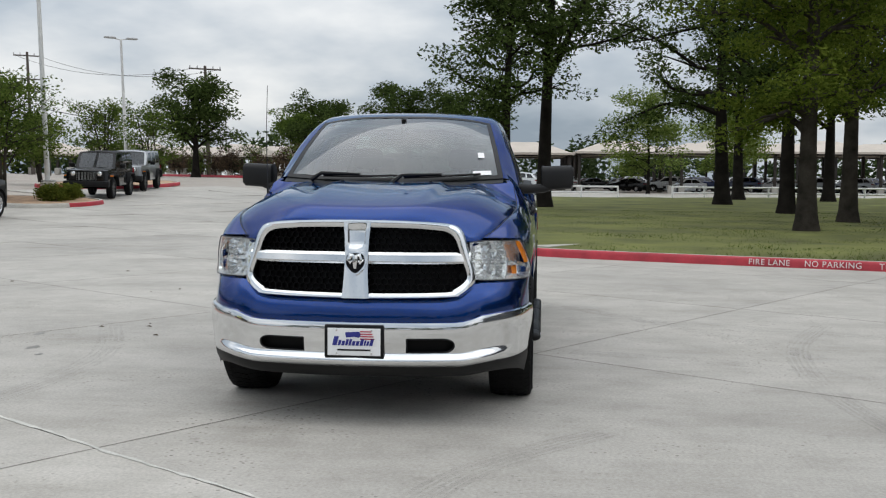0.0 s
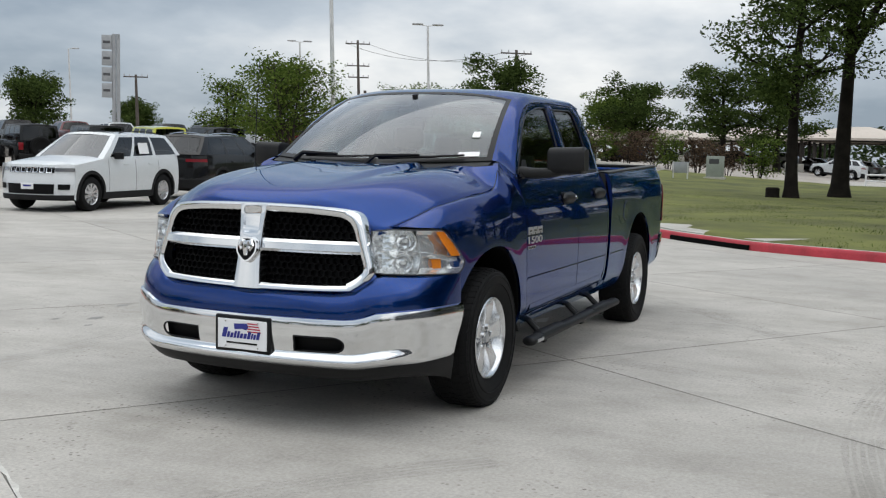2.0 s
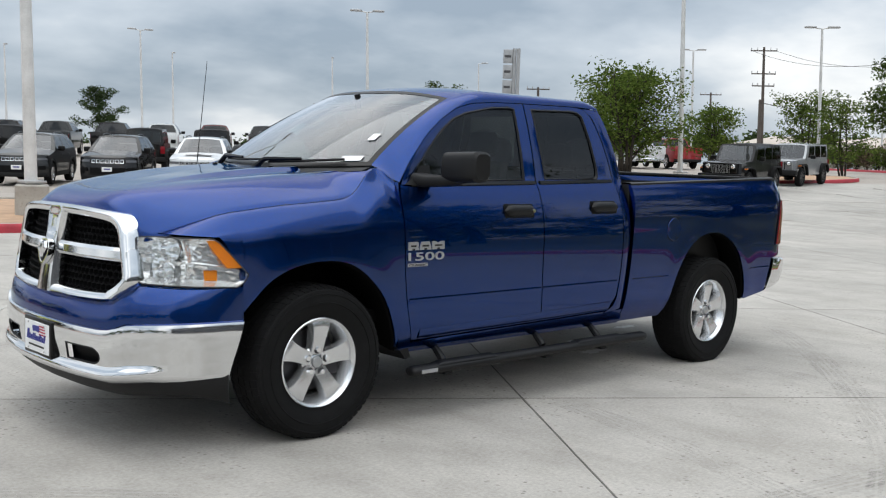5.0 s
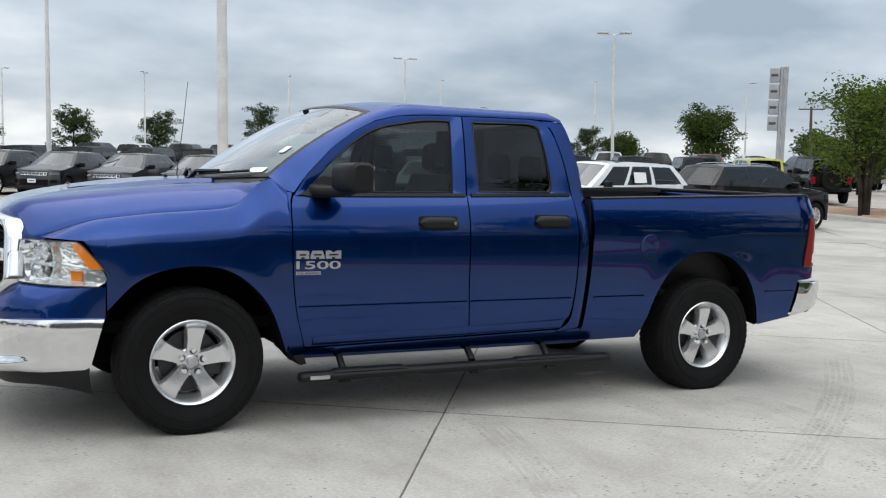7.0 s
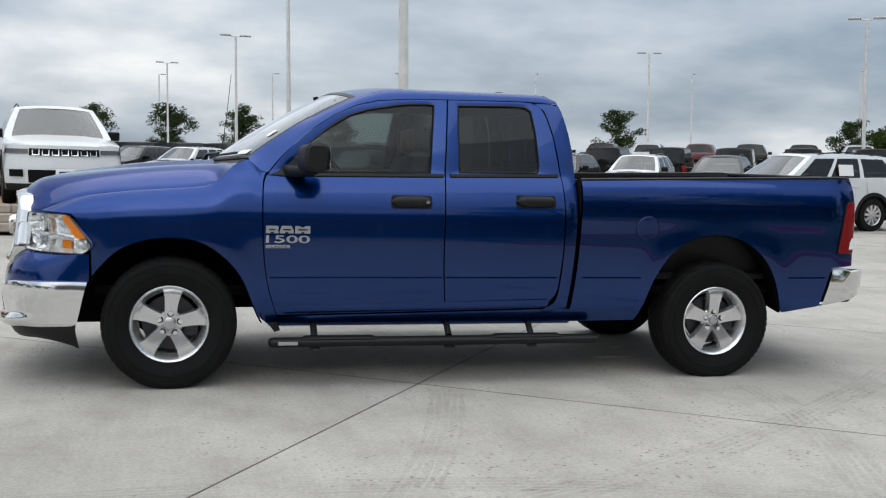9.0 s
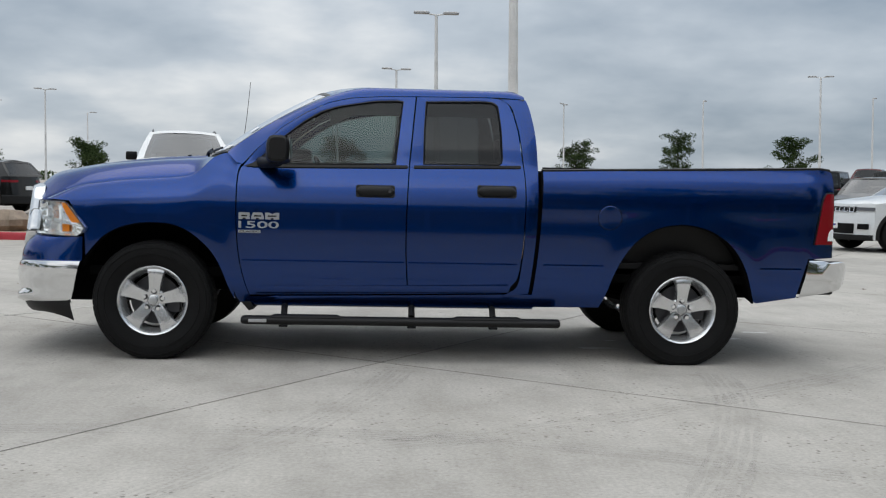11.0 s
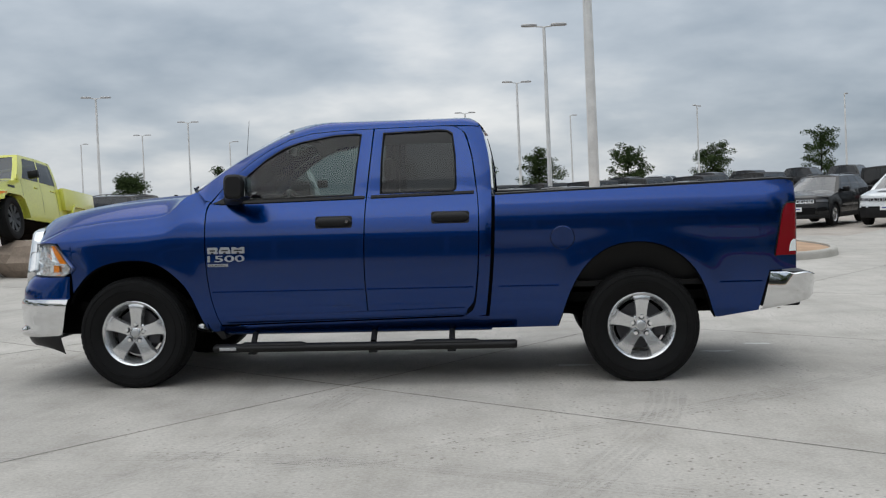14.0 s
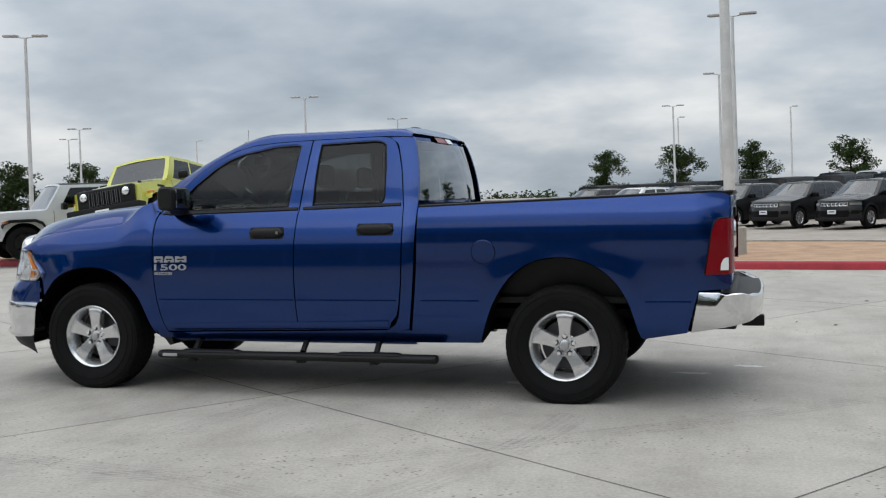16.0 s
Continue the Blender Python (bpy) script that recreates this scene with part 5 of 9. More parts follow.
def spokes_geo():
    g = Geo()
    for k in range(5):
        a = 2 * math.pi * k / 5 + math.pi / 2
        rows = []
        for r, w, y in ((0.040, 0.040, -0.080), (0.075, 0.0405, -0.086), (0.11, 0.042, -0.092), (0.15, 0.046, -0.098), (0.19, 0.053, -0.102), (0.212, 0.060, -0.101), (0.226, 0.066, -0.096)):
            c, s = Vector((math.cos(a), 0, math.sin(a))), Vector((-math.sin(a), 0, math.cos(a)))
            ring_ = []
            for q, d in ((-1.05, 0.055), (-1.0, 0.012), (-0.93, 0.001), (-0.5, 0.0), (0.0, -0.001), (0.5, 0.0), (0.93, 0.001), (1.0, 0.012), (1.05, 0.055)):
                p = c * math.sqrt(max(0, r * r - (q * w) ** 2 * (r > 0.1))) + s * (q * w)
                ring_.append((p.x, y + d, p.z))
            rows.append(ring_)
        g.add(sheet(rows))
    g.add(lathe([(0.001, -0.080), (0.030, -0.080), (0.044, -0.074), (0.070, -0.070), (0.082, -0.060), (0.086, -0.03)], 40))
    return g


def squashed(g, floor):
    """The tyre pressed flat where it stands, with the sidewall bulging a little."""
    out = []
    for x, y, z in g.v:
        low = max(0.0, (-z - floor + 0.06) / 0.06)
        out.append((x, y * (1 + 0.05 * min(1.0, low)), max(z, -floor + 0.001)))
    return Geo(out, g.f)


HUB_F, HUB_R = 0.397, 0.385
TYRES = {h: (mesh_of("tyre", squashed(lathe(tyre_prof, 96), h), M_RUBBER, fix=False, sharp=30), mesh_of("tread", squashed(tread_geo(), h), M_RUBBER, fix=False, sharp=30)) for h in (HUB_F, HUB_R)}
rim_me = mesh_of("rim", rim_geo(), M_ALLOY, fix=True, sharp=50)
spoke_me = mesh_of("spokes", spokes_geo(), M_ALLOY, fix=True, sharp=22)
cap_me = mesh_of("centre_cap", lathe([(0.001, -0.098), (0.020, -0.098), (0.028, -0.094), (0.031, -0.078)], 24), M_BADGE)
lug_me = mesh_of("lug_nut", rod((0, -0.060, 0), (0, -0.090, 0), 0.0165, 0.013, 8), M_CHROME)
# each nut's recess is only its shade, a dark disc on the spoke
lug_shade_me = mesh_of("lug_recess_shade", lathe([(0.001, -0.0845), (0.0215, -0.0845), (0.0225, -0.078)], 14), M_ALLOY_DARK)
disc_me = mesh_of("brake_disc", lathe([(0.02, -0.01), (0.165, -0.01), (0.168, 0.0), (0.165, 0.015), (0.02, 0.015)], 40), M_ALLOY_DARK)
cal_me = mesh_of("brake_caliper", box(0.085, 0.175, -0.045, 0.04, -0.07, 0.07, 0.012), M_ALLOY_DARK)


def wheel(x, side, turn):
    w = new("wheel")
    w.parent = truck
    hub = HUB_F if x < 1 else HUB_R
    tyre_me, tread_me = TYRES[hub]
    w.matrix_basis = pose(x, side * 0.862, hub, 0, 0, 0 if side < 0 else 180) @ Matrix.Rotation(turn, 4, "Y")
    for name, me, lab in (("tyre", tyre_me, "black all-terrain tyre"), ("rim", rim_me, "silver alloy rim"), ("spokes", spoke_me, "five silver alloy spokes"), ("centre_cap", cap_me, ""), ("brake_disc", disc_me, ""), ("brake_caliper", cal_me, "")):
        o = new(name, me)
        o.parent = w
        tagged(o, lab)
        if name in ("rim", "spokes"):
            o.scale = (0.955, 1.0, 0.955)
        if name == "tyre":
            o.matrix_basis = Matrix.Rotation(-turn, 4, "Y")
    o = new("tread", tread_me)
    o.parent = w
    o.matrix_basis = Matrix.Rotation(-turn, 4, "Y")
    tagged(o, "raised black tread blocks and sidewall rings", kind="stuff")
    for k in range(5):
        o = new("lug_nut", lug_me)
        o.parent = w
        a = 2 * math.pi * k / 5 + math.pi / 2
        o.location = (0.064 * math.cos(a), -0.008, 0.064 * math.sin(a))
        o = new("lug_recess_shade", lug_shade_me)
        o.parent = w
        o.location = (0.064 * math.cos(a), 0.0, 0.064 * math.sin(a))
    return w


for x, s, r in ((AXLE_F, -1, 0.09), (AXLE_R, -1, 0.03), (AXLE_F, 1, 0.5), (AXLE_R, 1, 0.2)):
    wheel(x, s, r)

# a low pressed line along doors and box
for xa, xb in ((0.545, 1.640), (1.668, 2.420), (2.60, 3.02), (4.13, 4.42)):
    both("body_line", sheet([[L(x, 0.680 + dz, o) for dz, o in ((-0.009, 0.0), (-0.003, 0.0022), (0.004, 0.0015), (0.012, 0.0))] for x in span(xa, xb, 14)]), M_BLUE)

# wheel housings, axles, frame rails under the body
def housing(path, cx):
    rows = [[(lerp(cx, x, 1.005), -(flank_y(x, z) - 0.012), lerp(0.4, z, 1.004)), (lerp(cx, x, 0.985), -(flank_y(x, z) - 0.025), lerp(0.4, z, 0.985)), (x, -0.62, z + 0.05), (x, -0.50, z + 0.05)] for x, z in path]
    return sheet(rows)


both("wheel_housing", housing(smooth_line(ARCH_F[1:], False, 4), AXLE_F), M_DARK, "black wheel housing")
both("wheel_housing", housing(smooth_line(ARCH_R, False, 4), AXLE_R), M_DARK, "black wheel housing")
for path, nm in ((ARCH_F[1:], "front"), (ARCH_R, "rear")):
    x0, x1 = path[0][0], path[-1][0]
    both("inner_panel", sheet([[(x, -0.52, z) for x in span(x0, x1, 4)] for z in (0.5, 1.0)]), M_DARK)
both("frame_rail", box(-0.85, 4.45, -0.50, -0.40, 0.43, 0.60, 0.01), M_DARK)
part("underbody", box(-0.5, 4.4, -0.84, 0.84, 0.56, 0.62), M_DARK, truck, smooth=False)
part("floor_pan", box(0.55, 2.54, -0.88, 0.88, 0.40, 0.46, 0.01), M_DARK, truck)
part("radiator_wall", box(-0.86, -0.80, -0.52, 0.52, 0.45, 1.02), M_DARK, truck, smooth=False)
part("engine_cover", box(-0.8, 0.2, -0.60, 0.60, 0.35, 0.95, 0.05), M_DARK, truck)
part("rear_axle", rod((AXLE_R, -0.75, HUB), (AXLE_R, 0.75, HUB), 0.05, None, 12), M_DARK, truck)
part("differential", lathe([(0.02, -0.13), (0.10, -0.10), (0.15, 0.0), (0.10, 0.10), (0.02, 0.13)], 16).moved(Matrix.Translation((AXLE_R, 0.05, HUB))), M_DARK, truck)
part("front_axle", rod((AXLE_F, -0.75, HUB - 0.03), (AXLE_F, 0.75, HUB - 0.03), 0.045, None, 10), M_DARK, truck)
part("exhaust_pipe", tube([(1.6, 0.35, 0.42), (2.6, 0.38, 0.38), (3.2, 0.42, 0.42), (3.9, 0.55, 0.52), (4.35, 0.62, 0.44)], 0.035, 8), M_ALLOY_DARK, truck)
part("muffler", rod((2.1, 0.36, 0.40), (2.8, 0.36, 0.40), 0.10, None, 14), M_ALLOY_DARK, truck)
both("leaf_spring", tube([(2.95, -0.55, 0.50), (3.57, -0.55, 0.36), (4.2, -0.55, 0.50)], 0.03, 6), M_DARK)
both("shock_absorber", rod((3.75, -0.62, 0.35), (3.60, -0.55, 0.85), 0.03), M_DARK)

both("splash_guard", loft([[(x, y, z) for x, z in ((0.47, 0.50), (0.53, 0.47), (0.60, 0.40), (0.62, 0.345), (0.585, 0.335), (0.55, 0.38), (0.50, 0.42))] for y in (-0.925, -0.90, -0.70)], True, True), M_BLACK, "black plastic splash guard")
# running boards: black oval tubes on three brackets, with step pads
for board in both("running_board", loft([[(x, -1.005 - 0.048 * s * math.cos(a), 0.282 + 0.031 * s * math.sin(a)) for a in span(0, 2 * math.pi * 13 / 14, 13)] for x, s in ((0.545, 0.55), (0.555, 0.9), (0.58, 1.0), (2.66, 1.0), (2.70, 1.0), (2.715, 0.9), (2.722, 0.6))], True, True), M_BLACK, "black oval side step", sharp=50):
    flip = board.name.endswith("001")
    mir = (lambda g: g.mirrored()) if flip else (lambda g: g)
    for x in (0.83, 1.70, 2.26):
        part("step_bracket", mir(tube([(x, -0.80, 0.42), (x, -0.90, 0.38), (x, -0.975, 0.31)], 0.022, 8)), M_BLACK, board)
        part("bracket_bolt", mir(box(x - 0.03, x + 0.03, -1.03, -0.97, 0.238, 0.254, 0.004)), M_BLACK, board)
    for x in (0.74, 1.98):
        part("step_pad", mir(loft([[(xx, -1.005 - 0.040 * math.cos(a), 0.306 + 0.018 * s * math.sin(a)) for a in span(0, math.pi, 7)] for xx, s in ((x, 0.2), (x + 0.03, 1.0), (x + 0.45, 1.0), (x + 0.48, 0.2))], True, True)), M_BLACK, board)
    part("step_badge", mir(box(0.60, 0.72, -1.054, -1.048, 0.271, 0.293, 0.002)), M_BADGE, board, "small silver step badge")

# mirrors
def mirror_geo():
    rows = []
    for t, y in ((0.0, -1.035), (0.03, -1.045), (0.5, -1.15), (0.9, -1.255), (0.97, -1.268), (1.0, -1.272)):
        s = 1.0 if 0.02 < t < 0.95 else 0.82
        x0, x1 = lerp(0.700, 0.735, t), lerp(0.875, 0.868, t)
        z0, z1 = lerp(1.335, 1.350, t), lerp(1.512, 1.520, t)
        cx, cz, hx_, hz_ = (x0 + x1) / 2, (z0 + z1) / 2, (x1 - x0) / 2 * s, (z1 - z0) / 2 * s
        rows.append([(cx + hx_ * math.copysign(abs(math.cos(a)) ** 0.55, math.cos(a)), y, cz + hz_ * math.copysign(abs(math.sin(a)) ** 0.5, math.sin(a))) for a in span(0, 2 * math.pi * 23 / 24, 23)])
    return loft(rows, True, True)


for m_ in both("door_mirror", mirror_geo(), M_BLACK, "black folding door mirror", sharp=45):
    flip = m_.name.endswith("001")
    mir = (lambda g: g.mirrored()) if flip else (lambda g: g)
    arm = loft([[(x + 0.055 * s * math.copysign(abs(math.cos(a)) ** 0.6, math.cos(a)), y, z + 0.032 * s * math.copysign(abs(math.sin(a)) ** 0.6, math.sin(a))) for a in span(0, 2 * math.pi * 15 / 16, 15)] for x, y, z, s in ((0.69, -0.88, 1.348, 1.3), (0.71, -0.95, 1.345, 1.1), (0.76, -1.06, 1.350, 1.0), (0.79, -1.12, 1.365, 0.9))], True, True)
    part("mirror_arm", mir(arm), M_BLACK, m_)
    if flip:
        m_.location.y -= 0.075  # set closer to the door on the passenger's side
    part("mirror_glass", mir(box(0.874, 0.879, -1.245, -1.062, 1.365, 1.500, 0.002)), principled("mirror_silver", (0.34, 0.36, 0.38), 0.03, 1.0) if not flip else bpy.data.materials["mirror_silver"], m_, "mirror glass")
    part("mirror_base", mir(sheet([[L(x, z, 0.012) for x in span(a, b, 4)] for z, a, b in ((1.322, 0.545, 0.75), (1.345, 0.60, 0.76), (1.39, 0.66, 0.765), (1.43, 0.70, 0.77))])), M_BLACK, m_)

# door badges: plain silver blocks over the model's figures, and a small plate below
M_BADGE_DARK = principled("badge_black", (0.006, 0.006, 0.007), 0.4)


def badge_words(words, x, z, width, height, mat, parent, flip, out):
    """Raised figures on the door, stretched to the given width and height."""
    cu = bpy.data.curves.new("badge_figures", "FONT")
    cu.body, cu.size, cu.extrude, cu.offset = words, 1.0, 0.002, 0.012
    tmp = new("badge_figures", cu)
    bpy.context.view_layer.update()
    me = bpy.data.meshes.new_from_object(tmp.evaluated_get(bpy.context.evaluated_depsgraph_get()))
    bpy.data.objects.remove(tmp)
    xs_, ys_ = [v.co.x for v in me.vertices], [v.co.y for v in me.vertices]
    x0, y0, sx_, sy_ = min(xs_), min(ys_), width / (max(xs_) - min(xs_)), height / (max(ys_) - min(ys_))
    for v in me.vertices:
        u = (v.co.x - x0) * sx_
        px = x + (width - u if flip else u)
        p = L(px, z + (v.co.y - y0) * sy_, out + v.co.z)
        v.co = (p[0], -p[1] if flip else p[1], p[2])
    me.materials.clear()
    me.materials.append(mat)
    ob = new("badge_figures", me)
    ob.parent = parent
    return ob


for flip in (False, True):
    bd = None
    x = 0.520
    for shape in ([(0, 0), (0.076, 0), (0.076, 0.012), (0.070, 0.018), (0.076, 0.024), (0.076, 0.040), (0.068, 0.046), (0, 0.046)],
                  [(0, 0), (0.084, 0), (0.084, 0.018), (0.072, 0.046), (0.012, 0.046), (0, 0.018)],
                  [(0, 0), (0.094, 0), (0.094, 0.046), (0.068, 0.046), (0.047, 0.036), (0.026, 0.046), (0, 0.046)]):
        w = max(p[0] for p in shape)
        g = prism([(x + u, 0.962 + v) for u, v in shape], lambda u, v, d: L(u, v, 0.007 - d), 0.006)
        g = g.mirrored() if flip else g
        if bd is None:
            bd = part("door_badge", g, M_BADGE, truck, "silver plastic model badge", smooth=False)
        else:
            part("badge_block", g, M_BADGE, bd, smooth=False)
        for z0_, u0, u1 in ((0.980, 0.018, w - 0.018), (0.962, w * 0.5 - 0.010, w * 0.5 + 0.010)):
            cut = prism([(x + u0, z0_), (x + u1, z0_), (x + u1, z0_ + 0.010), (x + u0, z0_ + 0.010)], lambda u, v, d: L(u, v, 0.0076 - d), 0.002)
            part("badge_slot", cut.mirrored() if flip else cut, M_BADGE_DARK, bd, smooth=False)
        x += w + 0.009
    tagged(badge_words("1500", 0.520, 0.903, 0.270, 0.046, M_BADGE, bd, flip, 0.005), "silver raised figures")
    plate_ = prism([(0.520, 0.870), (0.668, 0.870), (0.668, 0.889), (0.520, 0.889)], lambda u, v, d: L(u, v, 0.005 - d), 0.004)
    part("badge_plate", plate_.mirrored() if flip else plate_, M_BADGE, bd, smooth=False)
    badge_words("CLASSIC", 0.527, 0.8735, 0.134, 0.012, M_BADGE_DARK, bd, flip, 0.0055)

# whip antenna on the far fender, stickers on the glass
part("whip_antenna", tube([(0.26, 0.87, 1.28), (0.28, 0.88, 1.36), (0.33, 0.90, 1.75), (0.36, 0.90, 2.06)], [0.010, 0.004, 0.0025, 0.002], 6), M_TRIM, truck, "thin black whip antenna")
part("window_sticker", sheet([[tuple(ws_point(u, v, 0.006)) for u in span(0.74, 0.90, 3)] for v in (0.05, 0.105)]), M_WHITE_PLASTIC, truck, "white windshield sticker")
part("inspection_sticker", sheet([[tuple(ws_point(u, v, 0.006)) for u in span(0.80, 0.86, 2)] for v in (0.29, 0.37)]), M_WHITE_PLASTIC, truck, "small white windshield sticker")

# ---- cabin ----
part("dashboard", loft([[(x, y, z) for x, z in ((0.40, 1.33), (0.75, 1.335), (0.92, 1.30), (0.98, 1.18), (0.92, 0.95), (0.45, 0.95))] for y in span(-0.76, 0.76, 8)], True, True), M_DASH, truck, "dark dashboard")
part("cluster_hood", loft([[(x, -0.38 + 0.19 * s, z) for x, z in ((0.80, 1.33), (0.84, 1.385), (0.97, 1.37), (0.98, 1.28))] for s in (-1, -0.6, 0.6, 1)], True, True), M_DASH, truck)
wheel_c = Vector((1.08, -0.38, 1.24))
tilt = Matrix.Translation(wheel_c) @ pose(0, 0, 0, 0, -62, 0) @ Matrix.Rotation(radians(90), 4, "Y")
steer = tube([tuple(Matrix.Translation(wheel_c) @ pose(0, 0, 0, 0, 62 - 90, 0) @ Vector((0, 0.185 * math.cos(a), 0.185 * math.sin(a)))) for a in span(0, 2 * math.pi, 28)], 0.016, 8, False)
sw = part("steering_wheel", steer, M_TRIM, truck, "black steering wheel")
for a in (0.2, math.pi - 0.2, -math.pi / 2):
    q = Matrix.Translation(wheel_c) @ pose(0, 0, 0, 0, 62 - 90, 0)
    part("wheel_spoke", tube([tuple(q @ Vector((-0.03, 0, 0))), tuple(q @ Vector((0, 0.18 * math.cos(a), 0.18 * math.sin(a))))], 0.018, 6), M_TRIM, sw)


def seat(x, y0, y1, heads, back_top):
    st = part("seat", box(x - 0.05, x + 0.50, y0, y1, 0.78, 1.0, 0.06, 3), M_SEAT, truck, "grey cloth seat")
    rows = []
    for t in span(0, 1, 6):
        zc = lerp(0.92, back_top, t)
        xc = x + 0.48 + 0.16 * t
        th, wd = lerp(0.10, 0.05, t), (y1 - y0) / 2 * lerp(1.0, 0.86, t ** 3)
        rows.append([(xc + th * math.copysign(abs(math.cos(a)) ** 0.5, math.cos(a)), (y0 + y1) / 2 + wd * math.copysign(abs(math.sin(a)) ** 0.35, math.sin(a)), zc) for a in span(0, 2 * math.pi * 19 / 20, 19)])
    part("seat_back", loft(rows, True, True), M_SEAT, st)
    for y in heads:
        rows = [[(x + 0.655 + 0.045 * s * math.cos(a), y + 0.125 * s * math.copysign(abs(math.sin(a)) ** 0.6, math.sin(a)), z) for a in span(0, 2 * math.pi * 15 / 16, 15)] for z, s in ((back_top + 0.03, 0.7), (back_top + 0.05, 1.0), (back_top + 0.15, 1.0), (back_top + 0.19, 0.85), (back_top + 0.205, 0.4))]
        hr = part("headrest", loft(rows, True, True), M_SEAT, st)
        part("headrest_post", rod((x + 0.65, y - 0.05, back_top - 0.03), (x + 0.655, y - 0.05, back_top + 0.06), 0.007), M_CHROME, hr)
        part("headrest_post", rod((x + 0.65, y + 0.05, back_top - 0.03), (x + 0.655, y + 0.05, back_top + 0.06), 0.007), M_CHROME, hr)


seat(1.02, -0.66, -0.14, (-0.40,), 1.46)
seat(1.02, 0.14, 0.66, (0.40,), 1.46)
seat(1.78, -0.68, 0.68, (-0.40, 0.40), 1.40)
part("headliner", sheet([[(x, y, 1.885 - 0.09 * (abs(y) / 0.66) ** 3 - 0.10 * max(0.0, (1.25 - x) / 0.2)) for y in span(-0.66, 0.66, 10)] for x in span(1.06, 2.42, 8)]), M_HEADLINER, truck, "grey headliner")
both("door_lining", sheet([[(x, -(flank_y(x, z) - 0.075), z) for x in span(0.58, 2.44, 12)] for z in span(0.5, 1.325, 6)]), M_DASH, "dark door lining")
both("pillar_lining", sheet([[L(x + 0.02 * k, z, -0.05) for k in (-1.4, 1.4)] for z, x in B_LINE[4:]]), M_DASH)
part("rear_view_mirror", box(0.93, 0.955, -0.13, 0.13, 1.70, 1.765, 0.010), M_TRIM, truck, "rear-view mirror")
part("mirror_stalk", rod((0.92, 0, 1.86), (0.94, 0, 1.74), 0.02), M_TRIM, truck)
for s in (-1, 1):
    part("sun_visor", box(0.98, 1.13, s * 0.36 - 0.2, s * 0.36 + 0.2, 1.80, 1.815, 0.006), M_HEADLINER, truck, "grey sun visor")

# ---- other parked vehicles; each faces -x in its own space, front axle at x = 0 ----
M_CAR_GLASS = thin_glass("car_glass", (0.09, 0.10, 0.10), 1.0)
M_CAR_WINDSHIELD = thin_glass("car_windshield", (0.15, 0.17, 0.168), 1.9)
M_CAR_BLACK = paint("black_paint", (0.0025, 0.0025, 0.003), 0.0, 0.5, 0.75)
M_CAR_BLACK.node_tree.nodes["Principled BSDF"].inputs["Specular IOR Level"].default_value = 0.1
M_CAR_GREY = paint("granite_grey_paint", (0.010, 0.011, 0.0115), 0.4, 0.4, 0.55)
M_CAR_WHITE = paint("white_paint", (0.62, 0.64, 0.65), 0.0)
M_CAR_SILVER = paint("silver_paint", (0.36, 0.37, 0.38), 0.7)
M_CAR_RED = paint("red_paint", (0.28, 0.012, 0.016), 0.2)
M_CAR_MAROON = paint("maroon_paint", (0.09, 0.008, 0.012), 0.3)
M_CAR_YELLOW = paint("lime_yellow_paint", (0.60, 0.61, 0.085), 0.0)
M_CAR_NAVY = paint("navy_paint", (0.012, 0.022, 0.07), 0.4)
M_CLAD = worn("grey_cladding", (0.010, 0.010, 0.0105), 0.2, 6, 120, 0.7)
M_CLAD.node_tree.nodes["Principled BSDF"].inputs["Specular IOR Level"].default_value = 0.25
M_RIM_BRIGHT = principled("machined_rim", (0.60, 0.60, 0.61), 0.25, 0.8)
M_RIM_BLACK = principled("black_rim", (0.015, 0.015, 0.016), 0.35, 0.4)

M_LAMP_HEAD_ = principled("grey_slot_rim", (0.16, 0.16, 0.165), 0.4, 0.5)
WHEELS = {}


def car_wheel_meshes(r, rim_mat, spokes):
    key = (r, rim_mat.name, spokes)
    if key not in WHEELS:
        k, rr = r, r * 0.64
        ty = lathe([(rr * 0.98, -0.10), (rr * 1.03, -0.112), (k * 0.86, -0.122), (k * 0.96, -0.108), (k, -0.075), (k, 0.075), (k * 0.96, 0.108), (rr, 0.11)], 36)
        rim = lathe([(rr * 1.0, -0.098), (rr * 0.97, -0.108), (rr * 0.93, -0.10), (rr * 0.86, -0.04), (rr * 0.84, 0.06)], 36)
        sp = lathe([(0.001, -0.085), (rr * 0.16, -0.085), (rr * 0.22, -0.07), (rr * 0.24, -0.02)], 20)
        for q in range(spokes):
            a = 2 * math.pi * q / spokes + 0.3
            c, s = Vector((math.cos(a), 0, math.sin(a))), Vector((-math.sin(a), 0, math.cos(a)))
            w0, w1 = rr * 0.95 / spokes, rr * 1.5 / spokes
            rows = []
            for rad, w, y in ((rr * 0.14, w0, -0.080), (rr * 0.55, lerp(w0, w1, 0.5), -0.092), (rr * 0.94, w1, -0.100)):
                rows.append([tuple(c * rad + s * (w * g) + Vector((0, y + d, 0))) for g, d in ((-1, 0.04), (-1, 0.0), (1, 0.0), (1, 0.04))])
            sp.add(sheet(rows))
        back = lathe([(0.001, -0.02), (rr * 0.86, -0.02)], 24)
        WHEELS[key] = (mesh_of("tyre", ty, M_RUBBER), mesh_of("rim", rim.add(sp), rim_mat, sharp=40), mesh_of("wheel_disc", back, M_ALLOY_DARK))
    return WHEELS[key]


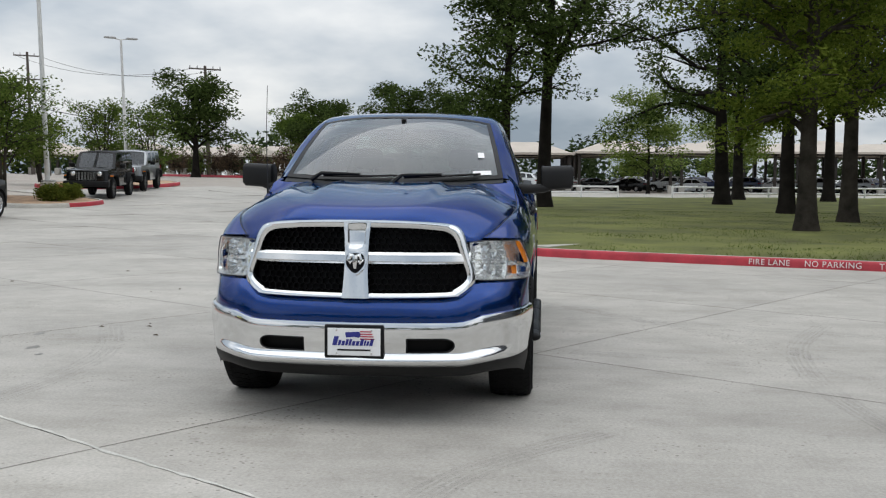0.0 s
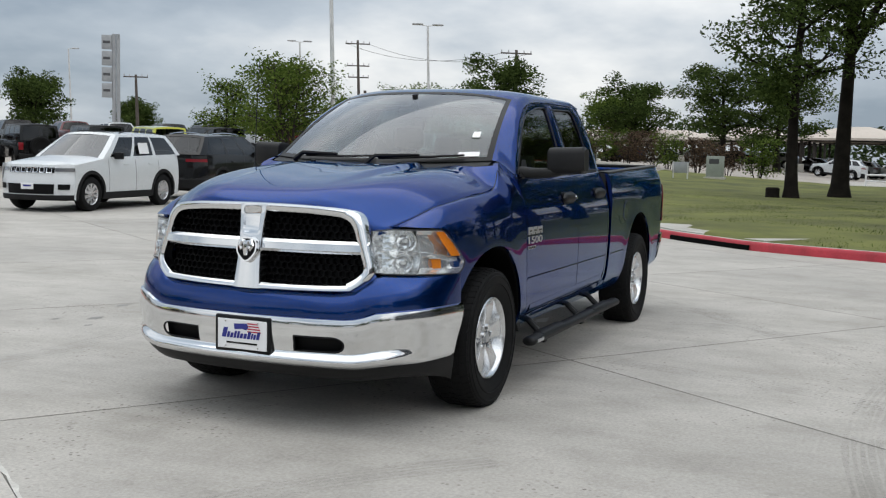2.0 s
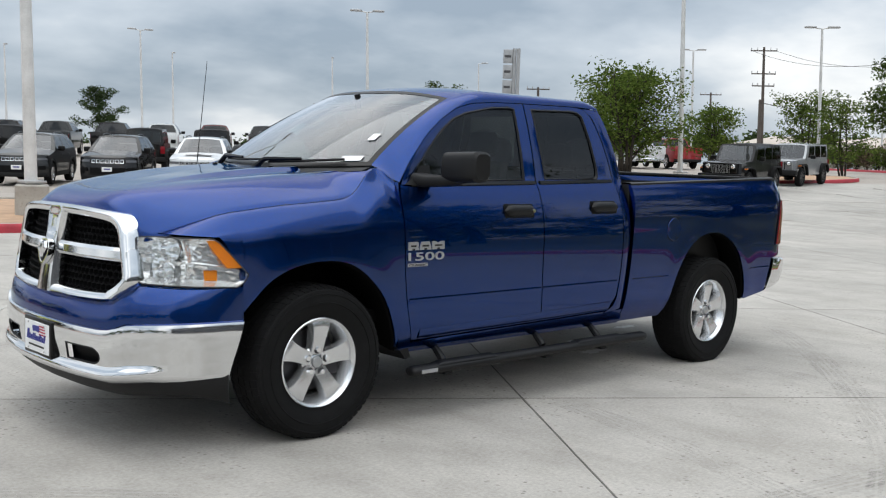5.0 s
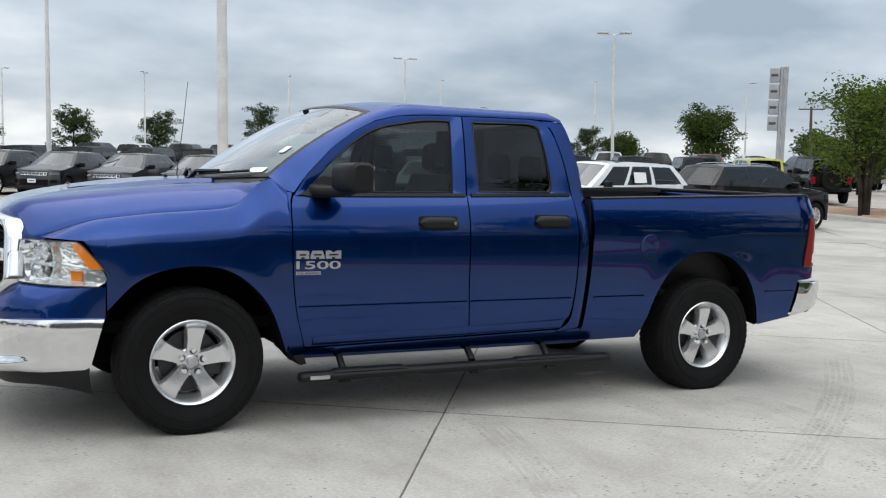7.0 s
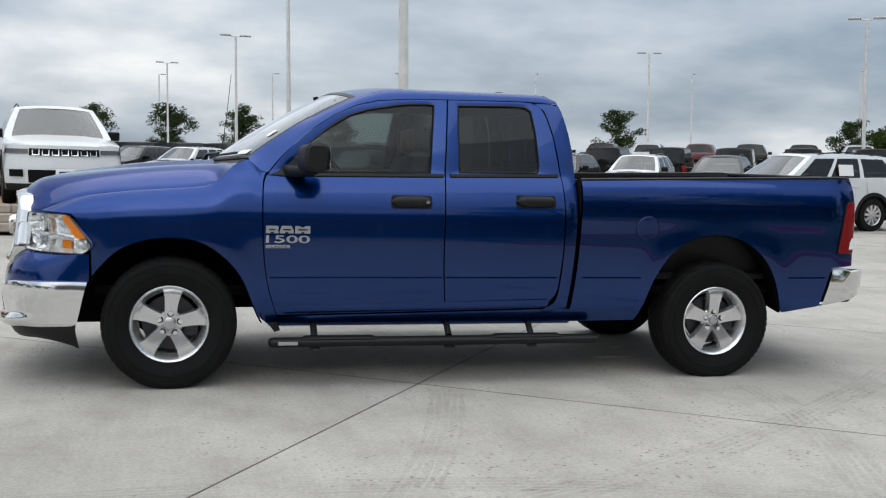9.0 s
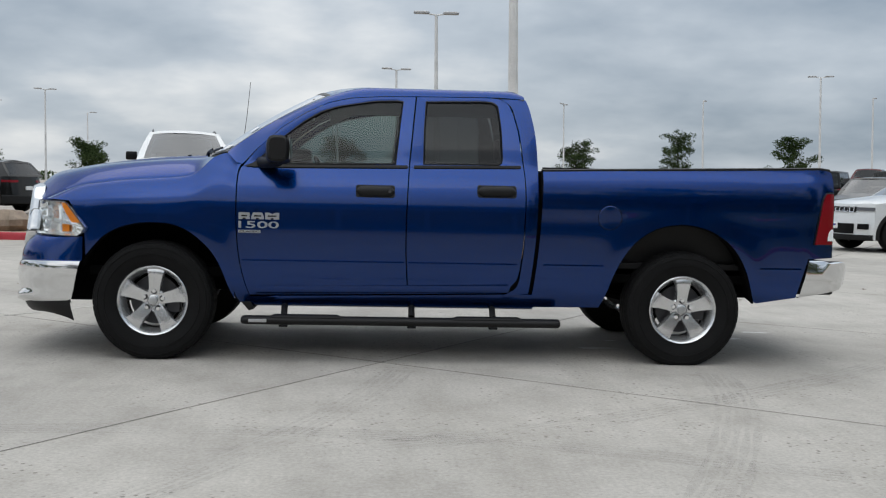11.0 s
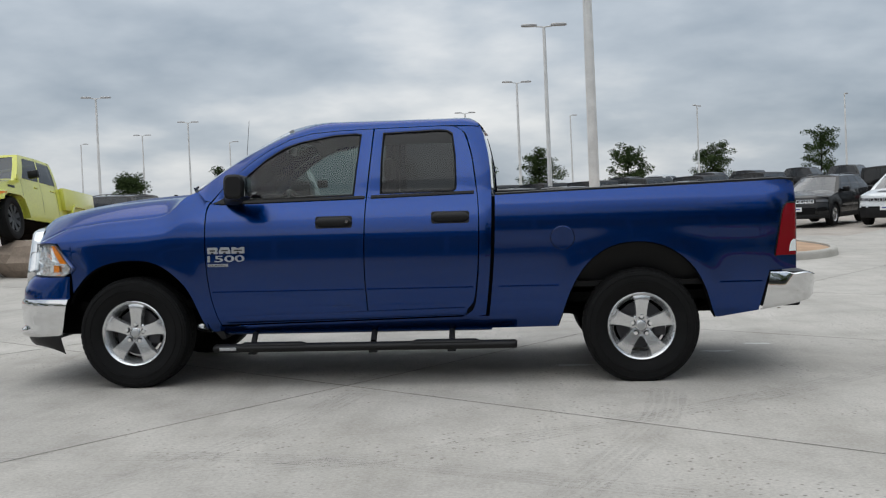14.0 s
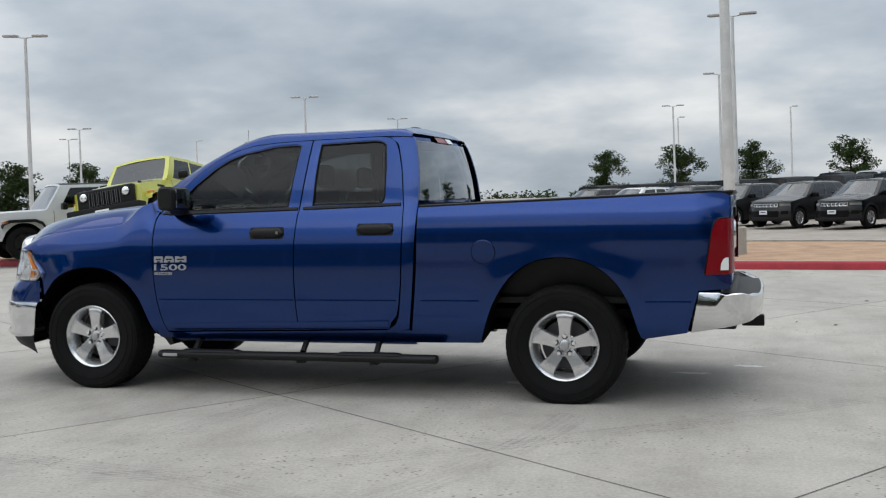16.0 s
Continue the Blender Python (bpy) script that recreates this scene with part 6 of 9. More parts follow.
def car_wheel(car, x, y, r, rim_mat, spokes, turn):
    w = new("wheel")
    w.parent = car
    w.matrix_basis = pose(x, y, r, 0, 0, 0 if y < 0 else 180) @ Matrix.Rotation(turn, 4, "Y")
    for name, me in zip(("tyre", "rim", "brake_disc"), car_wheel_meshes(r, rim_mat, spokes)):
        o = new(name, me)
        o.parent = w


def vehicle(name, label, category, paint_mat, s, group=""):
    """s: sizes in metres. Builds the car with its parts at the origin."""
    car = thing(name, label, category, group)
    W2, fo, wb, ro, r = s["W"] / 2, s["fo"], s["wb"], s["ro"], s["r"]
    z0, hf, hb, belt_f, belt_r = s["z0"], s["hood_f"], s["hood_b"], s["belt_f"], s["belt_r"]
    xc, xt, xb, xr, zr, tw = s["cowl"], s["top_f"], s["top_r"], s["base_r"], s["roof"], s["tw"]
    x_end, nose = wb + ro, s.get("nose", 0.25)
    pick = s.get("bed")
    jeep = s.get("jeep")
    clad = s.get("clad")
    rake = s.get("rake", 0.10)

    def hw(x, z):
        d = min(x + fo, x_end - x)
        taper = 1 - s.get("round", 0.12) * max(0.0, 1 - d / 0.6) ** 2
        mid = 0.62 * belt_f
        return W2 * taper * (1 - 0.10 * ((z - mid) / mid) ** 2) * (0.86 if jeep else 1.0)

    def top(x):
        if x < xc:
            return curve([(-fo, hf - 0.03), (-fo + 0.25, hf), (xc, hb)], x)
        if pick and x > xr:
            return pick
        return curve([(xc, belt_f), (xr, belt_r), (x_end, belt_r)], x)

    ar = r + s.get("gap", 0.075)

    def low(x):
        z = z0
        for cx in (0.0, wb):
            d = abs(x - cx)
            if d < ar:
                z = max(z, r + math.sqrt(ar * ar - d * d) * 0.98)
        return z

    xs = steps(sorted([-fo + nose, -ar, -ar * 0.97, -ar * 0.8, -ar * 0.5, 0, ar * 0.5, ar * 0.8, ar * 0.97, ar, xc, wb - ar, wb - ar * 0.97, wb - ar * 0.8, wb - ar * 0.5, wb, wb + ar * 0.5, wb + ar * 0.8, wb + ar * 0.97, wb + ar, x_end - nose]), 0.22)
    body = Geo()
    side = [[(x, -hw(x, z), z) for z in [lerp(low(x), top(x), k / 8) for k in range(9)]] for x in xs]
    for q in (sheet(side), sheet(side).mirrored()):
        body.add(q)
    # rear face
    us = span(-1, 1, 14)
    zt = top(x_end - nose)
    body.add(sheet([[(x_end - nose * abs(u) ** 2.5 - 0.10 * (z - 0.6) * (0 if jeep else 1) * max(0, 1 - abs(u) ** 4), u * hw(x_end - nose, z), z) for u in us] for z in span(z0 + 0.08, zt, 6)]))
    # front face
    body.add(sheet([[(-fo + nose * abs(u) ** 2.5 + rake * max(0.0, z - 0.6), u * hw(-fo + nose, z), z) for u in us] for z in span(z0 + 0.02, top(-fo + nose), 6)]))
    # deck behind the cabin, floor
    body.add(sheet([[(x, u * hw(x, z0 + 0.3) * 0.98, z0 + 0.12) for u in (-1, 1)] for x in (-fo + nose, x_end - nose)]))
    if not pick and xr < x_end - 0.1:
        body.add(sheet([[(x, u * hw(x, belt_r), belt_r) for u in us] for x in (xr - 0.1, x_end - nose * 0.5)]))
    part("body", body, paint_mat, car, sharp=40)
    hx = span(-fo + 0.02, xc + 0.05, 10)
    part("hood", sheet([[(max(x, -fo + nose * abs(u) ** 2.5 + rake * max(0.0, hf - 0.6)), u * hw(max(x, -fo + nose), top(x)) * 1.0, top(x) + s.get("crown", 0.05) * (1 - abs(u) ** 3) * (1 if x > -fo + 0.2 else 0.35)) for u in us] for x in hx]), paint_mat, car)
    if pick:
        part("bed_floor", box(xr + 0.05, x_end - 0.1, -W2 * 0.86, W2 * 0.86, pick - 0.5, pick - 0.46), M_BLACK, car, smooth=False)
        for yy in (-1, 1):
            part("bed_wall", box(xr, x_end - 0.06, yy * W2 * 0.90 - 0.05, yy * W2 * 0.90 + 0.05, pick - 0.5, pick + 0.012, 0.01), paint_mat, car)
        part("tailgate", box(x_end - 0.10, x_end - 0.04, -W2 * 0.88, W2 * 0.88, pick - 0.55, pick + 0.01, 0.012), paint_mat, car)
    # cabin: pillars and roof in paint, panes in glass
    bw, twd = lambda x: hw(x, top(x) if x < xr else belt_r) * 0.985, W2 * tw

    def G(t, v, side_):
        """A point on the cabin's flank: t 0..1 from front to rear, v 0..1 from belt to roof."""
        xb_ = lerp(xc, xr, t)
        xt_ = lerp(xt, xb, t)
        x = lerp(xb_, xt_, v)
        zb_ = lerp(belt_f, belt_r, t)
        ztop = zr - 0.03 - 0.02 * abs(2 * t - 1)
        return (x, side_ * (lerp(bw(xb_), twd, v) + 0.02 * math.sin(math.pi * v)), lerp(zb_, ztop, v))

    posts = s["posts"]
    cab = Geo()
    glass = []
    for sd in (-1, 1):
        for a, b in zip(posts, posts[1:]):
            pa, pb = a + 0.018, b - 0.018
            glass.append(sheet([[G(lerp(pa, pb, i / 4), v, sd) for i in range(5)] for v in span(0.06, 0.90, 4)]))
        edges = [(0.0, posts[0] + 0.018)] + [(p - 0.018, p + 0.018) for p in posts[1:-1]] + [(posts[-1] - 0.018, 1.0)]
        for a, b in edges:
            cab.add(sheet([[tuple(Vector(G(lerp(a, b, i / 2), v, sd)) + Vector((0, sd * 0.004, 0))) for i in range(3)] for v in span(0, 1, 5)]))
        cab.add(sheet([[G(t, v, sd) for t in span(0, 1, 10)] for v in (0.88, 1.0)]))
        cab.add(sheet([[G(t, v, sd) for t in span(0, 1, 10)] for v in (0.0, 0.07)]))
    # front and rear frames with panes
    roof_rows_ = []
    for t in span(0, 1, 12):
        a, b = Vector(G(t, 1, -1)), Vector(G(t, 1, 1))
        roof_rows_.append([tuple(a.lerp(b, q) + Vector((0, 0, 0.05 * (1 - abs(2 * q - 1) ** 2.5)))) for q in span(0, 1, 10)])
    part("roof", sheet(roof_rows_), s.get("roof_mat", paint_mat), car)

    def E(t, q, v, bow):
        a, b = Vector(G(t, v, -1)), Vector(G(t, v, 1))
        p = a.lerp(b, q)
        p.x += (-1 if t < 0.5 else 1) * bow * (1 - (2 * q - 1) ** 2)
        p.z += 0.05 * (1 - abs(2 * q - 1) ** 2.5) * v
        return tuple(p)

    wsg = part("windshield", sheet([[E(0, q, v, s.get("bow", 0.12) - 0.018) for q in span(0.05, 0.95, 8)] for v in span(0.02, 0.93, 5)]), M_CAR_WINDSHIELD, car)
    wsg.visible_shadow = False
    rg = part("rear_window", sheet([[E(1, q, v, 0.025) for q in span(0.08, 0.92, 8)] for v in span(0.12, 0.90, 4)]), M_CAR_GLASS, car)
    rg.visible_shadow = False
    for t, lo_, hi_, bow_ in ((0, 0.02, 0.93, s.get("bow", 0.12)), (1, 0.12, 0.90, 0.04)):
        for q0, q1 in ((0.0, 0.07), (0.93, 1.0)):
            cab.add(sheet([[E(t, q, v, bow_ * 0.98) for q in (q0, q1)] for v in span(0, 1, 4)]))
        cab.add(sheet([[E(t, q, v, bow_ * 0.98) for q in span(0, 1, 8)] for v in (hi_ - 0.02, 1.0)]))
        if t:
            cab.add(sheet([[E(t, q, v, bow_ * 0.98) for q in span(0, 1, 8)] for v in (0.0, lo_ + 0.02)]))
    part("cabin_frame", cab, s.get("cab_mat", paint_mat), car, fix=False)
    for g in glass:
        p = part("side_window", g, M_CAR_GLASS, car)
        p.visible_shadow = False
    far = s.get("far")
    part("interior", box(xc + 0.1, xr - 0.12, -W2 * 0.80, W2 * 0.80, z0 + 0.15, belt_f - 0.03, 0.05), M_DASH, car)
    for sx in () if far else (0.42, 0.72):
        for sy in (-0.36, 0.36):
            part("seat", box(lerp(xc, xr, sx), lerp(xc, xr, sx) + 0.14, sy - 0.22, sy + 0.22, belt_f - 0.3, belt_f + 0.22, 0.05), M_SEAT, car)
    # lower trim
    if clad is not False:
        sills = sheet([[(x, -(hw(x, z) + o), z) for z, o in ((z0 - 0.02, -0.05), (z0, 0.006), (z0 + 0.13, 0.010), (z0 + 0.15, 0.0))] for x in span(ar * 0.98, wb - ar * 0.98, 6)])
        arcs = [sheet([[(cx + rad * math.cos(a), -(hw(cx + rad * math.cos(a), r + rad * math.sin(a)) + o), r + rad * math.sin(a)) for rad, o in ((ar - 0.012, -0.06), (ar - 0.01, 0.012), (ar + 0.06, 0.014), (ar + 0.07, 0.0))] for a in span(-0.25, math.pi + 0.25, 18)]) for cx in (0.0, wb)]
        for nm, g in (("sill_trim", sills), ("wheel_arch_trim", arcs[0]), ("wheel_arch_trim", arcs[1])):
            part(nm, g, clad or M_CLAD, car, "dark plastic cladding")
            part(nm, g.mirrored(), clad or M_CLAD, car, "dark plastic cladding")
    part("underbody", box(-fo + 0.3, x_end - 0.3, -W2 * 0.75, W2 * 0.75, z0 - 0.02, z0 + 0.12), M_DARK, car, smooth=False)
    for cx in (0.0, wb):
        part("wheel_well", box(cx - ar, cx + ar, -W2 * 0.72, W2 * 0.72, r, r + ar + 0.02), M_DARK, car, smooth=False)
    yw = W2 * (0.92 if jeep else 0.99) - 0.115
    for i, (x, y) in enumerate(((0, -yw), (wb, -yw), (0, yw), (wb, yw))):
        car_wheel(car, x, y, r, s.get("rim", M_RIM_BRIGHT), s.get("spokes", 7), 0.4 * i)
    F = lambda u, z, o=0.0: (-fo + nose * abs(u) ** 2.5 + rake * max(0.0, z - 0.6) - o, u * hw(-fo + nose, z), z)
    R = lambda u, z, o=0.0: (x_end - nose * abs(u) ** 2.5 - 0.10 * (z - 0.6) * (0 if jeep else 1) * max(0, 1 - abs(u) ** 4) + o, u * hw(x_end - nose, z), z)
    fl = s.get("face", "suv")
    zl = hf - 0.10
    if fl == "suv":
        part("grille", sheet([[F(u, z, 0.012) for u in span(-0.60, 0.60, 14)] for z in (zl - 0.065, zl + 0.055)]), M_GRILLE, car)
        for k in () if far else range(7):
            u = -0.49 + 0.98 * k / 6
            part("grille_slot", loft([[F(u + 0.062 * a, zl + 0.056 * b - 0.004, o) for a, b in ((-1, -1), (1, -1), (1, 1), (-1, 1))] for o in (0.010, 0.028)] + [[F(u + 0.046 * a, zl + 0.042 * b - 0.004, 0.022) for a, b in ((-1, -1), (1, -1), (1, 1), (-1, 1))]]), s.get("slot", M_CHROME), car)
            part("slot_core", sheet([[F(u + 0.040 * a, zl + 0.036 * b - 0.004, 0.027) for a in (-1, 1)] for b in (-1, 1)]), M_GRILLE, car)
        for sd in (-1, 1):
            part("headlight", sheet([[F(sd * u, z, 0.030) for u in span(0.62, 0.99, 6)] for z in (zl - 0.03, zl + 0.045)]), M_LAMP_WHITE if s.get("bright_lamp") else M_CAR_GLASS_DARK, car)
            None if far else part("fog_lamp", sheet([[F(sd * u, z, 0.024) for u in span(0.70, 0.92, 4)] for z in (0.50, 0.62)]), M_GRILLE, car)
        part("lower_grille", sheet([[F(u, z, 0.012) for u in span(-0.62, 0.62, 12)] for z in (0.40, 0.62)]), M_GRILLE, car)
        part("lower_bumper", sheet([[F(u, z, o) for u in span(-1, 1, 14)] for z, o in ((z0 - 0.01, 0.0), (z0 + 0.02, 0.02), (s.get("low", 0.38) - 0.03, 0.025), (s.get("low", 0.38), 0.016))]), M_CLAD, car)
    elif fl == "sedan":
        part("grille", sheet([[F(u, z, 0.012) for u in span(-0.5, 0.5, 10)] for z in (0.40, hf - 0.14)]), M_GRILLE, car)
        for sd in (-1, 1):
            part("headlight", sheet([[F(sd * u, z, 0.012) for u in span(0.58, 0.99, 5)] for z in (hf - 0.13, hf - 0.04)]), M_LAMP_WHITE, car)
    elif fl == "truck":
        part("grille", sheet([[F(u, z, 0.014) for u in span(-0.62, 0.62, 12)] for z in (hf - 0.40, hf - 0.05)]), M_GRILLE, car)
        part("grille_bar", sheet([[F(u, z, o) for u in span(-0.66, 0.66, 12)] for z, o in ((hf - 0.26, 0.016), (hf - 0.25, 0.03), (hf - 0.20, 0.03), (hf - 0.19, 0.016))]), s.get("bar", M_CHROME), car)
        part("front_bumper", sheet([[F(u, z, o) for u in span(-1, 1, 14)] for z, o in ((0.42, 0.02), (0.44, 0.06), (0.62, 0.06), (0.65, 0.0))]), s.get("bar", M_CHROME), car)
        for sd in (-1, 1):
            part("headlight", sheet([[F(sd * u, z, 0.014) for u in span(0.66, 0.99, 5)] for z in (hf - 0.30, hf - 0.08)]), M_LAMP_WHITE, car)
    elif fl == "jeep":
        gx = -fo - 0.03
        part("grille", box(gx - 0.05, gx + 0.10, -0.66, 0.66, 0.70, hf - 0.01, 0.035, 3), s.get("face_mat", paint_mat), car, "upright slotted grille panel")
        for k in range(7):
            y = -0.33 + 0.66 * k / 6
            part("grille_slot", box(gx - 0.058, gx - 0.04, y - 0.030, y + 0.030, 0.76, hf - 0.09, 0.006), M_GRILLE, car)
            part("slot_rim", tube([(gx - 0.056, y - 0.033, 0.755), (gx - 0.056, y - 0.033, hf - 0.085), (gx - 0.056, y + 0.033, hf - 0.085), (gx - 0.056, y + 0.033, 0.755), (gx - 0.056, y - 0.033, 0.755)], 0.007, 5, False), M_LAMP_HEAD_ if s.get("face_mat") else M_BADGE, car)
        for sd in (-1, 1):
            lamp = part("headlight", lathe([(0.001, -0.030), (0.06, -0.028), (0.085, -0.015), (0.10, 0.0), (0.105, 0.02)], 20).moved(Matrix.Translation((gx - 0.05, sd * 0.50, hf - 0.15)) @ Matrix.Rotation(radians(-90), 4, "Z")), M_LAMP_CHROME, car, "round headlight")
            part("lamp_ring", lathe([(0.092, -0.012), (0.105, -0.024), (0.118, -0.012), (0.118, 0.02)], 20).moved(Matrix.Translation((gx - 0.05, sd * 0.50, hf - 0.15)) @ Matrix.Rotation(radians(-90), 4, "Z")), M_TRIM, lamp)
            # flat fenders
            fen = loft([[(x, sd * y, z) for y, z in ((0.60, zz), (W2, zz - 0.01), (W2, zz - 0.075), (W2 - 0.05, zz - 0.08), (0.60, zz - 0.05))] for x, zz in ((-0.52, 0.86), (-0.48, 0.93), (-0.32, 0.995), (0.25, 1.0), (0.42, 0.93), (0.56, 0.70), (0.60, 0.55))], True, True)
            part("front_fender", fen, s.get("flare", M_CLAD), car, "flat trail fender")
            fen = loft([[(wb + x, sd * y, z) for y, z in ((0.70, zz), (W2, zz - 0.01), (W2, zz - 0.07), (W2 - 0.05, zz - 0.08), (0.70, zz - 0.05))] for x, zz in ((-0.54, 0.62), (-0.46, 0.85), (-0.30, 0.98), (0.28, 0.98), (0.44, 0.86), (0.54, 0.65))], True, True)
            part("rear_fender", fen, s.get("flare", M_CLAD), car)
            part("turn_signal", box(-0.50, -0.40, sd * (W2 - 0.10), sd * W2, 0.90, 0.935, 0.006), M_AMBER, car)
        part("front_bumper", box(-fo - 0.22, -fo + 0.10, -W2 * 0.92, W2 * 0.92, 0.50, 0.72, 0.04), s.get("bumper", M_CLAD), car, "black steel bumper")
        if not pick:
            part("spare_tyre", spare_geo(s["r"]).moved(Matrix.Translation((x_end + 0.12, 0, 0.98)) @ Matrix.Rotation(radians(90), 4, "Z")), M_RUBBER, car, "spare tyre on the tailgate")
        part("rear_bumper", box(x_end - 0.02, x_end + 0.16, -W2 * 0.88, W2 * 0.88, 0.52, 0.70, 0.03), M_CLAD, car)
    if fl != "jeep":
        part("rear_bumper", sheet([[R(u, z, o) for u in span(-1, 1, 14)] for z, o in ((z0 + 0.04, 0.01), (z0 + 0.08, 0.05), (0.58, 0.05), (0.62, 0.01))]), s.get("bar", M_CLAD) if fl == "truck" else M_CLAD, car)
    ztl = s.get("tail_z", belt_r - 0.16)
    for sd in (-1, 1):
        if fl == "truck" or fl == "jeep":
            xx = x_end - nose * 0.6 if fl == "truck" else x_end
            yy = hw(x_end - nose, ztl) * 0.93
            part("taillight", box(xx - 0.04, xx + 0.05, sd * yy - 0.09, sd * yy + 0.09, ztl - 0.16, ztl + 0.14, 0.012), M_RED_LENS, car)
        else:
            part("taillight", sheet([[R(sd * u, z, 0.014) for u in span(0.45, 1.0, 6)] for z in (ztl - 0.04, ztl + 0.04)]), M_RED_LENS, car)
        mx = xc + (0.30 if jeep else 0.42)
        m_ = part("door_mirror", box(mx, mx + 0.13, sd * (W2 * 0.94) if sd > 0 else -W2 * 0.94 - 0.22, sd * (W2 * 0.94) + 0.22 if sd > 0 else -W2 * 0.94, belt_f + 0.0, belt_f + 0.17, 0.03), s.get("mirror", M_TRIM), car)
        for dx in () if far else s["handles"]:
            part("door_handle", box(dx, dx + 0.18, sd * hw(dx, belt_f - 0.12) - 0.018, sd * hw(dx, belt_f - 0.12) + 0.018, belt_f - 0.135, belt_f - 0.105, 0.006), s.get("handle", paint_mat), car)
    # seams round the doors: thin dark lines let into the flank
    for xd in () if far else s["seams"]:
        g = sheet([[(xd + o, -(hw(xd, z) + 0.0015), z) for o in (-0.006, 0.006)] for z in span(z0 + 0.16, belt_f - 0.01, 5)])
        part("door_seam", g, M_TRIM, car, fix=False)
        part("door_seam", g.mirrored(), M_TRIM, car, fix=False)
    if s.get("plate"):
        gx = -fo - (0.23 if jeep else 0.02)
        part("plate", box(gx - 0.012, gx, -0.16, 0.16, 0.50, 0.64, 0.004), M_WHITE_PLASTIC, car, "white paper plate")
        part("plate_print", box(gx - 0.014, gx - 0.011, -0.10, 0.10, 0.56, 0.60), M_PRINT_BLUE, car, smooth=False)
    if s.get("rails"):
        for sd in (-1, 1):
            part("roof_rail", tube([tuple(Vector(G(t, 1, sd)) + Vector((0, -sd * 0.06, 0.03 + 0.045 * math.sin(math.pi * min(1, max(0, (t - 0.1) / 0.75))) ** 0.4))) for t in span(0.1, 0.85, 8)], 0.016, 6), s.get("rail_mat", M_TRIM), car)
    if s.get("rear_plate"):
        part("rear_plate", box(x_end - 0.005, x_end + 0.03, -0.16, 0.16, 0.80, 0.93, 0.004), M_WHITE_PLASTIC, car, "white paper plate")
    return car


def spare_geo(r):
    rr = r * 0.6
    return lathe([(0.001, -0.06), (rr, -0.08), (rr * 1.05, -0.11), (r * 0.9, -0.125), (r, -0.09), (r, 0.09), (r * 0.9, 0.12), (rr, 0.10)], 32)


M_CAR_GLASS_DARK = principled("dark_lamp_lens", (0.05, 0.05, 0.055), 0.05, 0.0, Coat_Weight=1.0)

SUV = dict(rake=0.34, nose=0.36, crown=0.075, W=1.86, fo=0.88, wb=2.72, ro=1.05, r=0.36, z0=0.27, hood_f=0.93, hood_b=1.10, belt_f=1.09, belt_r=1.19, cowl=0.42, top_f=1.22, top_r=3.05, base_r=3.62, roof=1.66, tw=0.68, posts=(0.06, 0.40, 0.70, 0.93),
           handles=(1.15, 2.15), seams=(0.62, 1.62, 2.55), plate=True, rails=True, bow=0.16, spokes=6)
BIG_SUV = dict(SUV, rake=0.22, W=1.98, fo=0.93, wb=3.09, ro=1.18, r=0.39, hood_f=1.03, hood_b=1.18, belt_f=1.17, belt_r=1.26, cowl=0.48, top_f=1.35, top_r=3.75, base_r=4.16, roof=1.80, tw=0.70, posts=(0.05, 0.33, 0.62, 0.94), handles=(1.25, 2.30), seams=(0.66, 1.75, 2.75), spokes=10, rear_plate=True)
JEEP = dict(W=1.88, fo=0.72, wb=3.0, ro=0.72, r=0.41, z0=0.48, hood_f=1.15, hood_b=1.20, belt_f=1.20, belt_r=1.22, cowl=0.55, top_f=0.93, top_r=3.62, base_r=3.70, roof=1.86, tw=0.74, posts=(0.08, 0.37, 0.66, 0.97), handles=(1.35, 2.3), seams=(0.72, 1.68, 2.55),
            jeep=True, face="jeep", nose=0.06, round=0.02, gap=0.10, bow=0.02, crown=0.03, clad=False, spokes=8, rim=M_RIM_BLACK, roof_mat=M_CLAD, tail_z=1.0)
GLADIATOR = dict(JEEP, wb=3.49, ro=1.12, top_r=2.55, base_r=2.70, posts=(0.10, 0.52, 0.95), handles=(1.35, 2.2), seams=(0.72, 1.68, 2.5), bed=1.22, plate=True)
PICKUP = dict(W=2.02, fo=1.0, wb=3.57, ro=1.25, r=0.41, z0=0.42, hood_f=1.20, hood_b=1.38, belt_f=1.34, belt_r=1.36, cowl=0.32, top_f=1.10, top_r=2.75, base_r=2.92, roof=1.95, tw=0.66, posts=(0.06, 0.50, 0.95), handles=(1.35, 2.3), seams=(0.52, 1.72, 2.75),
              bed=1.38, face="truck", clad=False, spokes=6, tail_z=1.12, nose=0.22, gap=0.12)
SEDAN = dict(W=1.80, fo=0.85, wb=2.70, ro=1.05, r=0.33, z0=0.22, hood_f=0.78, hood_b=0.95, belt_f=0.95, belt_r=1.0, cowl=0.45, top_f=1.35, top_r=2.45, base_r=3.25, roof=1.44, tw=0.64, posts=(0.10, 0.50, 0.88), handles=(1.2, 2.1), seams=(0.6, 1.65, 2.5), face="sedan", clad=False, bow=0.18, spokes=9)


def heading(dx, dy):
    """The yaw that turns a car's front to the plan direction."""
    return math.degrees(math.atan2(-dy, -dx))


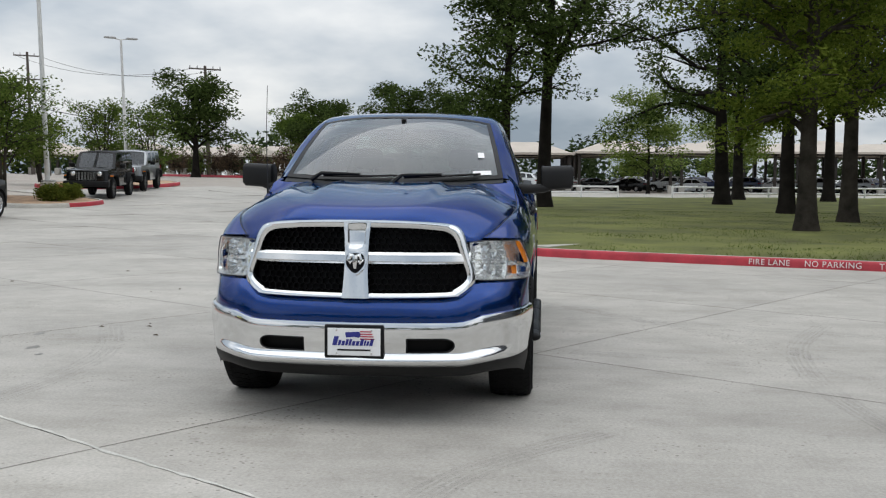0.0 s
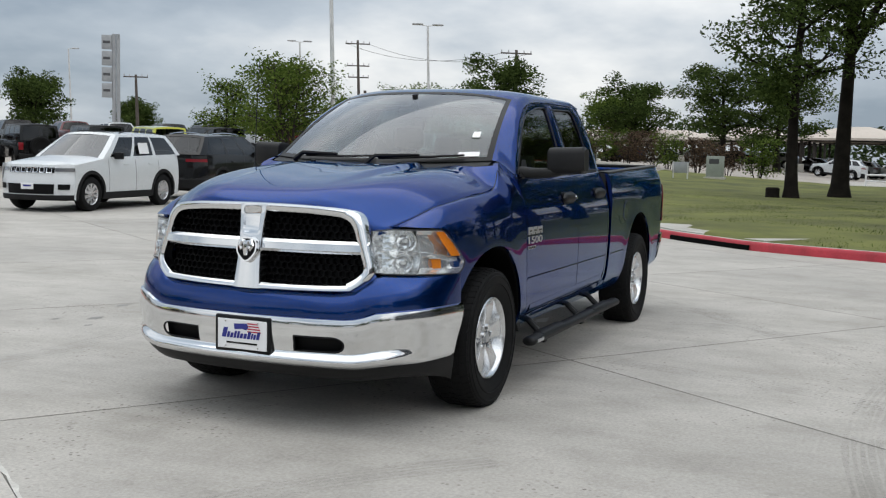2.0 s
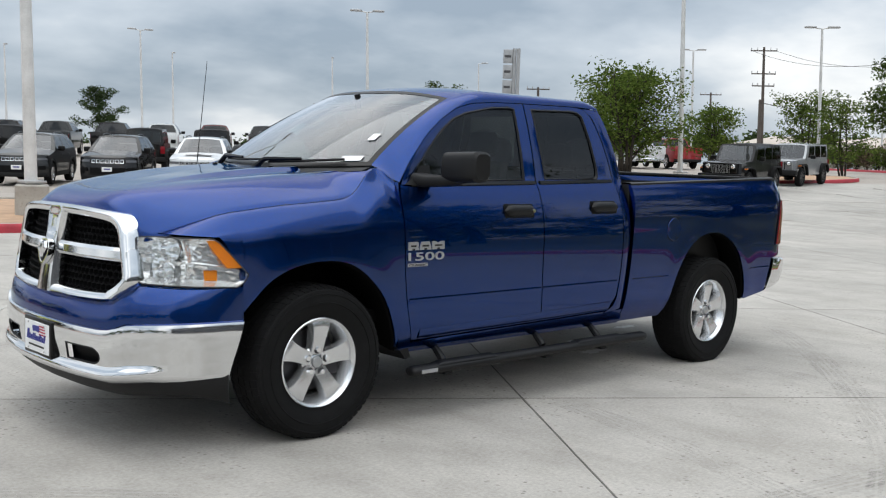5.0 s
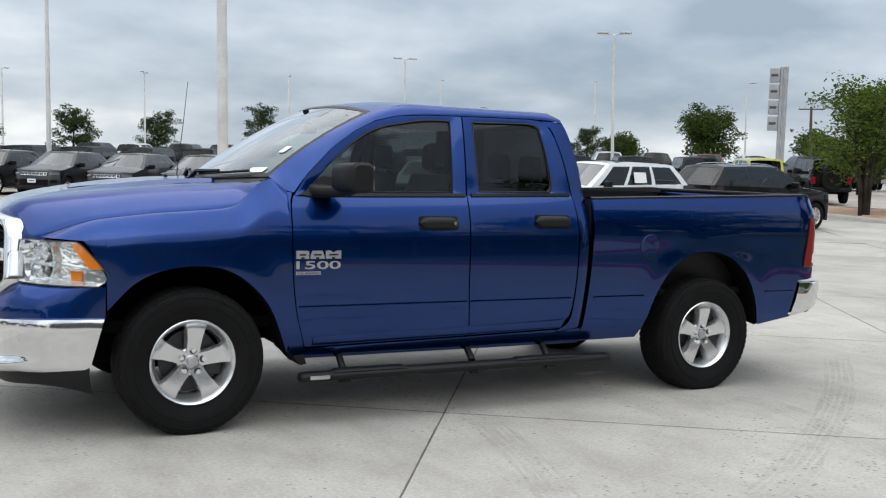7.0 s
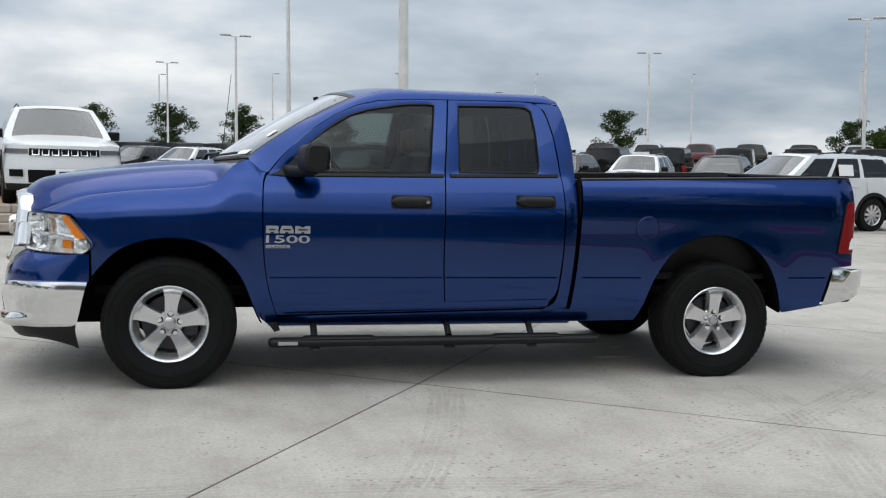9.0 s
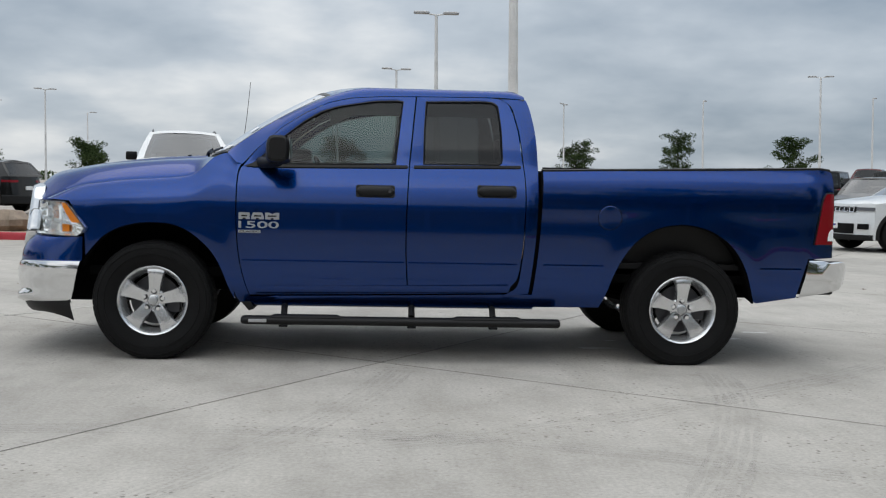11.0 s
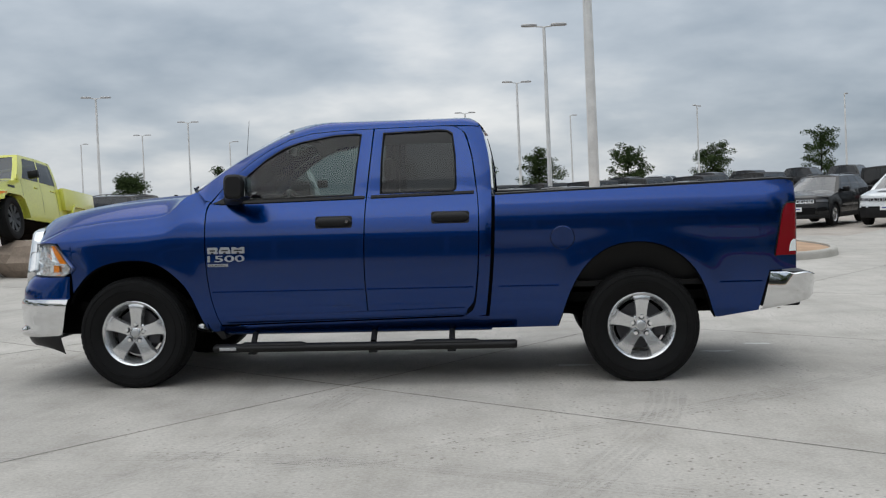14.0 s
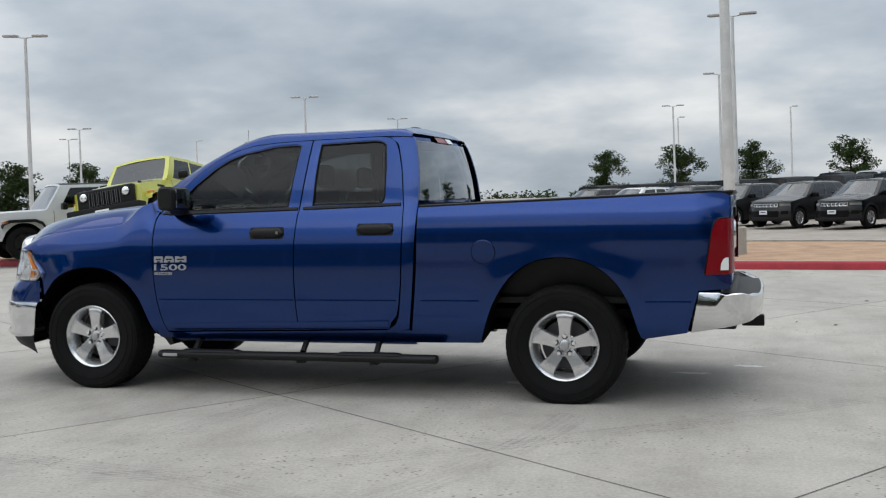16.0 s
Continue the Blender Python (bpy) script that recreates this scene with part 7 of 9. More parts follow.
def park(car, x, y, dx, dy, lift=0.0, pitch=0.0, roll=0.0, at=0.0):
    """Stands the car with its front axle (or the point `at` metres behind it) at (x, y)."""
    yaw = heading(dx, dy)
    c, s_ = math.cos(radians(yaw)), math.sin(radians(yaw))
    ox, oy = x - c * at, y - s_ * at
    h = 1.3
    gx, gy = (ground_z(x + h, y) - ground_z(x - h, y)) / (2 * h), (ground_z(x, y + h) - ground_z(x, y - h)) / (2 * h)
    q = Vector((0, 0, 1)).rotation_difference(Vector((-gx, -gy, 1)).normalized()).to_matrix().to_4x4()
    car.matrix_basis = Matrix.Translation((ox, oy, ground_z(x, y) - (gx * (x - ox) + gy * (y - oy)) + lift)) @ q @ Matrix.Rotation(radians(yaw), 4, "Z") @ pose(0, 0, 0, roll, pitch, 0)
    return car


def again(car, x, y, dx, dy, label="", at=0.0):
    c = copy_thing(car, Matrix())
    if label:
        tagged(c, label)
    return park(c, x, y, dx, dy, at=at)


# the two large SUVs by the drive
white_suv = park(vehicle("suv", "white three-row SUV with a paper sticker in its side window", "suv", M_CAR_WHITE, dict(BIG_SUV, wb=2.96, ro=1.10, top_r=3.50, base_r=3.95, rail_mat=M_TRIM, bright_lamp=False)), 12.55, 14.55, -0.985, -0.12)
stk = sheet([[(1.95 + 0.42 * a, -0.945 + 0.06 * b, 1.30 + 0.26 * b) for a in (0, 1)] for b in (0, 1)])
part("window_sticker", stk, M_WHITE_PLASTIC, white_suv, "white paper price sheet")
black_suv = park(vehicle("suv", "black SUV with bright trim, its tailgate to the drive", "suv", M_CAR_BLACK, dict(BIG_SUV, wb=2.96, ro=1.10, top_r=3.45, base_r=3.95, rail_mat=M_CHROME, slot=M_CHROME)), 21.5, 15.5, 0.995, 0.08)
part("chrome_strip", sheet([[(3.98 + 0.06, y, z) for y in span(-0.8, 0.8, 6)] for z in (0.605, 0.63)]), M_CHROME, black_suv, "chrome bumper strip")

# a row of compact SUVs facing the drive
ROW, OUT = Vector((-2.05, 1.27)), Vector((-0.527, -0.850))
row0 = Vector((15.4, 21.4))
FRONT0, FRONT_STEP, FRONT_OUT = Vector((16.23, 23.1)), Vector((-2.23, 1.735)), Vector((-0.59, -0.807))
grey_suv = vehicle("suv", "granite grey compact SUV facing the drive", "suv", M_CAR_GREY, SUV, "row of compact SUVs")
pale_suv = vehicle("suv", "white compact SUV with a black hood decal", "suv", M_CAR_WHITE, dict(SUV, rim=M_RIM_BLACK, low=0.58, slot=M_CAR_WHITE), "row of compact SUVs")
part("hood_decal", sheet([[(x, y, curve([(-0.88, 0.95), (-0.63, 0.98), (0.42, 1.10)], x) + 0.058 - 0.03 * abs(y)) for y in span(-0.42, 0.42, 6)] for x in span(-0.35, 0.32, 4)]), M_TRIM, pale_suv, "matt black decal")
dark_suv = vehicle("suv", "black compact SUV facing the drive", "suv", M_CAR_BLACK, SUV, "row of compact SUVs")
used = set()
for k in range(0, 10):
    p = FRONT0 + FRONT_STEP * k - FRONT_OUT * 0.9
    src = pale_suv if k in (1, 8) else (dark_suv if k in (2, 4) else grey_suv)
    if src.name not in used:
        used.add(src.name)
        park(src, p.x, p.y, FRONT_OUT.x, FRONT_OUT.y)
    else:
        again(src, p.x, p.y, FRONT_OUT.x, FRONT_OUT.y)

# a second row of boxy off-roaders, backs to the drive, and pickups beyond
black_jeep = vehicle("off_roader", "black boxy off-roader with a spare wheel on its tailgate", "off-roader", M_CAR_BLACK, dict(JEEP, far=True), "row of off-roaders")
grey_jeep = vehicle("off_roader", "dark grey boxy off-roader with a hard top", "off-roader", M_CAR_GREY, dict(JEEP, far=True), "row of off-roaders")
lime_jeep = vehicle("off_roader", "lime yellow boxy off-roader in a far row", "off-roader", M_CAR_YELLOW, dict(JEEP, roof_mat=M_CAR_YELLOW, far=True), "row of off-roaders")
used = set()
for k in range(-5, 12):
    p = row0 + ROW * (1.12 * k) - OUT * 15.5
    if k in (3,):
        continue
    src = lime_jeep if k == -4 else (grey_jeep if k % 3 == 0 else black_jeep)
    if src.name not in used:
        used.add(src.name)
        park(src, p.x, p.y, -OUT.x, -OUT.y)
    else:
        again(src, p.x, p.y, -OUT.x, -OUT.y)
P_ = {}
for nm, mt, lab in (("black", M_CAR_BLACK, "black pickup truck in a far row"), ("white", M_CAR_WHITE, "white pickup truck in a far row"), ("maroon", M_CAR_MAROON, "maroon pickup truck in a far row"),
                    ("grey", M_CAR_GREY, "dark grey pickup truck in a far row"), ("red", M_CAR_RED, "red pickup truck in a far row")):
    P_[nm] = [vehicle("pickup_truck", lab, "truck", mt, dict(PICKUP, far=True, bar=M_CHROME if nm in ("white", "grey") else M_CLAD), "far row of pickups"), False]
for k, nm in zip(range(-9, 10), ("red", "white", "black", "grey", "white", "maroon", "black", "white", "black", "grey", "maroon", "white", "black", "grey", "black", "black", "grey", "white", "black")):
    p = row0 + ROW * (1.22 * k) - OUT * (33.0 + 1.0 * (k % 2))
    src = P_[nm]
    if not src[1]:
        src[1] = True
        park(src[0], p.x, p.y, -OUT.x, -OUT.y)
    else:
        again(src[0], p.x, p.y, -OUT.x, -OUT.y)

# off-roaders beside the small island, one behind the other
wr = park(vehicle("off_roader", "black off-roader parked beside the small island", "off-roader", M_CAR_BLACK, JEEP), 32.6, 16.7, -0.985, -0.17)
ws_ = park(vehicle("off_roader", "silver off-roader parked behind a black one", "off-roader", M_CAR_SILVER, dict(JEEP, roof_mat=M_CAR_SILVER)), 39.2, 18.0, -0.985, -0.17)
# lime truck nosed up on boulders on the island, white off-roader beyond
lime = vehicle("pickup_truck", "lime yellow off-road pickup posed on boulders", "truck", M_CAR_YELLOW, dict(GLADIATOR, r=0.45, crown=0.07, hood_f=1.13, hood_b=1.30, belt_f=1.33, belt_r=1.31, bed=1.31, roof=1.94, face_mat=M_BLACK, bumper=M_CLAD, flare=M_CAR_YELLOW, roof_mat=M_CAR_YELLOW))
lime.matrix_basis = pose(-8.20, 11.80, 0.63, -8.0, 5.0, 93.0)
white_jeep = park(vehicle("off_roader", "white off-roader with black fenders and wheels", "off-roader", M_CAR_WHITE, dict(JEEP, cab_mat=M_CAR_WHITE)), -12.7, 13.7, -0.60, -0.80, lift=0.16)

# a white SUV shown on a low stone pad on the island, a black one beyond
pad_suv = vehicle("suv", "white three-row SUV with a slotted grille on a low stone pad", "suv", M_CAR_WHITE, dict(BIG_SUV, wb=2.96, ro=1.10, top_r=3.50, base_r=3.95, rail_mat=M_TRIM, plate=True))
park(pad_suv, -2.28, 12.45, 0.20, -0.98, lift=0.46)
far_suv = park(vehicle("suv", "black SUV standing side-on in the lot beyond the island", "suv", M_CAR_BLACK, dict(BIG_SUV, wb=2.96, ro=1.10, top_r=3.50, base_r=3.95)), -14.4, 30.6, -0.92, 0.40)

# cars under the shelters, far off
far_cars = [vehicle("car", "small white saloon car under a shelter", "car", M_CAR_WHITE, dict(SEDAN, far=True), "sheltered cars"), vehicle("suv", "silver SUV under a shelter", "suv", M_CAR_SILVER, dict(SUV, plate=False, rails=False, far=True), "sheltered cars"),
            vehicle("car", "dark saloon car under a shelter", "car", M_CAR_BLACK, dict(SEDAN, far=True), "sheltered cars"), vehicle("car", "maroon saloon car under a shelter", "car", M_CAR_MAROON, dict(SEDAN, far=True), "sheltered cars"),
            vehicle("suv", "navy SUV under a shelter", "suv", M_CAR_NAVY, dict(SUV, plate=False, rails=False, far=True), "sheltered cars"), vehicle("suv", "white SUV under a shelter", "suv", M_CAR_WHITE, dict(SUV, plate=False, rails=False, far=True), "sheltered cars")]
rc = random.Random(12)
first = [True] * 6
for row_, x0 in enumerate((108.5, 114.5, 124.0, 130.5, 142.0)):
    for k in range(18):
        y = 26 - k * 3.9 + rc.uniform(-0.4, 0.4)
        if rc.random() < 0.12:
            continue
        i = rc.choice((0, 1, 2, 2, 3, 4, 5, 1, 2))
        dx, dy = (0.35, 1.0) if row_ in (0, 3) else (0.25, -1.0)
        if first[i]:
            first[i] = False
            park(far_cars[i], x0, y, dx, dy)
        else:
            again(far_cars[i], x0, y, dx, dy)
again(far_cars[0], 104.0, -14.5, -0.25, 1.0, "small white saloon car nosed out of a shelter")
sp = again(P_["white"][0], 62.0, -24.0, 0.2, 1.0, "white pickup truck on the drive beyond the lawn")
again(far_cars[5], 88.0, 3.0, 0.2, 1.0, "white SUV behind a white pipe rail")

for yy in (-0.66, 0.66):
    part("hood_latch", box(-0.50, -0.42, yy - 0.03, yy + 0.03, 1.13, 1.19, 0.012), M_TRIM, lime, "black rubber hood latch")
part("hood_print", sheet([[(x, -0.80 - 0.002, z) for x in (0.02, 0.34)] for z in (1.10, 1.15)]), M_TRIM, lime, "dark bar of hood lettering")
part("windshield_sticker", sheet([[(0.60 + 0.06 * b, y, 1.27 + 0.09 * b) for y in (-0.62, -0.50)] for b in (0, 1)]), M_WHITE_PLASTIC, lime, "white sticker on the windshield")

# ---- lamps, poles, signs ----
M_POLE = worn("pale_painted_steel", (0.62, 0.62, 0.61), 0.12, 3, 60, 0.45)
M_LAMP_HEAD = principled("grey_lamp_housing", (0.42, 0.42, 0.42), 0.5, 0.3)
M_WOOD = worn("weathered_pole_wood", (0.085, 0.07, 0.06), 0.3, 3, 40, 0.9)
M_SIGN_GREY = worn("grey_sign_panel", (0.33, 0.34, 0.35), 0.1, 2, 30, 0.5)
M_SIGN_DARK = principled("dark_sign_print", (0.06, 0.06, 0.065), 0.5)
M_WIRE = principled("wire_black", (0.02, 0.02, 0.02), 0.6)


def plumb(x, y, z, h):
    """The point h metres up a post that stands at (x, y, z)."""
    return tuple(Vector((x, y, z)) + UP * h)


def street_lamp(x, y, top, arms=2, turn=20.0, r=0.085, base=True, label="tall pale steel lot lamp with twin flat heads"):
    """A lot lamp whose head stands at the height top above the truck's ground."""
    z = ground_z(x, y)
    h = top - z
    lamp = thing("street_lamp", label, "lamp", "lot lamps")
    foot = 0.75 if base else 0.0
    if base:
        part("footing", lathe([(0.001, 0.0), (0.30, 0.0), (0.30, -0.72), (0.27, -0.75), (0.001, -0.75)], 20).moved(Matrix.Translation((x, y, z - 0.05)) @ Matrix.Rotation(radians(-90), 4, "X")), M_KERB, lamp, "round concrete footing")
    part("pole", tube([plumb(x, y, z, foot), plumb(x, y, z, h * 0.5), plumb(x, y, z, h)], [r * 1.15, r, r * 0.75], 12), M_POLE, lamp)
    part("base_plate", box(x - 0.2, x + 0.2, y - 0.2, y + 0.2, z + foot - 0.03, z + foot + 0.02, 0.01), M_LAMP_HEAD, lamp)
    for k in range(arms):
        a = radians(turn + 180 * k)
        d = Vector((math.cos(a), math.sin(a), 0))
        p = Vector(plumb(x, y, z, h))
        part("arm", tube([tuple(p), tuple(p + d * 0.35 + Vector((0, 0, 0.04)))], 0.035, 6), M_POLE, lamp)
        q = p + d * 0.30 + Vector((0, 0, 0.05))
        s = Vector((-d.y, d.x, 0))
        loop = lambda o, w, zz: [tuple(q + d * (o + 0.36 + w * 0.36 * math.copysign(abs(math.cos(t)) ** 0.5, math.cos(t))) + s * (0.17 * w * math.copysign(abs(math.sin(t)) ** 0.5, math.sin(t))) + Vector((0, 0, zz))) for t in span(0, 2 * math.pi * 15 / 16, 15)]
        part("lamp_head", loft([loop(0, 0.8, 0.10), loop(0, 1.0, 0.07), loop(0, 1.0, 0.01), loop(0, 0.9, -0.01)], True, True), M_LAMP_HEAD, lamp, "flat grey lamp head")
    return lamp


for x, y, top, arms, turn, r in ((4.34, 13.9, 9.5, 2, 10, 0.10), (4.07, 38.4, 8.9, 2, 0, 0.09), (2.73, 63.0, 9.16, 2, 8, 0.09), (-2.4, 92.0, 9.6, 2, 0, 0.09), (-4.2, 124.4, 10.85, 1, 40, 0.10), (8.8, 115.0, 10.84, 1, 40, 0.10),
                                 (22.1, 106.6, 10.73, 2, 60, 0.09), (34.9, 97.2, 10.7, 1, 60, 0.09), (54.5, 100.5, 11.8, 1, 50, 0.10), (68.0, 89.0, 11.9, 1, 50, 0.10), (37.0, 73.6, 10.73, 2, -20, 0.09), (36.4, 43.7, 9.83, 2, -40, 0.09),
                                 (-26.5, 62.0, 9.02, 2, 15, 0.09), (-29.4, 90.85, 9.53, 2, 20, 0.09), (-41.1, 109.9, 9.78, 2, 10, 0.09), (-30.7, 109.7, 8.67, 1, 30, 0.09), (-58.7, 133.3, 10.5, 1, 20, 0.10), (-80.2, 139.3, 11.6, 1, 20, 0.10),
                                 (-27.1, 32.5, 9.27, 2, 20, 0.09), (-50.8, 68.9, 8.15, 2, 20, 0.09), (-69.4, 92.5, 9.15, 2, 20, 0.09), (69.2, 42.6, 10.54, 2, -55, 0.09), (75.8, 73.6, 11.3, 1, -40, 0.09)):
    street_lamp(x, y, top, arms, turn, r)
street_lamp(55.7, 24.8, 9.7, 2, -55, 0.09)
street_lamp(30.4, 17.4, 9.9, 2, -50, 0.085, label="pale steel lot lamp on a round concrete footing")
street_lamp(92.8, 37.5, 8.36, 1, -40, 0.10, label="pale lamp post beyond the far drive")


def utility_pole(x, y, top, arms, lean=(0, 0)):
    z = ground_z(x, y)
    h = top - z
    pole = thing("utility_pole", "dark wooden utility pole with crossarms", "pole", "utility poles")
    P = lambda k: tuple(Vector(plumb(x, y, z, h * k)) + Vector((lean[0] * k, lean[1] * k, 0)))
    part("mast", tube([P(0), P(0.5), P(1)], [0.19, 0.16, 0.12], 10), M_WOOD, pole)
    d = Vector((-0.55, 0.83, 0))
    for k, w in arms:
        c = Vector(P(k))
        part("crossarm", tube([tuple(c - d * w), tuple(c + d * w)], 0.07, 6), M_WOOD, pole)
        for q in (-0.95, -0.5, 0.5, 0.95):
            part("insulator", rod(tuple(c + d * (w * q)), tuple(c + d * (w * q) + Vector((0, 0, 0.28))), 0.055, 0.04, 8), M_LAMP_HEAD, pole)
    return pole, P


p1, F1 = utility_pole(92.5, 49.7, 13.4, ((0.97, 1.3), (0.78, 1.2), (0.68, 1.1)))
p2, F2 = utility_pole(82.0, 28.2, 10.9, ((0.97, 1.4),))
p3, F3 = utility_pole(78.6, 67.6, 8.9, ((0.97, 1.2),))
p4, F4 = utility_pole(69.3, 36.6, 6.6, (), (0.9, 0.5))
p5, F5 = utility_pole(118.0, 72.0, 11.0, ((0.97, 1.4),))


def wire(a, b, sag, r=0.018):
    a, b = Vector(a), Vector(b)
    pts = [tuple(a.lerp(b, t) - Vector((0, 0, sag * 4 * t * (1 - t)))) for t in span(0, 1, 14)]
    return tagged(part("overhead_wire", tube(pts, r, 4), M_WIRE), "thin black overhead wire between poles", "wire", "overhead wires")


for k, w in ((0.97, 1.2), (0.97, -1.2)):
    d = Vector((-0.55, 0.83, 0)) * w
    wire(tuple(Vector(F1(k)) + d), tuple(Vector(F2(0.97)) + d), 1.2)
wire(F4(0.96), tuple(Vector(F2(0.62))), 0.9, 0.03)
# pylon sign: stacked grey panels beside two slim masts
pylon = thing("pylon_sign", "tall grey pylon sign with four stacked panels", "sign")
sx, sy = 66.0, 60.0
sz = ground_z(sx, sy)
sd, sn = Vector((0.62, -0.78, 0)), Vector((-0.78, -0.62, 0))
for o in (0.26, 0.62):
    c = Vector((sx, sy, 0)) + sd * o
    part("mast", tube([(c.x, c.y, sz), (c.x, c.y, 11.3)], 0.17, 10), M_SIGN_GREY, pylon)
for k in range(4):
    z1 = 11.2 - k * 1.38
    g = box(-0.75, 0.10, -0.16, 0.16, z1 - 1.22, z1, 0.04)
    m = Matrix.Translation((sx, sy, 0)) @ Matrix(((sd.x, sn.x, 0, 0), (sd.y, sn.y, 0, 0), (0, 0, 1, 0), (0, 0, 0, 1)))
    pn = part("sign_panel", g.moved(m), M_SIGN_GREY, pylon)
    part("sign_bar", box(-0.62, -0.04, 0.155, 0.175, z1 - 0.72, z1 - 0.50).moved(m), M_SIGN_DARK, pn, "dark bar of unreadable print", smooth=False)

# ---- kerb lettering, storm inlet ----
def nearest_on(line, x, y):
    best = min(range(len(line) - 1), key=lambda i: ((Vector(line[i]) + Vector(line[i + 1])) * 0.5 - Vector((x, y))).length)
    return best


def kerb_text(words, x, y, size):
    """White stencil on the kerb's face, its middle near (x, y)."""
    i = nearest_on(grass_line, x, y)
    a, b = Vector(grass_line[i]), Vector(grass_line[i + 1])
    d = (b - a).normalized()                         # runs away from the viewer's right
    t = max(0.0, min(1.0, (Vector((x, y)) - a).dot(d) / (b - a).length))
    p = a.lerp(b, t)
    cu = bpy.data.curves.new("kerb_lettering", "FONT")
    cu.body, cu.size, cu.align_x, cu.align_y, cu.extrude, cu.space_character = words, size, "CENTER", "CENTER", 0.0015, 1.08
    cu.materials.append(M_STENCIL)
    ob = new("kerb_lettering", cu)
    right, up = Vector((-d.x, -d.y, 0)), Vector((0, 0, 1))
    nrm = right.cross(up)
    ob.matrix_basis = Matrix.Translation((p.x + nrm.x * 0.006, p.y + nrm.y * 0.006, 0.072)) @ Matrix(((right.x, up.x, nrm.x, 0), (right.y, up.y, nrm.y, 0), (right.z, up.z, nrm.z, 0), (0, 0, 0, 1))) @ pose(0, 0, 0, -6, 0, 0)
    return tagged(ob, "white stencilled words on the red kerb", "lettering")


kerb_text("FIRE LANE", 10.62, -4.80, 0.135)
kerb_text("NO PARKING", 10.27, -5.72, 0.135)
kerb_text("TOW AWAY ZONE", 9.82, -6.95, 0.135)

# the inlet's shaded opening is painted as a black strip along the kerb's face
slot = [p for p in grass_line if 11.95 < p[0] < 13.75 and -1.2 < p[1] < 0.9]
rows = []
for k, (x, y) in enumerate(slot):
    a, b = Vector(slot[max(0, k - 1)]), Vector(slot[min(len(slot) - 1, k + 1)])
    d = (b - a).normalized()
    n_ = Vector((-d.y, d.x))
    rows.append([(x + n_.x * o, y + n_.y * o, z) for o, z in ((0.010, -0.02), (0.012, 0.02), (0.004, 0.082), (-0.01, 0.086))])
inlet = tagged(part("storm_inlet", sheet(rows), M_DARK), "dark strip for the shaded storm inlet slot under the red kerb", "drain")
top_poly = [(12.05, -1.05), (12.9, 0.02), (13.75, 0.80), (15.2, 1.72), (16.3, 1.35), (16.6, -0.4), (15.7, -1.75), (13.4, -1.9)]
tagged(part("inlet_slab", prism([(x + 0.14, y - 0.10) for x, y in top_poly], lambda u, v, w: (u, v, 0.165 - w), 0.10), M_KERB, smooth=False), "flat concrete slab over the storm inlet", "slab")
tagged(part("manhole_lid", lathe([(0.001, 0.0), (0.26, 0.0), (0.30, 0.012)], 24).moved(Matrix.Translation((14.9, -0.95, 0.178)) @ Matrix.Rotation(radians(-90), 4, "X")), M_ALLOY_DARK), "dark iron manhole lid on the inlet slab", "manhole")

# ---- trees ----
M_BARK = worn("oak_bark", (0.016, 0.0135, 0.0115), 0.45, 2.2, 30, 0.95, bump=0.9)
M_BARK_PALE = worn("mottled_bark", (0.040, 0.034, 0.028), 0.5, 2.5, 30, 0.95, bump=0.9)


for m_ in (M_BARK, M_BARK_PALE):
    m_.node_tree.nodes["Principled BSDF"].inputs["Specular IOR Level"].default_value = 0.1


def leaf_material(name, dark, light):
    m = bpy.data.materials.new(name)
    m.use_nodes = True
    n, l = m.node_tree.nodes, m.node_tree.links
    n.clear()
    out, mx, df, tr, geo = n.new("ShaderNodeOutputMaterial"), n.new("ShaderNodeMixShader"), n.new("ShaderNodeBsdfDiffuse"), n.new("ShaderNodeBsdfTranslucent"), n.new("ShaderNodeNewGeometry")
    rp = n.new("ShaderNodeValToRGB")
    rp.color_ramp.elements[0].color, rp.color_ramp.elements[1].color = rgb(*dark), rgb(*light)
    l.new(geo.outputs["Random Per Island"], rp.inputs[0])
    l.new(rp.outputs[0], df.inputs[0]); l.new(rp.outputs[0], tr.inputs[0])
    mx.inputs[0].default_value = 0.35
    l.new(df.outputs[0], mx.inputs[1]); l.new(tr.outputs[0], mx.inputs[2]); l.new(mx.outputs[0], out.inputs[0])
    return m


M_LEAF_OAK = leaf_material("oak_leaves", (0.026, 0.042, 0.013), (0.092, 0.130, 0.036))
M_LEAF_LIGHT = leaf_material("light_leaves", (0.045, 0.080, 0.016), (0.150, 0.200, 0.045))
M_LEAF_LAWN = leaf_material("yellow_green_leaves", (0.044, 0.070, 0.009), (0.140, 0.172, 0.028))
M_LEAF_DARK = leaf_material("dark_leaves", (0.022, 0.038, 0.017), (0.075, 0.105, 0.042))
M_LEAF_RUST = leaf_material("rusty_twigs", (0.055, 0.040, 0.028), (0.150, 0.105, 0.070))
M_LEAF_YOUNG = leaf_material("young_leaves", (0.085, 0.130, 0.028), (0.230, 0.290, 0.075))
M_LEAF_BUSH = leaf_material("bush_leaves", (0.045, 0.065, 0.012), (0.150, 0.170, 0.030))


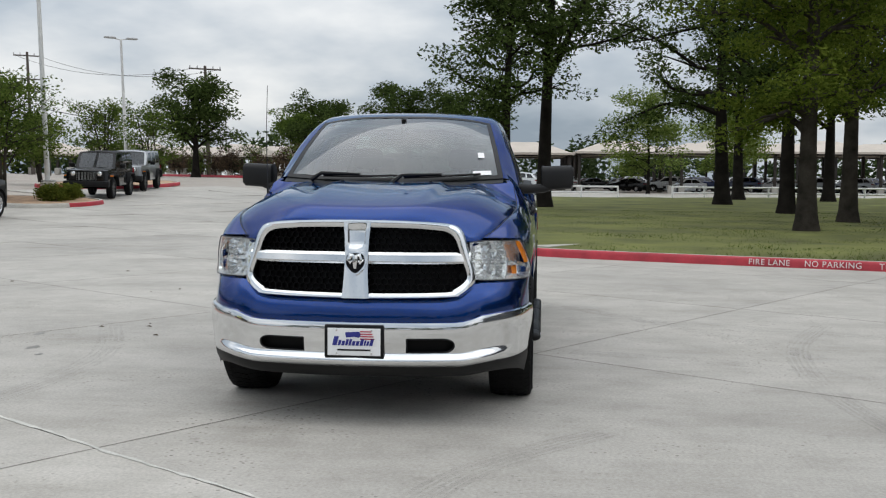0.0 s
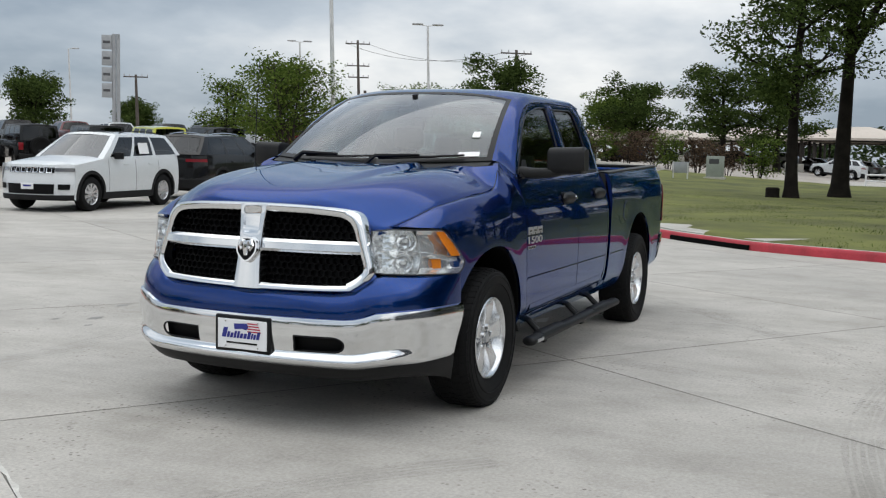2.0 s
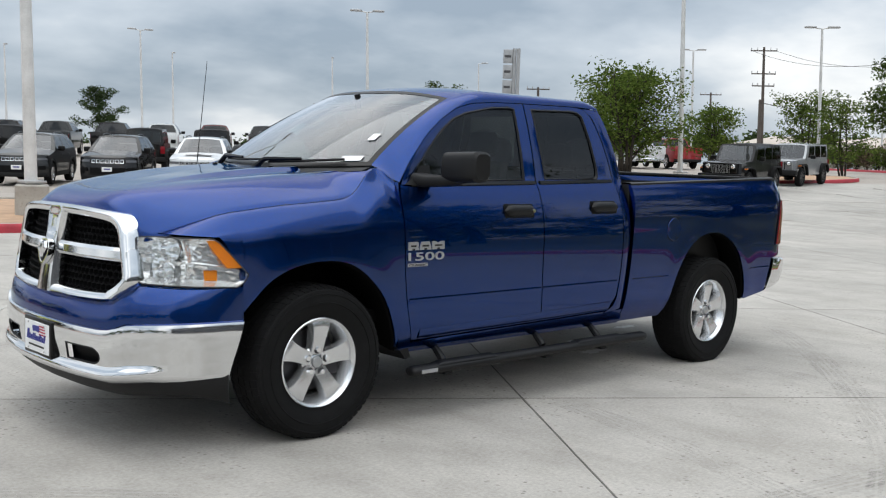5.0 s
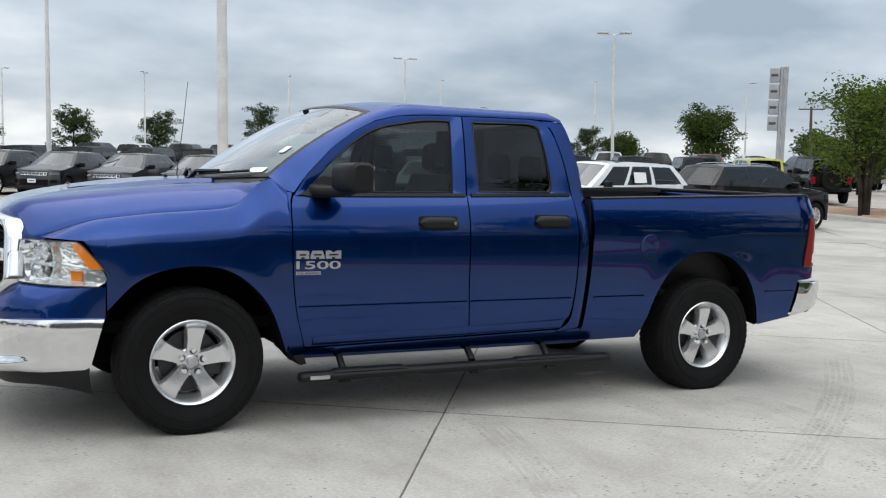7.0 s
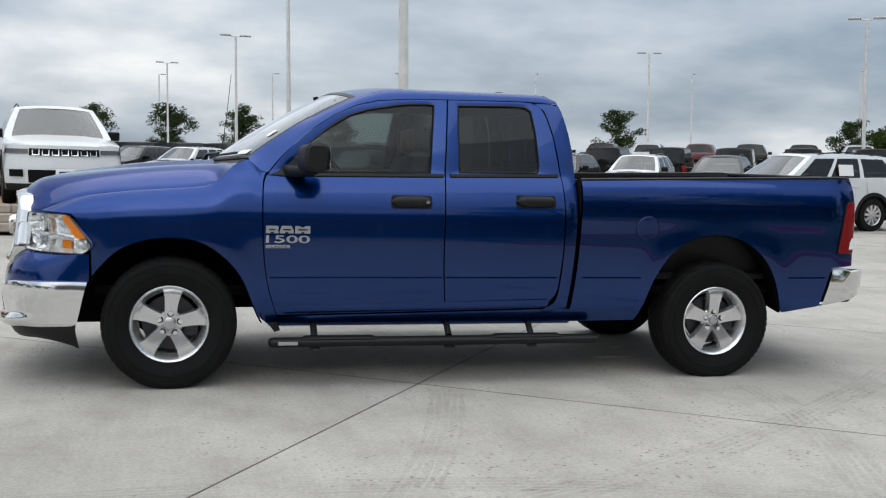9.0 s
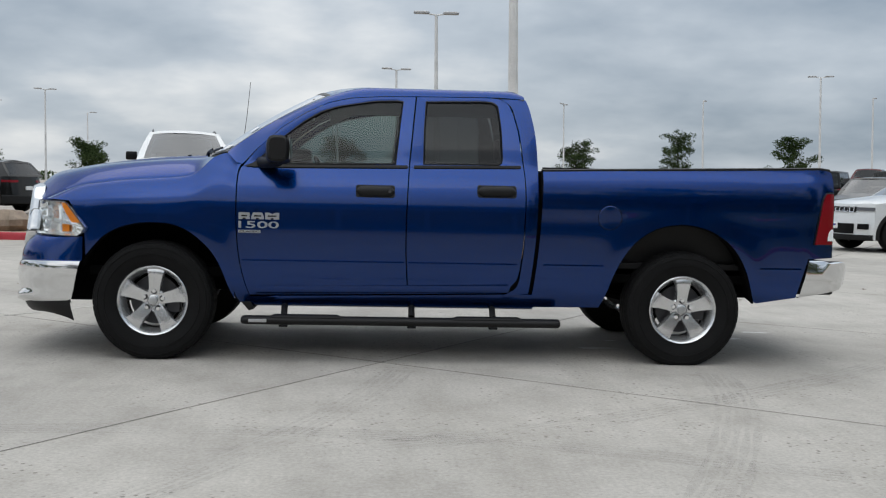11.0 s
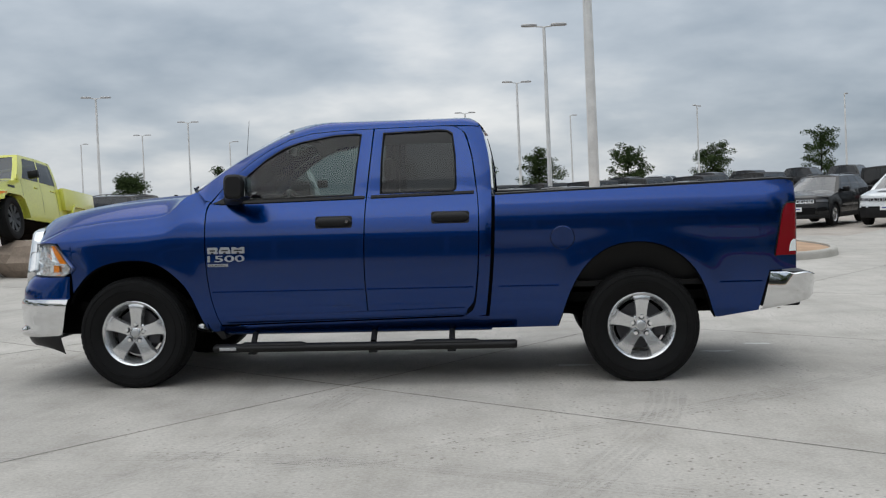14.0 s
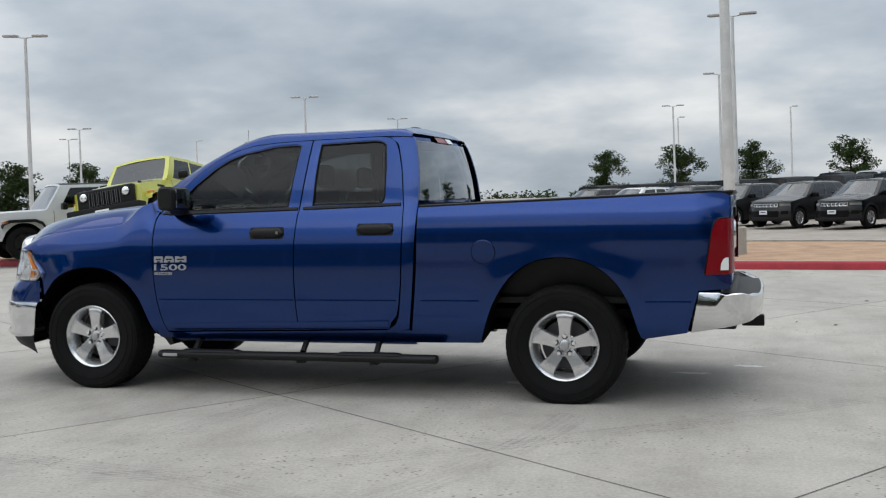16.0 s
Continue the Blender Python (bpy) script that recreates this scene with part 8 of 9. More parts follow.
def leaves_geo(spots, rnd, size, flat=0.6):
    """Small folded leaves, each its own island, at (centre, radius, count) spots."""
    v, f = [], []
    for c, rad, count in spots:
        for _ in range(count):
            d = Vector((rnd.gauss(0, 1), rnd.gauss(0, 1), rnd.gauss(0, 1))).normalized() * rad * rnd.random() ** 0.45
            p = Vector(c) + Vector((d.x, d.y, d.z * flat))
            a = Vector((rnd.uniform(-1, 1), rnd.uniform(-1, 1), rnd.uniform(-0.7, 0.5))).normalized()
            b = a.cross(Vector((rnd.uniform(-1, 1), rnd.uniform(-1, 1), rnd.uniform(-1, 1)))).normalized()
            s = size * rnd.uniform(0.6, 1.3)
            k = len(v)
            n_ = a.cross(b) * (s * 0.18)
            v += [tuple(p - a * s), tuple(p + b * (s * 0.48) + n_), tuple(p + a * s), tuple(p - b * (s * 0.48) + n_)]
            f += [(k, k + 1, k + 2), (k, k + 2, k + 3)]
    return Geo(v, f)


def tree(name, label, x, y, height, trunk_r, crown_from, spread, limbs, leaf_mat, leaf, count, seed, bark=None, fork=0.0, fork_way=-1.57, lean=(0.0, 0.0), droop=0.0, stems=1, z_base=None, group="", clump=0.75, per=None):
    rnd = random.Random(seed)
    z = ground_z(x, y) - 0.06 if z_base is None else z_base
    ob = thing(name, label, "tree", group)
    wood, spots = Geo(), []
    for st in range(stems):
        a0 = rnd.uniform(0, 6.28)
        out = 0.0 if stems == 1 else rnd.uniform(0.12, 0.30)
        n = 18
        path, rad = [], []
        wx, wy = rnd.uniform(-0.25, 0.25), rnd.uniform(-0.25, 0.25)
        for k in range(n + 1):
            t = k / n
            px = x + lean[0] * t * height + out * math.cos(a0) * (1 + 3.0 * t * (stems > 1)) + wx * math.sin(t * 5.0) * t
            py = y + lean[1] * t * height + out * math.sin(a0) * (1 + 3.0 * t * (stems > 1)) + wy * math.sin(t * 4.3 + 1) * t
            path.append((px, py, z + t * height * 0.93))
            flare_ = 1 + 0.60 * math.exp(-t * height / 0.5) * (stems == 1)
            rad.append(trunk_r * flare_ * (1 - 0.80 * t) if t < 0.98 else trunk_r * 0.15)
        wood.add(tube(path, rad, 12 if stems == 1 else 7))
        if fork:
            q0 = fork / (height * 0.93)
            k = min(n - 1, int(q0 * n))
            base = Vector(path[k]).lerp(Vector(path[k + 1]), q0 * n - k)
            side = Vector((math.cos(fork_way), math.sin(fork_way), 0.0))
            far_ = height * 0.90 - fork
            arm_ = [tuple(base + side * (far_ * 0.42 * s ** 0.85) + Vector((0, 0, far_ * s + 0.1 * math.sin(5 * s)))) for s in span(0, 1, 7)]
            wood.add(tube(arm_, [trunk_r * (1 - q0 * 0.8) * lerp(0.82, 0.12, s) for s in span(0, 1, 7)], 9))
            for i, p in enumerate(arm_[2:]):
                for w in range(3):
                    a = i * 2.4 + w * 2.1 + seed
                    tip = Vector(p) + Vector((math.cos(a), math.sin(a), rnd.uniform(-0.1, 0.5))) * spread * rnd.uniform(0.3, 0.6)
                    wood.add(tube([p, tuple(Vector(p).lerp(tip, 0.5) + Vector((0, 0, 0.12))), tuple(tip)], [trunk_r * 0.2, trunk_r * 0.12, 0.01], 5))
                    for m in (0.55, 0.8, 1.0):
                        spots.append((tuple(Vector(p).lerp(tip, m) + Vector((rnd.gauss(0, 0.3), rnd.gauss(0, 0.3), rnd.gauss(0, 0.25)))), clump * rnd.uniform(0.6, 1.1), 1))
        for i in range(limbs):
            t = lerp(crown_from / height, 0.96, (i + rnd.random() * 0.8) / limbs)
            k = min(n - 1, int(t * n))
            base = Vector(path[k]).lerp(Vector(path[k + 1]), t * n - k)
            a = i * 2.399 + rnd.uniform(-0.5, 0.5) + a0
            ln = spread * (1.0 - 0.55 * max(0.0, (t - 0.45) / 0.55)) * rnd.uniform(0.7, 1.15)
            rise = rnd.uniform(0.15, 0.75) - droop
            pts, rr = [tuple(base)], [max(0.02, lerp(trunk_r, trunk_r * 0.2, t) * 0.55)]
            for q in range(1, 6):
                s = q / 5
                pts.append(tuple(base + Vector((math.cos(a + 0.35 * math.sin(3 * s + i)) * ln * s, math.sin(a + 0.35 * math.sin(3 * s + i)) * ln * s, ln * (rise * s + 0.10 * math.sin(4 * s + i)))) - Vector((0, 0, droop * ln * s * s))))
                rr.append(rr[0] * (1 - 0.85 * s))
            wood.add(tube(pts, rr, 6))
            for q in range(1, 6):
                for tw in range(2 if q > 1 else 1):
                    p = Vector(pts[q]) + Vector((rnd.gauss(0, 0.4), rnd.gauss(0, 0.4), rnd.gauss(0, 0.32))) * clump * 1.1
                    if q > 1:
                        wood.add(tube([pts[q - 1], tuple(Vector(pts[q - 1]).lerp(p, 0.6) + Vector((0, 0, 0.06))), tuple(p)], [rr[q] * 0.6 + 0.006, rr[q] * 0.4 + 0.005, 0.004], 4, False))
                    spots.append((tuple(p), clump * rnd.uniform(0.6, 1.25), 1))
        spots.append((path[-1], clump, 1))
    tot = sum(s[1] ** 2 for s in spots)
    spots = [(c, r, max(3, int(count * r * r / tot))) for c, r, _ in spots]
    part("trunk", wood, bark or M_BARK, ob, fix=False)
    part("crown", leaves_geo(spots, rnd, leaf), leaf_mat, ob, smooth=False, fix=False)
    return ob


OAK = "broad oak tree with a dark furrowed trunk on the lawn"
tree("oak_tree", OAK, 32.9, 0.35, 11.5, 0.22, 3.4, 3.0, 16, M_LEAF_OAK, 0.092, 13500, 11, clump=0.72, fork=6.6, fork_way=1.4, group="lawn oaks")
tree("oak_tree", OAK, 36.9, -1.05, 13.5, 0.32, 5.6, 4.4, 16, M_LEAF_OAK, 0.096, 14250, 12, lean=(0.0, -0.02), clump=0.75, fork=5.6, group="lawn oaks")
tree("oak_tree", OAK, 45.0, -9.8, 14.0, 0.37, 4.6, 6.2, 18, M_LEAF_OAK, 0.104, 16500, 13, lean=(0.0, 0.03), droop=0.12, clump=0.85, group="lawn oaks")
tree("oak_tree", OAK, 32.2, -9.95, 12.0, 0.29, 4.0, 4.2, 16, M_LEAF_OAK, 0.096, 14250, 14, clump=0.8, group="lawn oaks")
tree("oak_tree", "oak tree with pale mottled bark and low hanging foliage", 19.5, -7.55, 11.0, 0.25, 2.7, 2.5, 24, M_LEAF_LAWN, 0.068, 22500, 15, bark=M_BARK_PALE, droop=0.14, clump=0.6, group="lawn oaks")
tree("oak_tree", "oak tree with rough grey bark and low foliage", 25.0, -10.1, 11.5, 0.26, 3.3, 3.4, 20, M_LEAF_LAWN, 0.080, 18000, 16, bark=M_BARK_PALE, droop=0.08, clump=0.7, group="lawn oaks")
tree("oak_tree", OAK, 58.5, -13.0, 14.0, 0.34, 4.5, 5.0, 16, M_LEAF_OAK, 0.120, 12750, 17, clump=0.95, group="lawn oaks")
tree("oak_tree", OAK, 55.5, -17.6, 13.5, 0.34, 4.6, 5.0, 16, M_LEAF_OAK, 0.120, 12750, 18, clump=0.95, group="lawn oaks")
tree("oak_tree", OAK, 40.0, -17.5, 13.0, 0.31, 4.0, 5.2, 16, M_LEAF_OAK, 0.104, 12750, 19, clump=0.9, group="lawn oaks")
tree("oak_tree", OAK, 30.0, -16.5, 12.0, 0.28, 3.4, 4.6, 16, M_LEAF_OAK, 0.096, 12750, 20, clump=0.85, group="lawn oaks")
for k, (x, y) in enumerate(((15.5, -17.0), (21.0, -21.0), (11.5, -25.0))):
    tree("oak_tree", OAK, x, y, 12.5, 0.30, 3.6, 4.8, 16, M_LEAF_OAK, 0.13, 8000, 90 + k, clump=0.9, group="lawn oaks")
tagged(part("tree_stump", lathe([(0.001, -0.40), (0.20, -0.40), (0.24, -0.36), (0.24, -0.1), (0.30, 0.02)], 16).moved(Matrix.Translation((32.6, 0.95, 0.2)) @ Matrix.Rotation(radians(-90), 4, "X")), M_BARK), "low dark tree stump on the lawn", "stump")

SMALL = "small multi-stemmed tree with light green leaves on an island"
tree("small_tree", SMALL, 26.9, 17.3, 4.7, 0.075, 1.3, 1.9, 8, M_LEAF_LIGHT, 0.075, 5500, 31, stems=4, clump=0.5, bark=M_BARK_PALE, group="island trees")
tree("small_tree", SMALL, 28.7, 19.0, 4.6, 0.075, 1.3, 1.9, 8, M_LEAF_LIGHT, 0.075, 5500, 32, stems=4, clump=0.5, bark=M_BARK_PALE, group="island trees")
tree("small_tree", SMALL, 44.0, 24.4, 3.6, 0.07, 0.9, 1.6, 8, M_LEAF_LIGHT, 0.08, 4500, 34, stems=4, clump=0.5, bark=M_BARK_PALE, group="island trees")
tree("small_tree", SMALL, 64.5, 30.0, 5.5, 0.09, 1.0, 2.3, 9, M_LEAF_LIGHT, 0.10, 5500, 35, stems=4, clump=0.5, bark=M_BARK_PALE, group="island trees")
tree("small_tree", SMALL, 54.7, 22.6, 4.4, 0.06, 0.9, 1.6, 7, M_LEAF_LIGHT, 0.08, 4000, 36, stems=4, clump=0.5, bark=M_BARK_PALE, group="island trees")
tree("small_tree", "small multi-stemmed tree with light green leaves by the lot", 43.4, 31.6, 4.6, 0.08, 1.2, 1.8, 8, M_LEAF_LIGHT, 0.085, 4200, 37, stems=4, clump=0.55, group="island trees")

BIG = "large round-crowned tree with dense dark foliage"
for x, y, h, sp, sd_, mt in ((73.5, 26.5, 8.0, 4.3, 41, M_LEAF_OAK), (97.3, 21.2, 8.6, 4.2, 42, M_LEAF_OAK), (88.6, 11.3, 9.3, 4.6, 43, M_LEAF_OAK), (87.5, 6.5, 8.6, 4.2, 44, M_LEAF_OAK), (77.7, -9.4, 7.8, 3.2, 45, M_LEAF_YOUNG), (82.0, -17.0, 7.0, 3.6, 46, M_LEAF_YOUNG),
                             (101.9, 24.5, 7.6, 3.8, 47, M_LEAF_LIGHT), (68.9, 72.0, 7.55, 3.4, 48, M_LEAF_OAK), (71.4, 88.7, 5.1, 2.0, 49, M_LEAF_OAK), (89.9, 77.4, 6.4, 2.2, 50, M_LEAF_OAK)):
    tree("shade_tree", BIG if mt is not M_LEAF_YOUNG else "airy young tree with light green leaves", x, y, h - ground_z(x, y) + 0.6, 0.28 if mt is not M_LEAF_YOUNG else 0.14, 2.0, sp, 16, mt, 0.145 if mt is not M_LEAF_YOUNG else 0.12, 10500, sd_, clump=1.0, group="shade trees")
FAR = "small rounded far tree beyond the parking lot"
for k, (x, y, top) in enumerate(((-9.5, 96.4, 5.3), (-2.2, 97.0, 5.7), (4.6, 97.2, 5.6), (13.4, 96.7, 5.8), (44.6, 98.0, 7.2), (67.4, 89.7, 6.2), (23.7, 108.0, 6.5), (36.5, 112.0, 8.5), (-24.0, 86.0, 4.2), (-33.0, 84.0, 4.0), (-53.6, 73.3, 5.2), (-45.7, 54.2, 3.8))):
    tree("far_tree", FAR, x, y, top - ground_z(x, y) + 0.5, 0.12, 1.0, 1.55 + 0.16 * top / 2.0, 11, M_LEAF_DARK, 0.115, 5600, 60 + k, clump=0.66, group="lot trees")

# clipped bushes round the lamp footing
def bush(x, y, rx, rz, seed, mat, label, count=2600, leaf=0.045):
    rnd = random.Random(seed)
    ob = thing("bush", label, "bush", "bushes")
    z = ground_z(x, y) + 0.1
    stems = Geo()
    for k in range(9):
        a = k * 0.7
        stems.add(tube([(x, y, z), (x + rx * 0.4 * math.cos(a), y + rx * 0.4 * math.sin(a), z + rz * 0.9)], [0.012, 0.004], 4))
    part("stems", stems, M_BARK, ob, fix=False)
    spots = [((x + rx * 0.62 * math.cos(k * 2.4) * (0.3 + 0.7 * rnd.random()), y + rx * 0.62 * math.sin(k * 2.4) * (0.3 + 0.7 * rnd.random()), z + rz * rnd.uniform(0.35, 1.25)), rx * 0.42, count // 18) for k in range(18)]
    part("foliage", leaves_geo(spots, rnd, leaf, 0.8), mat, ob, smooth=False, fix=False)
    return ob


for k, (x, y, rx, rz) in enumerate(((27.9, 16.1, 0.70, 0.40), (28.7, 15.9, 0.62, 0.38), (30.3, 16.4, 0.50, 0.36))):
    bush(x, y, rx, rz, 80 + k, M_LEAF_BUSH, "low rounded green bush beside the lamp footing")
# the sparse hedge along the far drive
hedge_a, hedge_b = Vector((57.0, 4.6)), Vector((92.0, 41.0))
for k in range(20):
    t = k / 19
    p = hedge_a.lerp(hedge_b, t)
    rr_ = random.Random(200 + k)
    tree("shrub", "tall sparse shrub with thin rusty twigs" if k % 3 else "tall leafy green shrub in a sparse hedge", p.x + rr_.uniform(-0.4, 0.4), p.y + rr_.uniform(-0.4, 0.4), rr_.uniform(1.9, 2.7), 0.03, 0.3, 0.75, 6, M_LEAF_LIGHT if k % 3 == 0 else M_LEAF_RUST, 0.075, 1500, 300 + k, stems=5, clump=0.38, group="hedge shrubs", z_base=ground_z(p.x, p.y) - 0.02)
hk = [tuple(hedge_a.lerp(hedge_b, t) + Vector((-1.9, 1.6)) * 1.0) for t in span(0.15, 1.0, 12)]
kerb("kerb_far", [(x, y) for x, y in hk], False, [M_KERB, M_KERB_RED], "red painted kerb along the far drive", lambda x, y: x > 66, side=-1)

# ---- far: shelters, pipe rail, cabinets ----
M_CANVAS = worn("beige_canopy_cloth", (0.52, 0.46, 0.40), 0.08, 0.4, 10, 0.9, bump=0)
M_POST = worn("dark_brown_post", (0.03, 0.024, 0.02), 0.3, 3, 30, 0.8)
M_RAIL_WHITE = worn("white_pipe_paint", (0.72, 0.72, 0.70), 0.1, 4, 40, 0.5)


def shelter(x, y, w, d, eave, peak, seed):
    ob = thing("car_shelter", "beige hipped canopy on dark posts over parked cars", "shelter", "car shelters")
    n = 8
    rows = []
    for i in range(n + 1):
        row = []
        for j in range(n + 1):
            u, v = -1 + 2 * i / n, -1 + 2 * j / n
            k = max(abs(u) ** 1.2, (max(0.0, abs(v) - 0.25) / 0.75) ** 1.2)
            row.append((x + u * d / 2, y + v * w / 2, lerp(peak, eave, k) + 0.02 * math.sin(seed + 3 * u + 5 * v)))
        rows.append(row)
    part("canopy", rimmed(rows, (0, 0, -0.22)), M_CANVAS, ob)
    for u in (-1, 1):
        for v in (-1, 1):
            px, py = x + u * d * 0.44, y + v * w * 0.46
            part("post", box(px - 0.14, px + 0.14, py - 0.14, py + 0.14, ground_z(px, py) - 0.1, eave - 0.05, 0.02), M_POST, ob)
            part("post_base", box(px - 0.3, px + 0.3, py - 0.3, py + 0.3, ground_z(px, py) - 0.1, ground_z(px, py) + 0.75, 0.03), M_KERB, ob)
    part("beam", box(x - d * 0.46, x - d * 0.44, y - w / 2, y + w / 2, eave - 0.35, eave - 0.08), M_POST, ob, smooth=False)


for r_, (x0, zz) in enumerate(((104.0, 0.0), (120.0, 0.25), (138.0, 0.4))):
    for k in range(13):
        y = 52 - 10.2 * k
        e_ = lerp(3.5, 4.2, min(1, max(0, (30 - y) / 45))) + zz
        shelter(x0 - 0.10 * max(0, y - 20), y, 9.9, 11.0, e_, e_ + 1.25, k)

rail = thing("pipe_rail", "low white pipe rail beside the far drive", "fence")
for a, b in (((66.0, -1.2), (66.0, -6.2)), ((66.6, -10.0), (68.5, -30.0))):
    a, b = Vector(a), Vector(b)
    for h in (0.45, 0.85):
        part("rail", tube([(a.x, a.y, h), (b.x, b.y, h)], 0.06, 8), M_RAIL_WHITE, rail)
    n = max(2, int((b - a).length / 2.2))
    for k in range(n + 1):
        p = a.lerp(b, k / n)
        part("post", rod((p.x, p.y, -0.05), (p.x, p.y, 0.92), 0.065), M_RAIL_WHITE, rail)
cabinet = thing("utility_cabinet", "pale green metal utility cabinet beyond the lawn", "cabinet")
cz = ground_z(49.2, 5.6)
part("body", box(48.8, 49.6, 5.2, 6.0, cz + 0.25, cz + 1.35, 0.03), worn("pale_green_metal", (0.30, 0.33, 0.29), 0.1, 3, 40, 0.6), cabinet)
part("base", box(48.7, 49.7, 5.1, 6.1, cz - 0.1, cz + 0.27, 0.02), M_KERB, cabinet)
part("label", box(48.785, 48.80, 5.35, 5.85, cz + 0.95, cz + 1.2), M_SIGN_DARK, cabinet, "dark unreadable notice", smooth=False)
board = thing("notice_board", "small grey notice board on two posts", "sign")
bz = ground_z(46.2, 6.7)
for dy in (-0.35, 0.35):
    part("post", rod((46.2, 6.8 + dy, bz), (46.2, 6.8 + dy, bz + 0.95), 0.03), M_POLE, board)
part("panel", box(46.18, 46.22, 6.4, 7.2, bz + 0.45, bz + 1.0, 0.01), M_SIGN_GREY, board)

# boulders under the lime truck's wheels
M_ROCK = worn("brown_limestone", (0.26, 0.205, 0.16), 0.3, 2.5, 25, 0.9, bump=0.7)


def boulder(x, y, rx, ry, rz, seed):
    rows = []
    for i in range(9):
        th = math.pi * i / 8
        row = []
        for j in range(14):
            a = 2 * math.pi * j / 14
            d = Vector((math.sin(th) * math.cos(a), math.sin(th) * math.sin(a), math.cos(th)))
            k = 1 + 0.28 * noise.noise(d * 1.6 + Vector((seed, 0, 0))) + 0.10 * noise.noise(d * 4 + Vector((seed, 5, 0)))
            row.append((x + rx * d.x * k, y + ry * d.y * k, 0.05 + rz * 0.6 + rz * d.z * k))
        rows.append(row)
    return tagged(part("boulder", sheet(rows, closed=True), M_ROCK, sharp=25), "rough brown limestone boulder on the island", "rock", "boulders")


for k, b in enumerate(((-7.15, 11.95, 0.72, 0.62, 0.42), (-8.8, 11.9, 0.7, 0.6, 0.29), (-7.5, 15.75, 0.7, 0.6, 0.20), (-8.95, 15.4, 0.7, 0.6, 0.10), (-6.2, 14.2, 0.55, 0.5, 0.30), (-10.6, 13.6, 0.5, 0.45, 0.28))):
    boulder(*b, k * 7.3)

# the pad of tan stone blocks under the white SUV, in three stepped courses
M_BLOCK = worn("tan_stone_block", (0.36, 0.31, 0.26), 0.22, 3.0, 30, 0.9, bump=0.5)
pad = thing("stone_pad", "low display pad of tan stone blocks on the island", "pad")
PAD_X, PAD_Y = Vector((0.98, 0.20, 0)), Vector((-0.20, 0.98, 0))
block_me = mesh_of("block", box(-0.215, 0.215, -0.15, 0.15, 0.0, 0.145, 0.018, 1), M_BLOCK)
rb_ = random.Random(31)
for course in range(3):
    hw_, f_ = 1.9 - 0.18 * course, -1.35 + 0.16 * course
    z_ = 0.06 + 0.145 * course
    lines = [(Vector((-2.28, 12.45, 0)) + PAD_X * (-hw_ + 0.44 * (q + 0.5 * (course % 2))) + PAD_Y * f_, 0.0) for q in range(int(2 * hw_ / 0.44) + 1)]
    lines += [(Vector((-2.28, 12.45, 0)) + PAD_X * (sx_ * hw_) + PAD_Y * (f_ + 0.44 * (q + 1)), 90.0) for sx_ in (-1, 1) for q in range(12)]
    for c, rz in lines:
        o = new("block", block_me)
        o.parent = pad
        o.matrix_basis = pose(c.x + rb_.uniform(-0.01, 0.01), c.y + rb_.uniform(-0.01, 0.01), ground_z(c.x, c.y) + z_, 0, 0, 11.5 + rz + rb_.uniform(-2, 2))
core = prism([(-1.6, -0.95), (1.6, -0.95), (1.6, 4.6), (-1.6, 4.6)], lambda u, v, w: tuple(Vector((-2.28, 12.45, 0.46 - w)) + PAD_X * u + PAD_Y * v), 0.40)
part("gravel_fill", core, M_DIRT, pad, "tan gravel fill", smooth=False)

# ---- beyond the view: showroom wall added behind the camera to darken reflections, woods all round ----
M_WALL = worn("grey_showroom_wall", (0.16, 0.16, 0.165), 0.1, 0.5, 15, 0.7)
showroom = thing("showroom_building", "unseen long grey showroom with dark glass, added for the truck's reflections", "building")
part("wall", box(-26, 26, -46, -30, -0.1, 7.5, 0.0), M_WALL, showroom, smooth=False)
for k in range(16):
    part("window", box(-24.6 + k * 3.1, -24.6 + k * 3.1 + 2.9, -30.03, -29.97, 0.3, 5.2), M_CAR_GLASS_DARK, showroom, smooth=False)
part("roof", box(-26.6, 26.6, -46.6, -28.5, 7.5, 8.1), M_WALL, showroom, smooth=False)


def woods(name, a0, a1, dist, h0, h1, seed, count, leaf, label):
    """A belt of far trees seen as one uneven mass of foliage."""
    rnd = random.Random(seed)
    spots = []
    n = int((a1 - a0) / 360 * 2 * math.pi * dist / 5.0)
    for k in range(n):
        a = radians(lerp(a0, a1, (k + rnd.random()) / n))
        d = dist * rnd.uniform(0.92, 1.10)
        hgt = rnd.uniform(h0, h1)
        x, y = d * math.cos(a), d * math.sin(a)
        for q in range(4):
            spots.append(((x + rnd.uniform(-3, 3), y + rnd.uniform(-3, 3), ground_z(x, y) - 0.5 + hgt * rnd.uniform(0.2, 0.85)), rnd.uniform(2.2, 3.8), count))
    ob = part(name, leaves_geo(spots, rnd, leaf, 0.75), M_LEAF_DARK, smooth=False, fix=False)
    return tagged(ob, label, "woods", kind="stuff")


woods("far_woods", -32, 16, 176, 5.5, 9.0, 504, 120, 0.55, "dark green belt of woods behind the car shelters")
woods("far_woods", 16, 42, 235, 5.0, 9.0, 500, 70, 0.8, "dark green belt of far woods on the horizon")
woods("far_woods", 42, 62, 260, 0.8, 2.2, 505, 50, 0.7, "low dark belt of far woods on the horizon")
woods("far_woods", 62, 150, 300, 0.6, 1.6, 501, 34, 0.6, "low dark belt of far woods on the horizon")
woods("near_woods", 286, 326, 62, 13.0, 18.0, 503, 90, 0.5, "dark belt of tall oaks beyond the lawn")
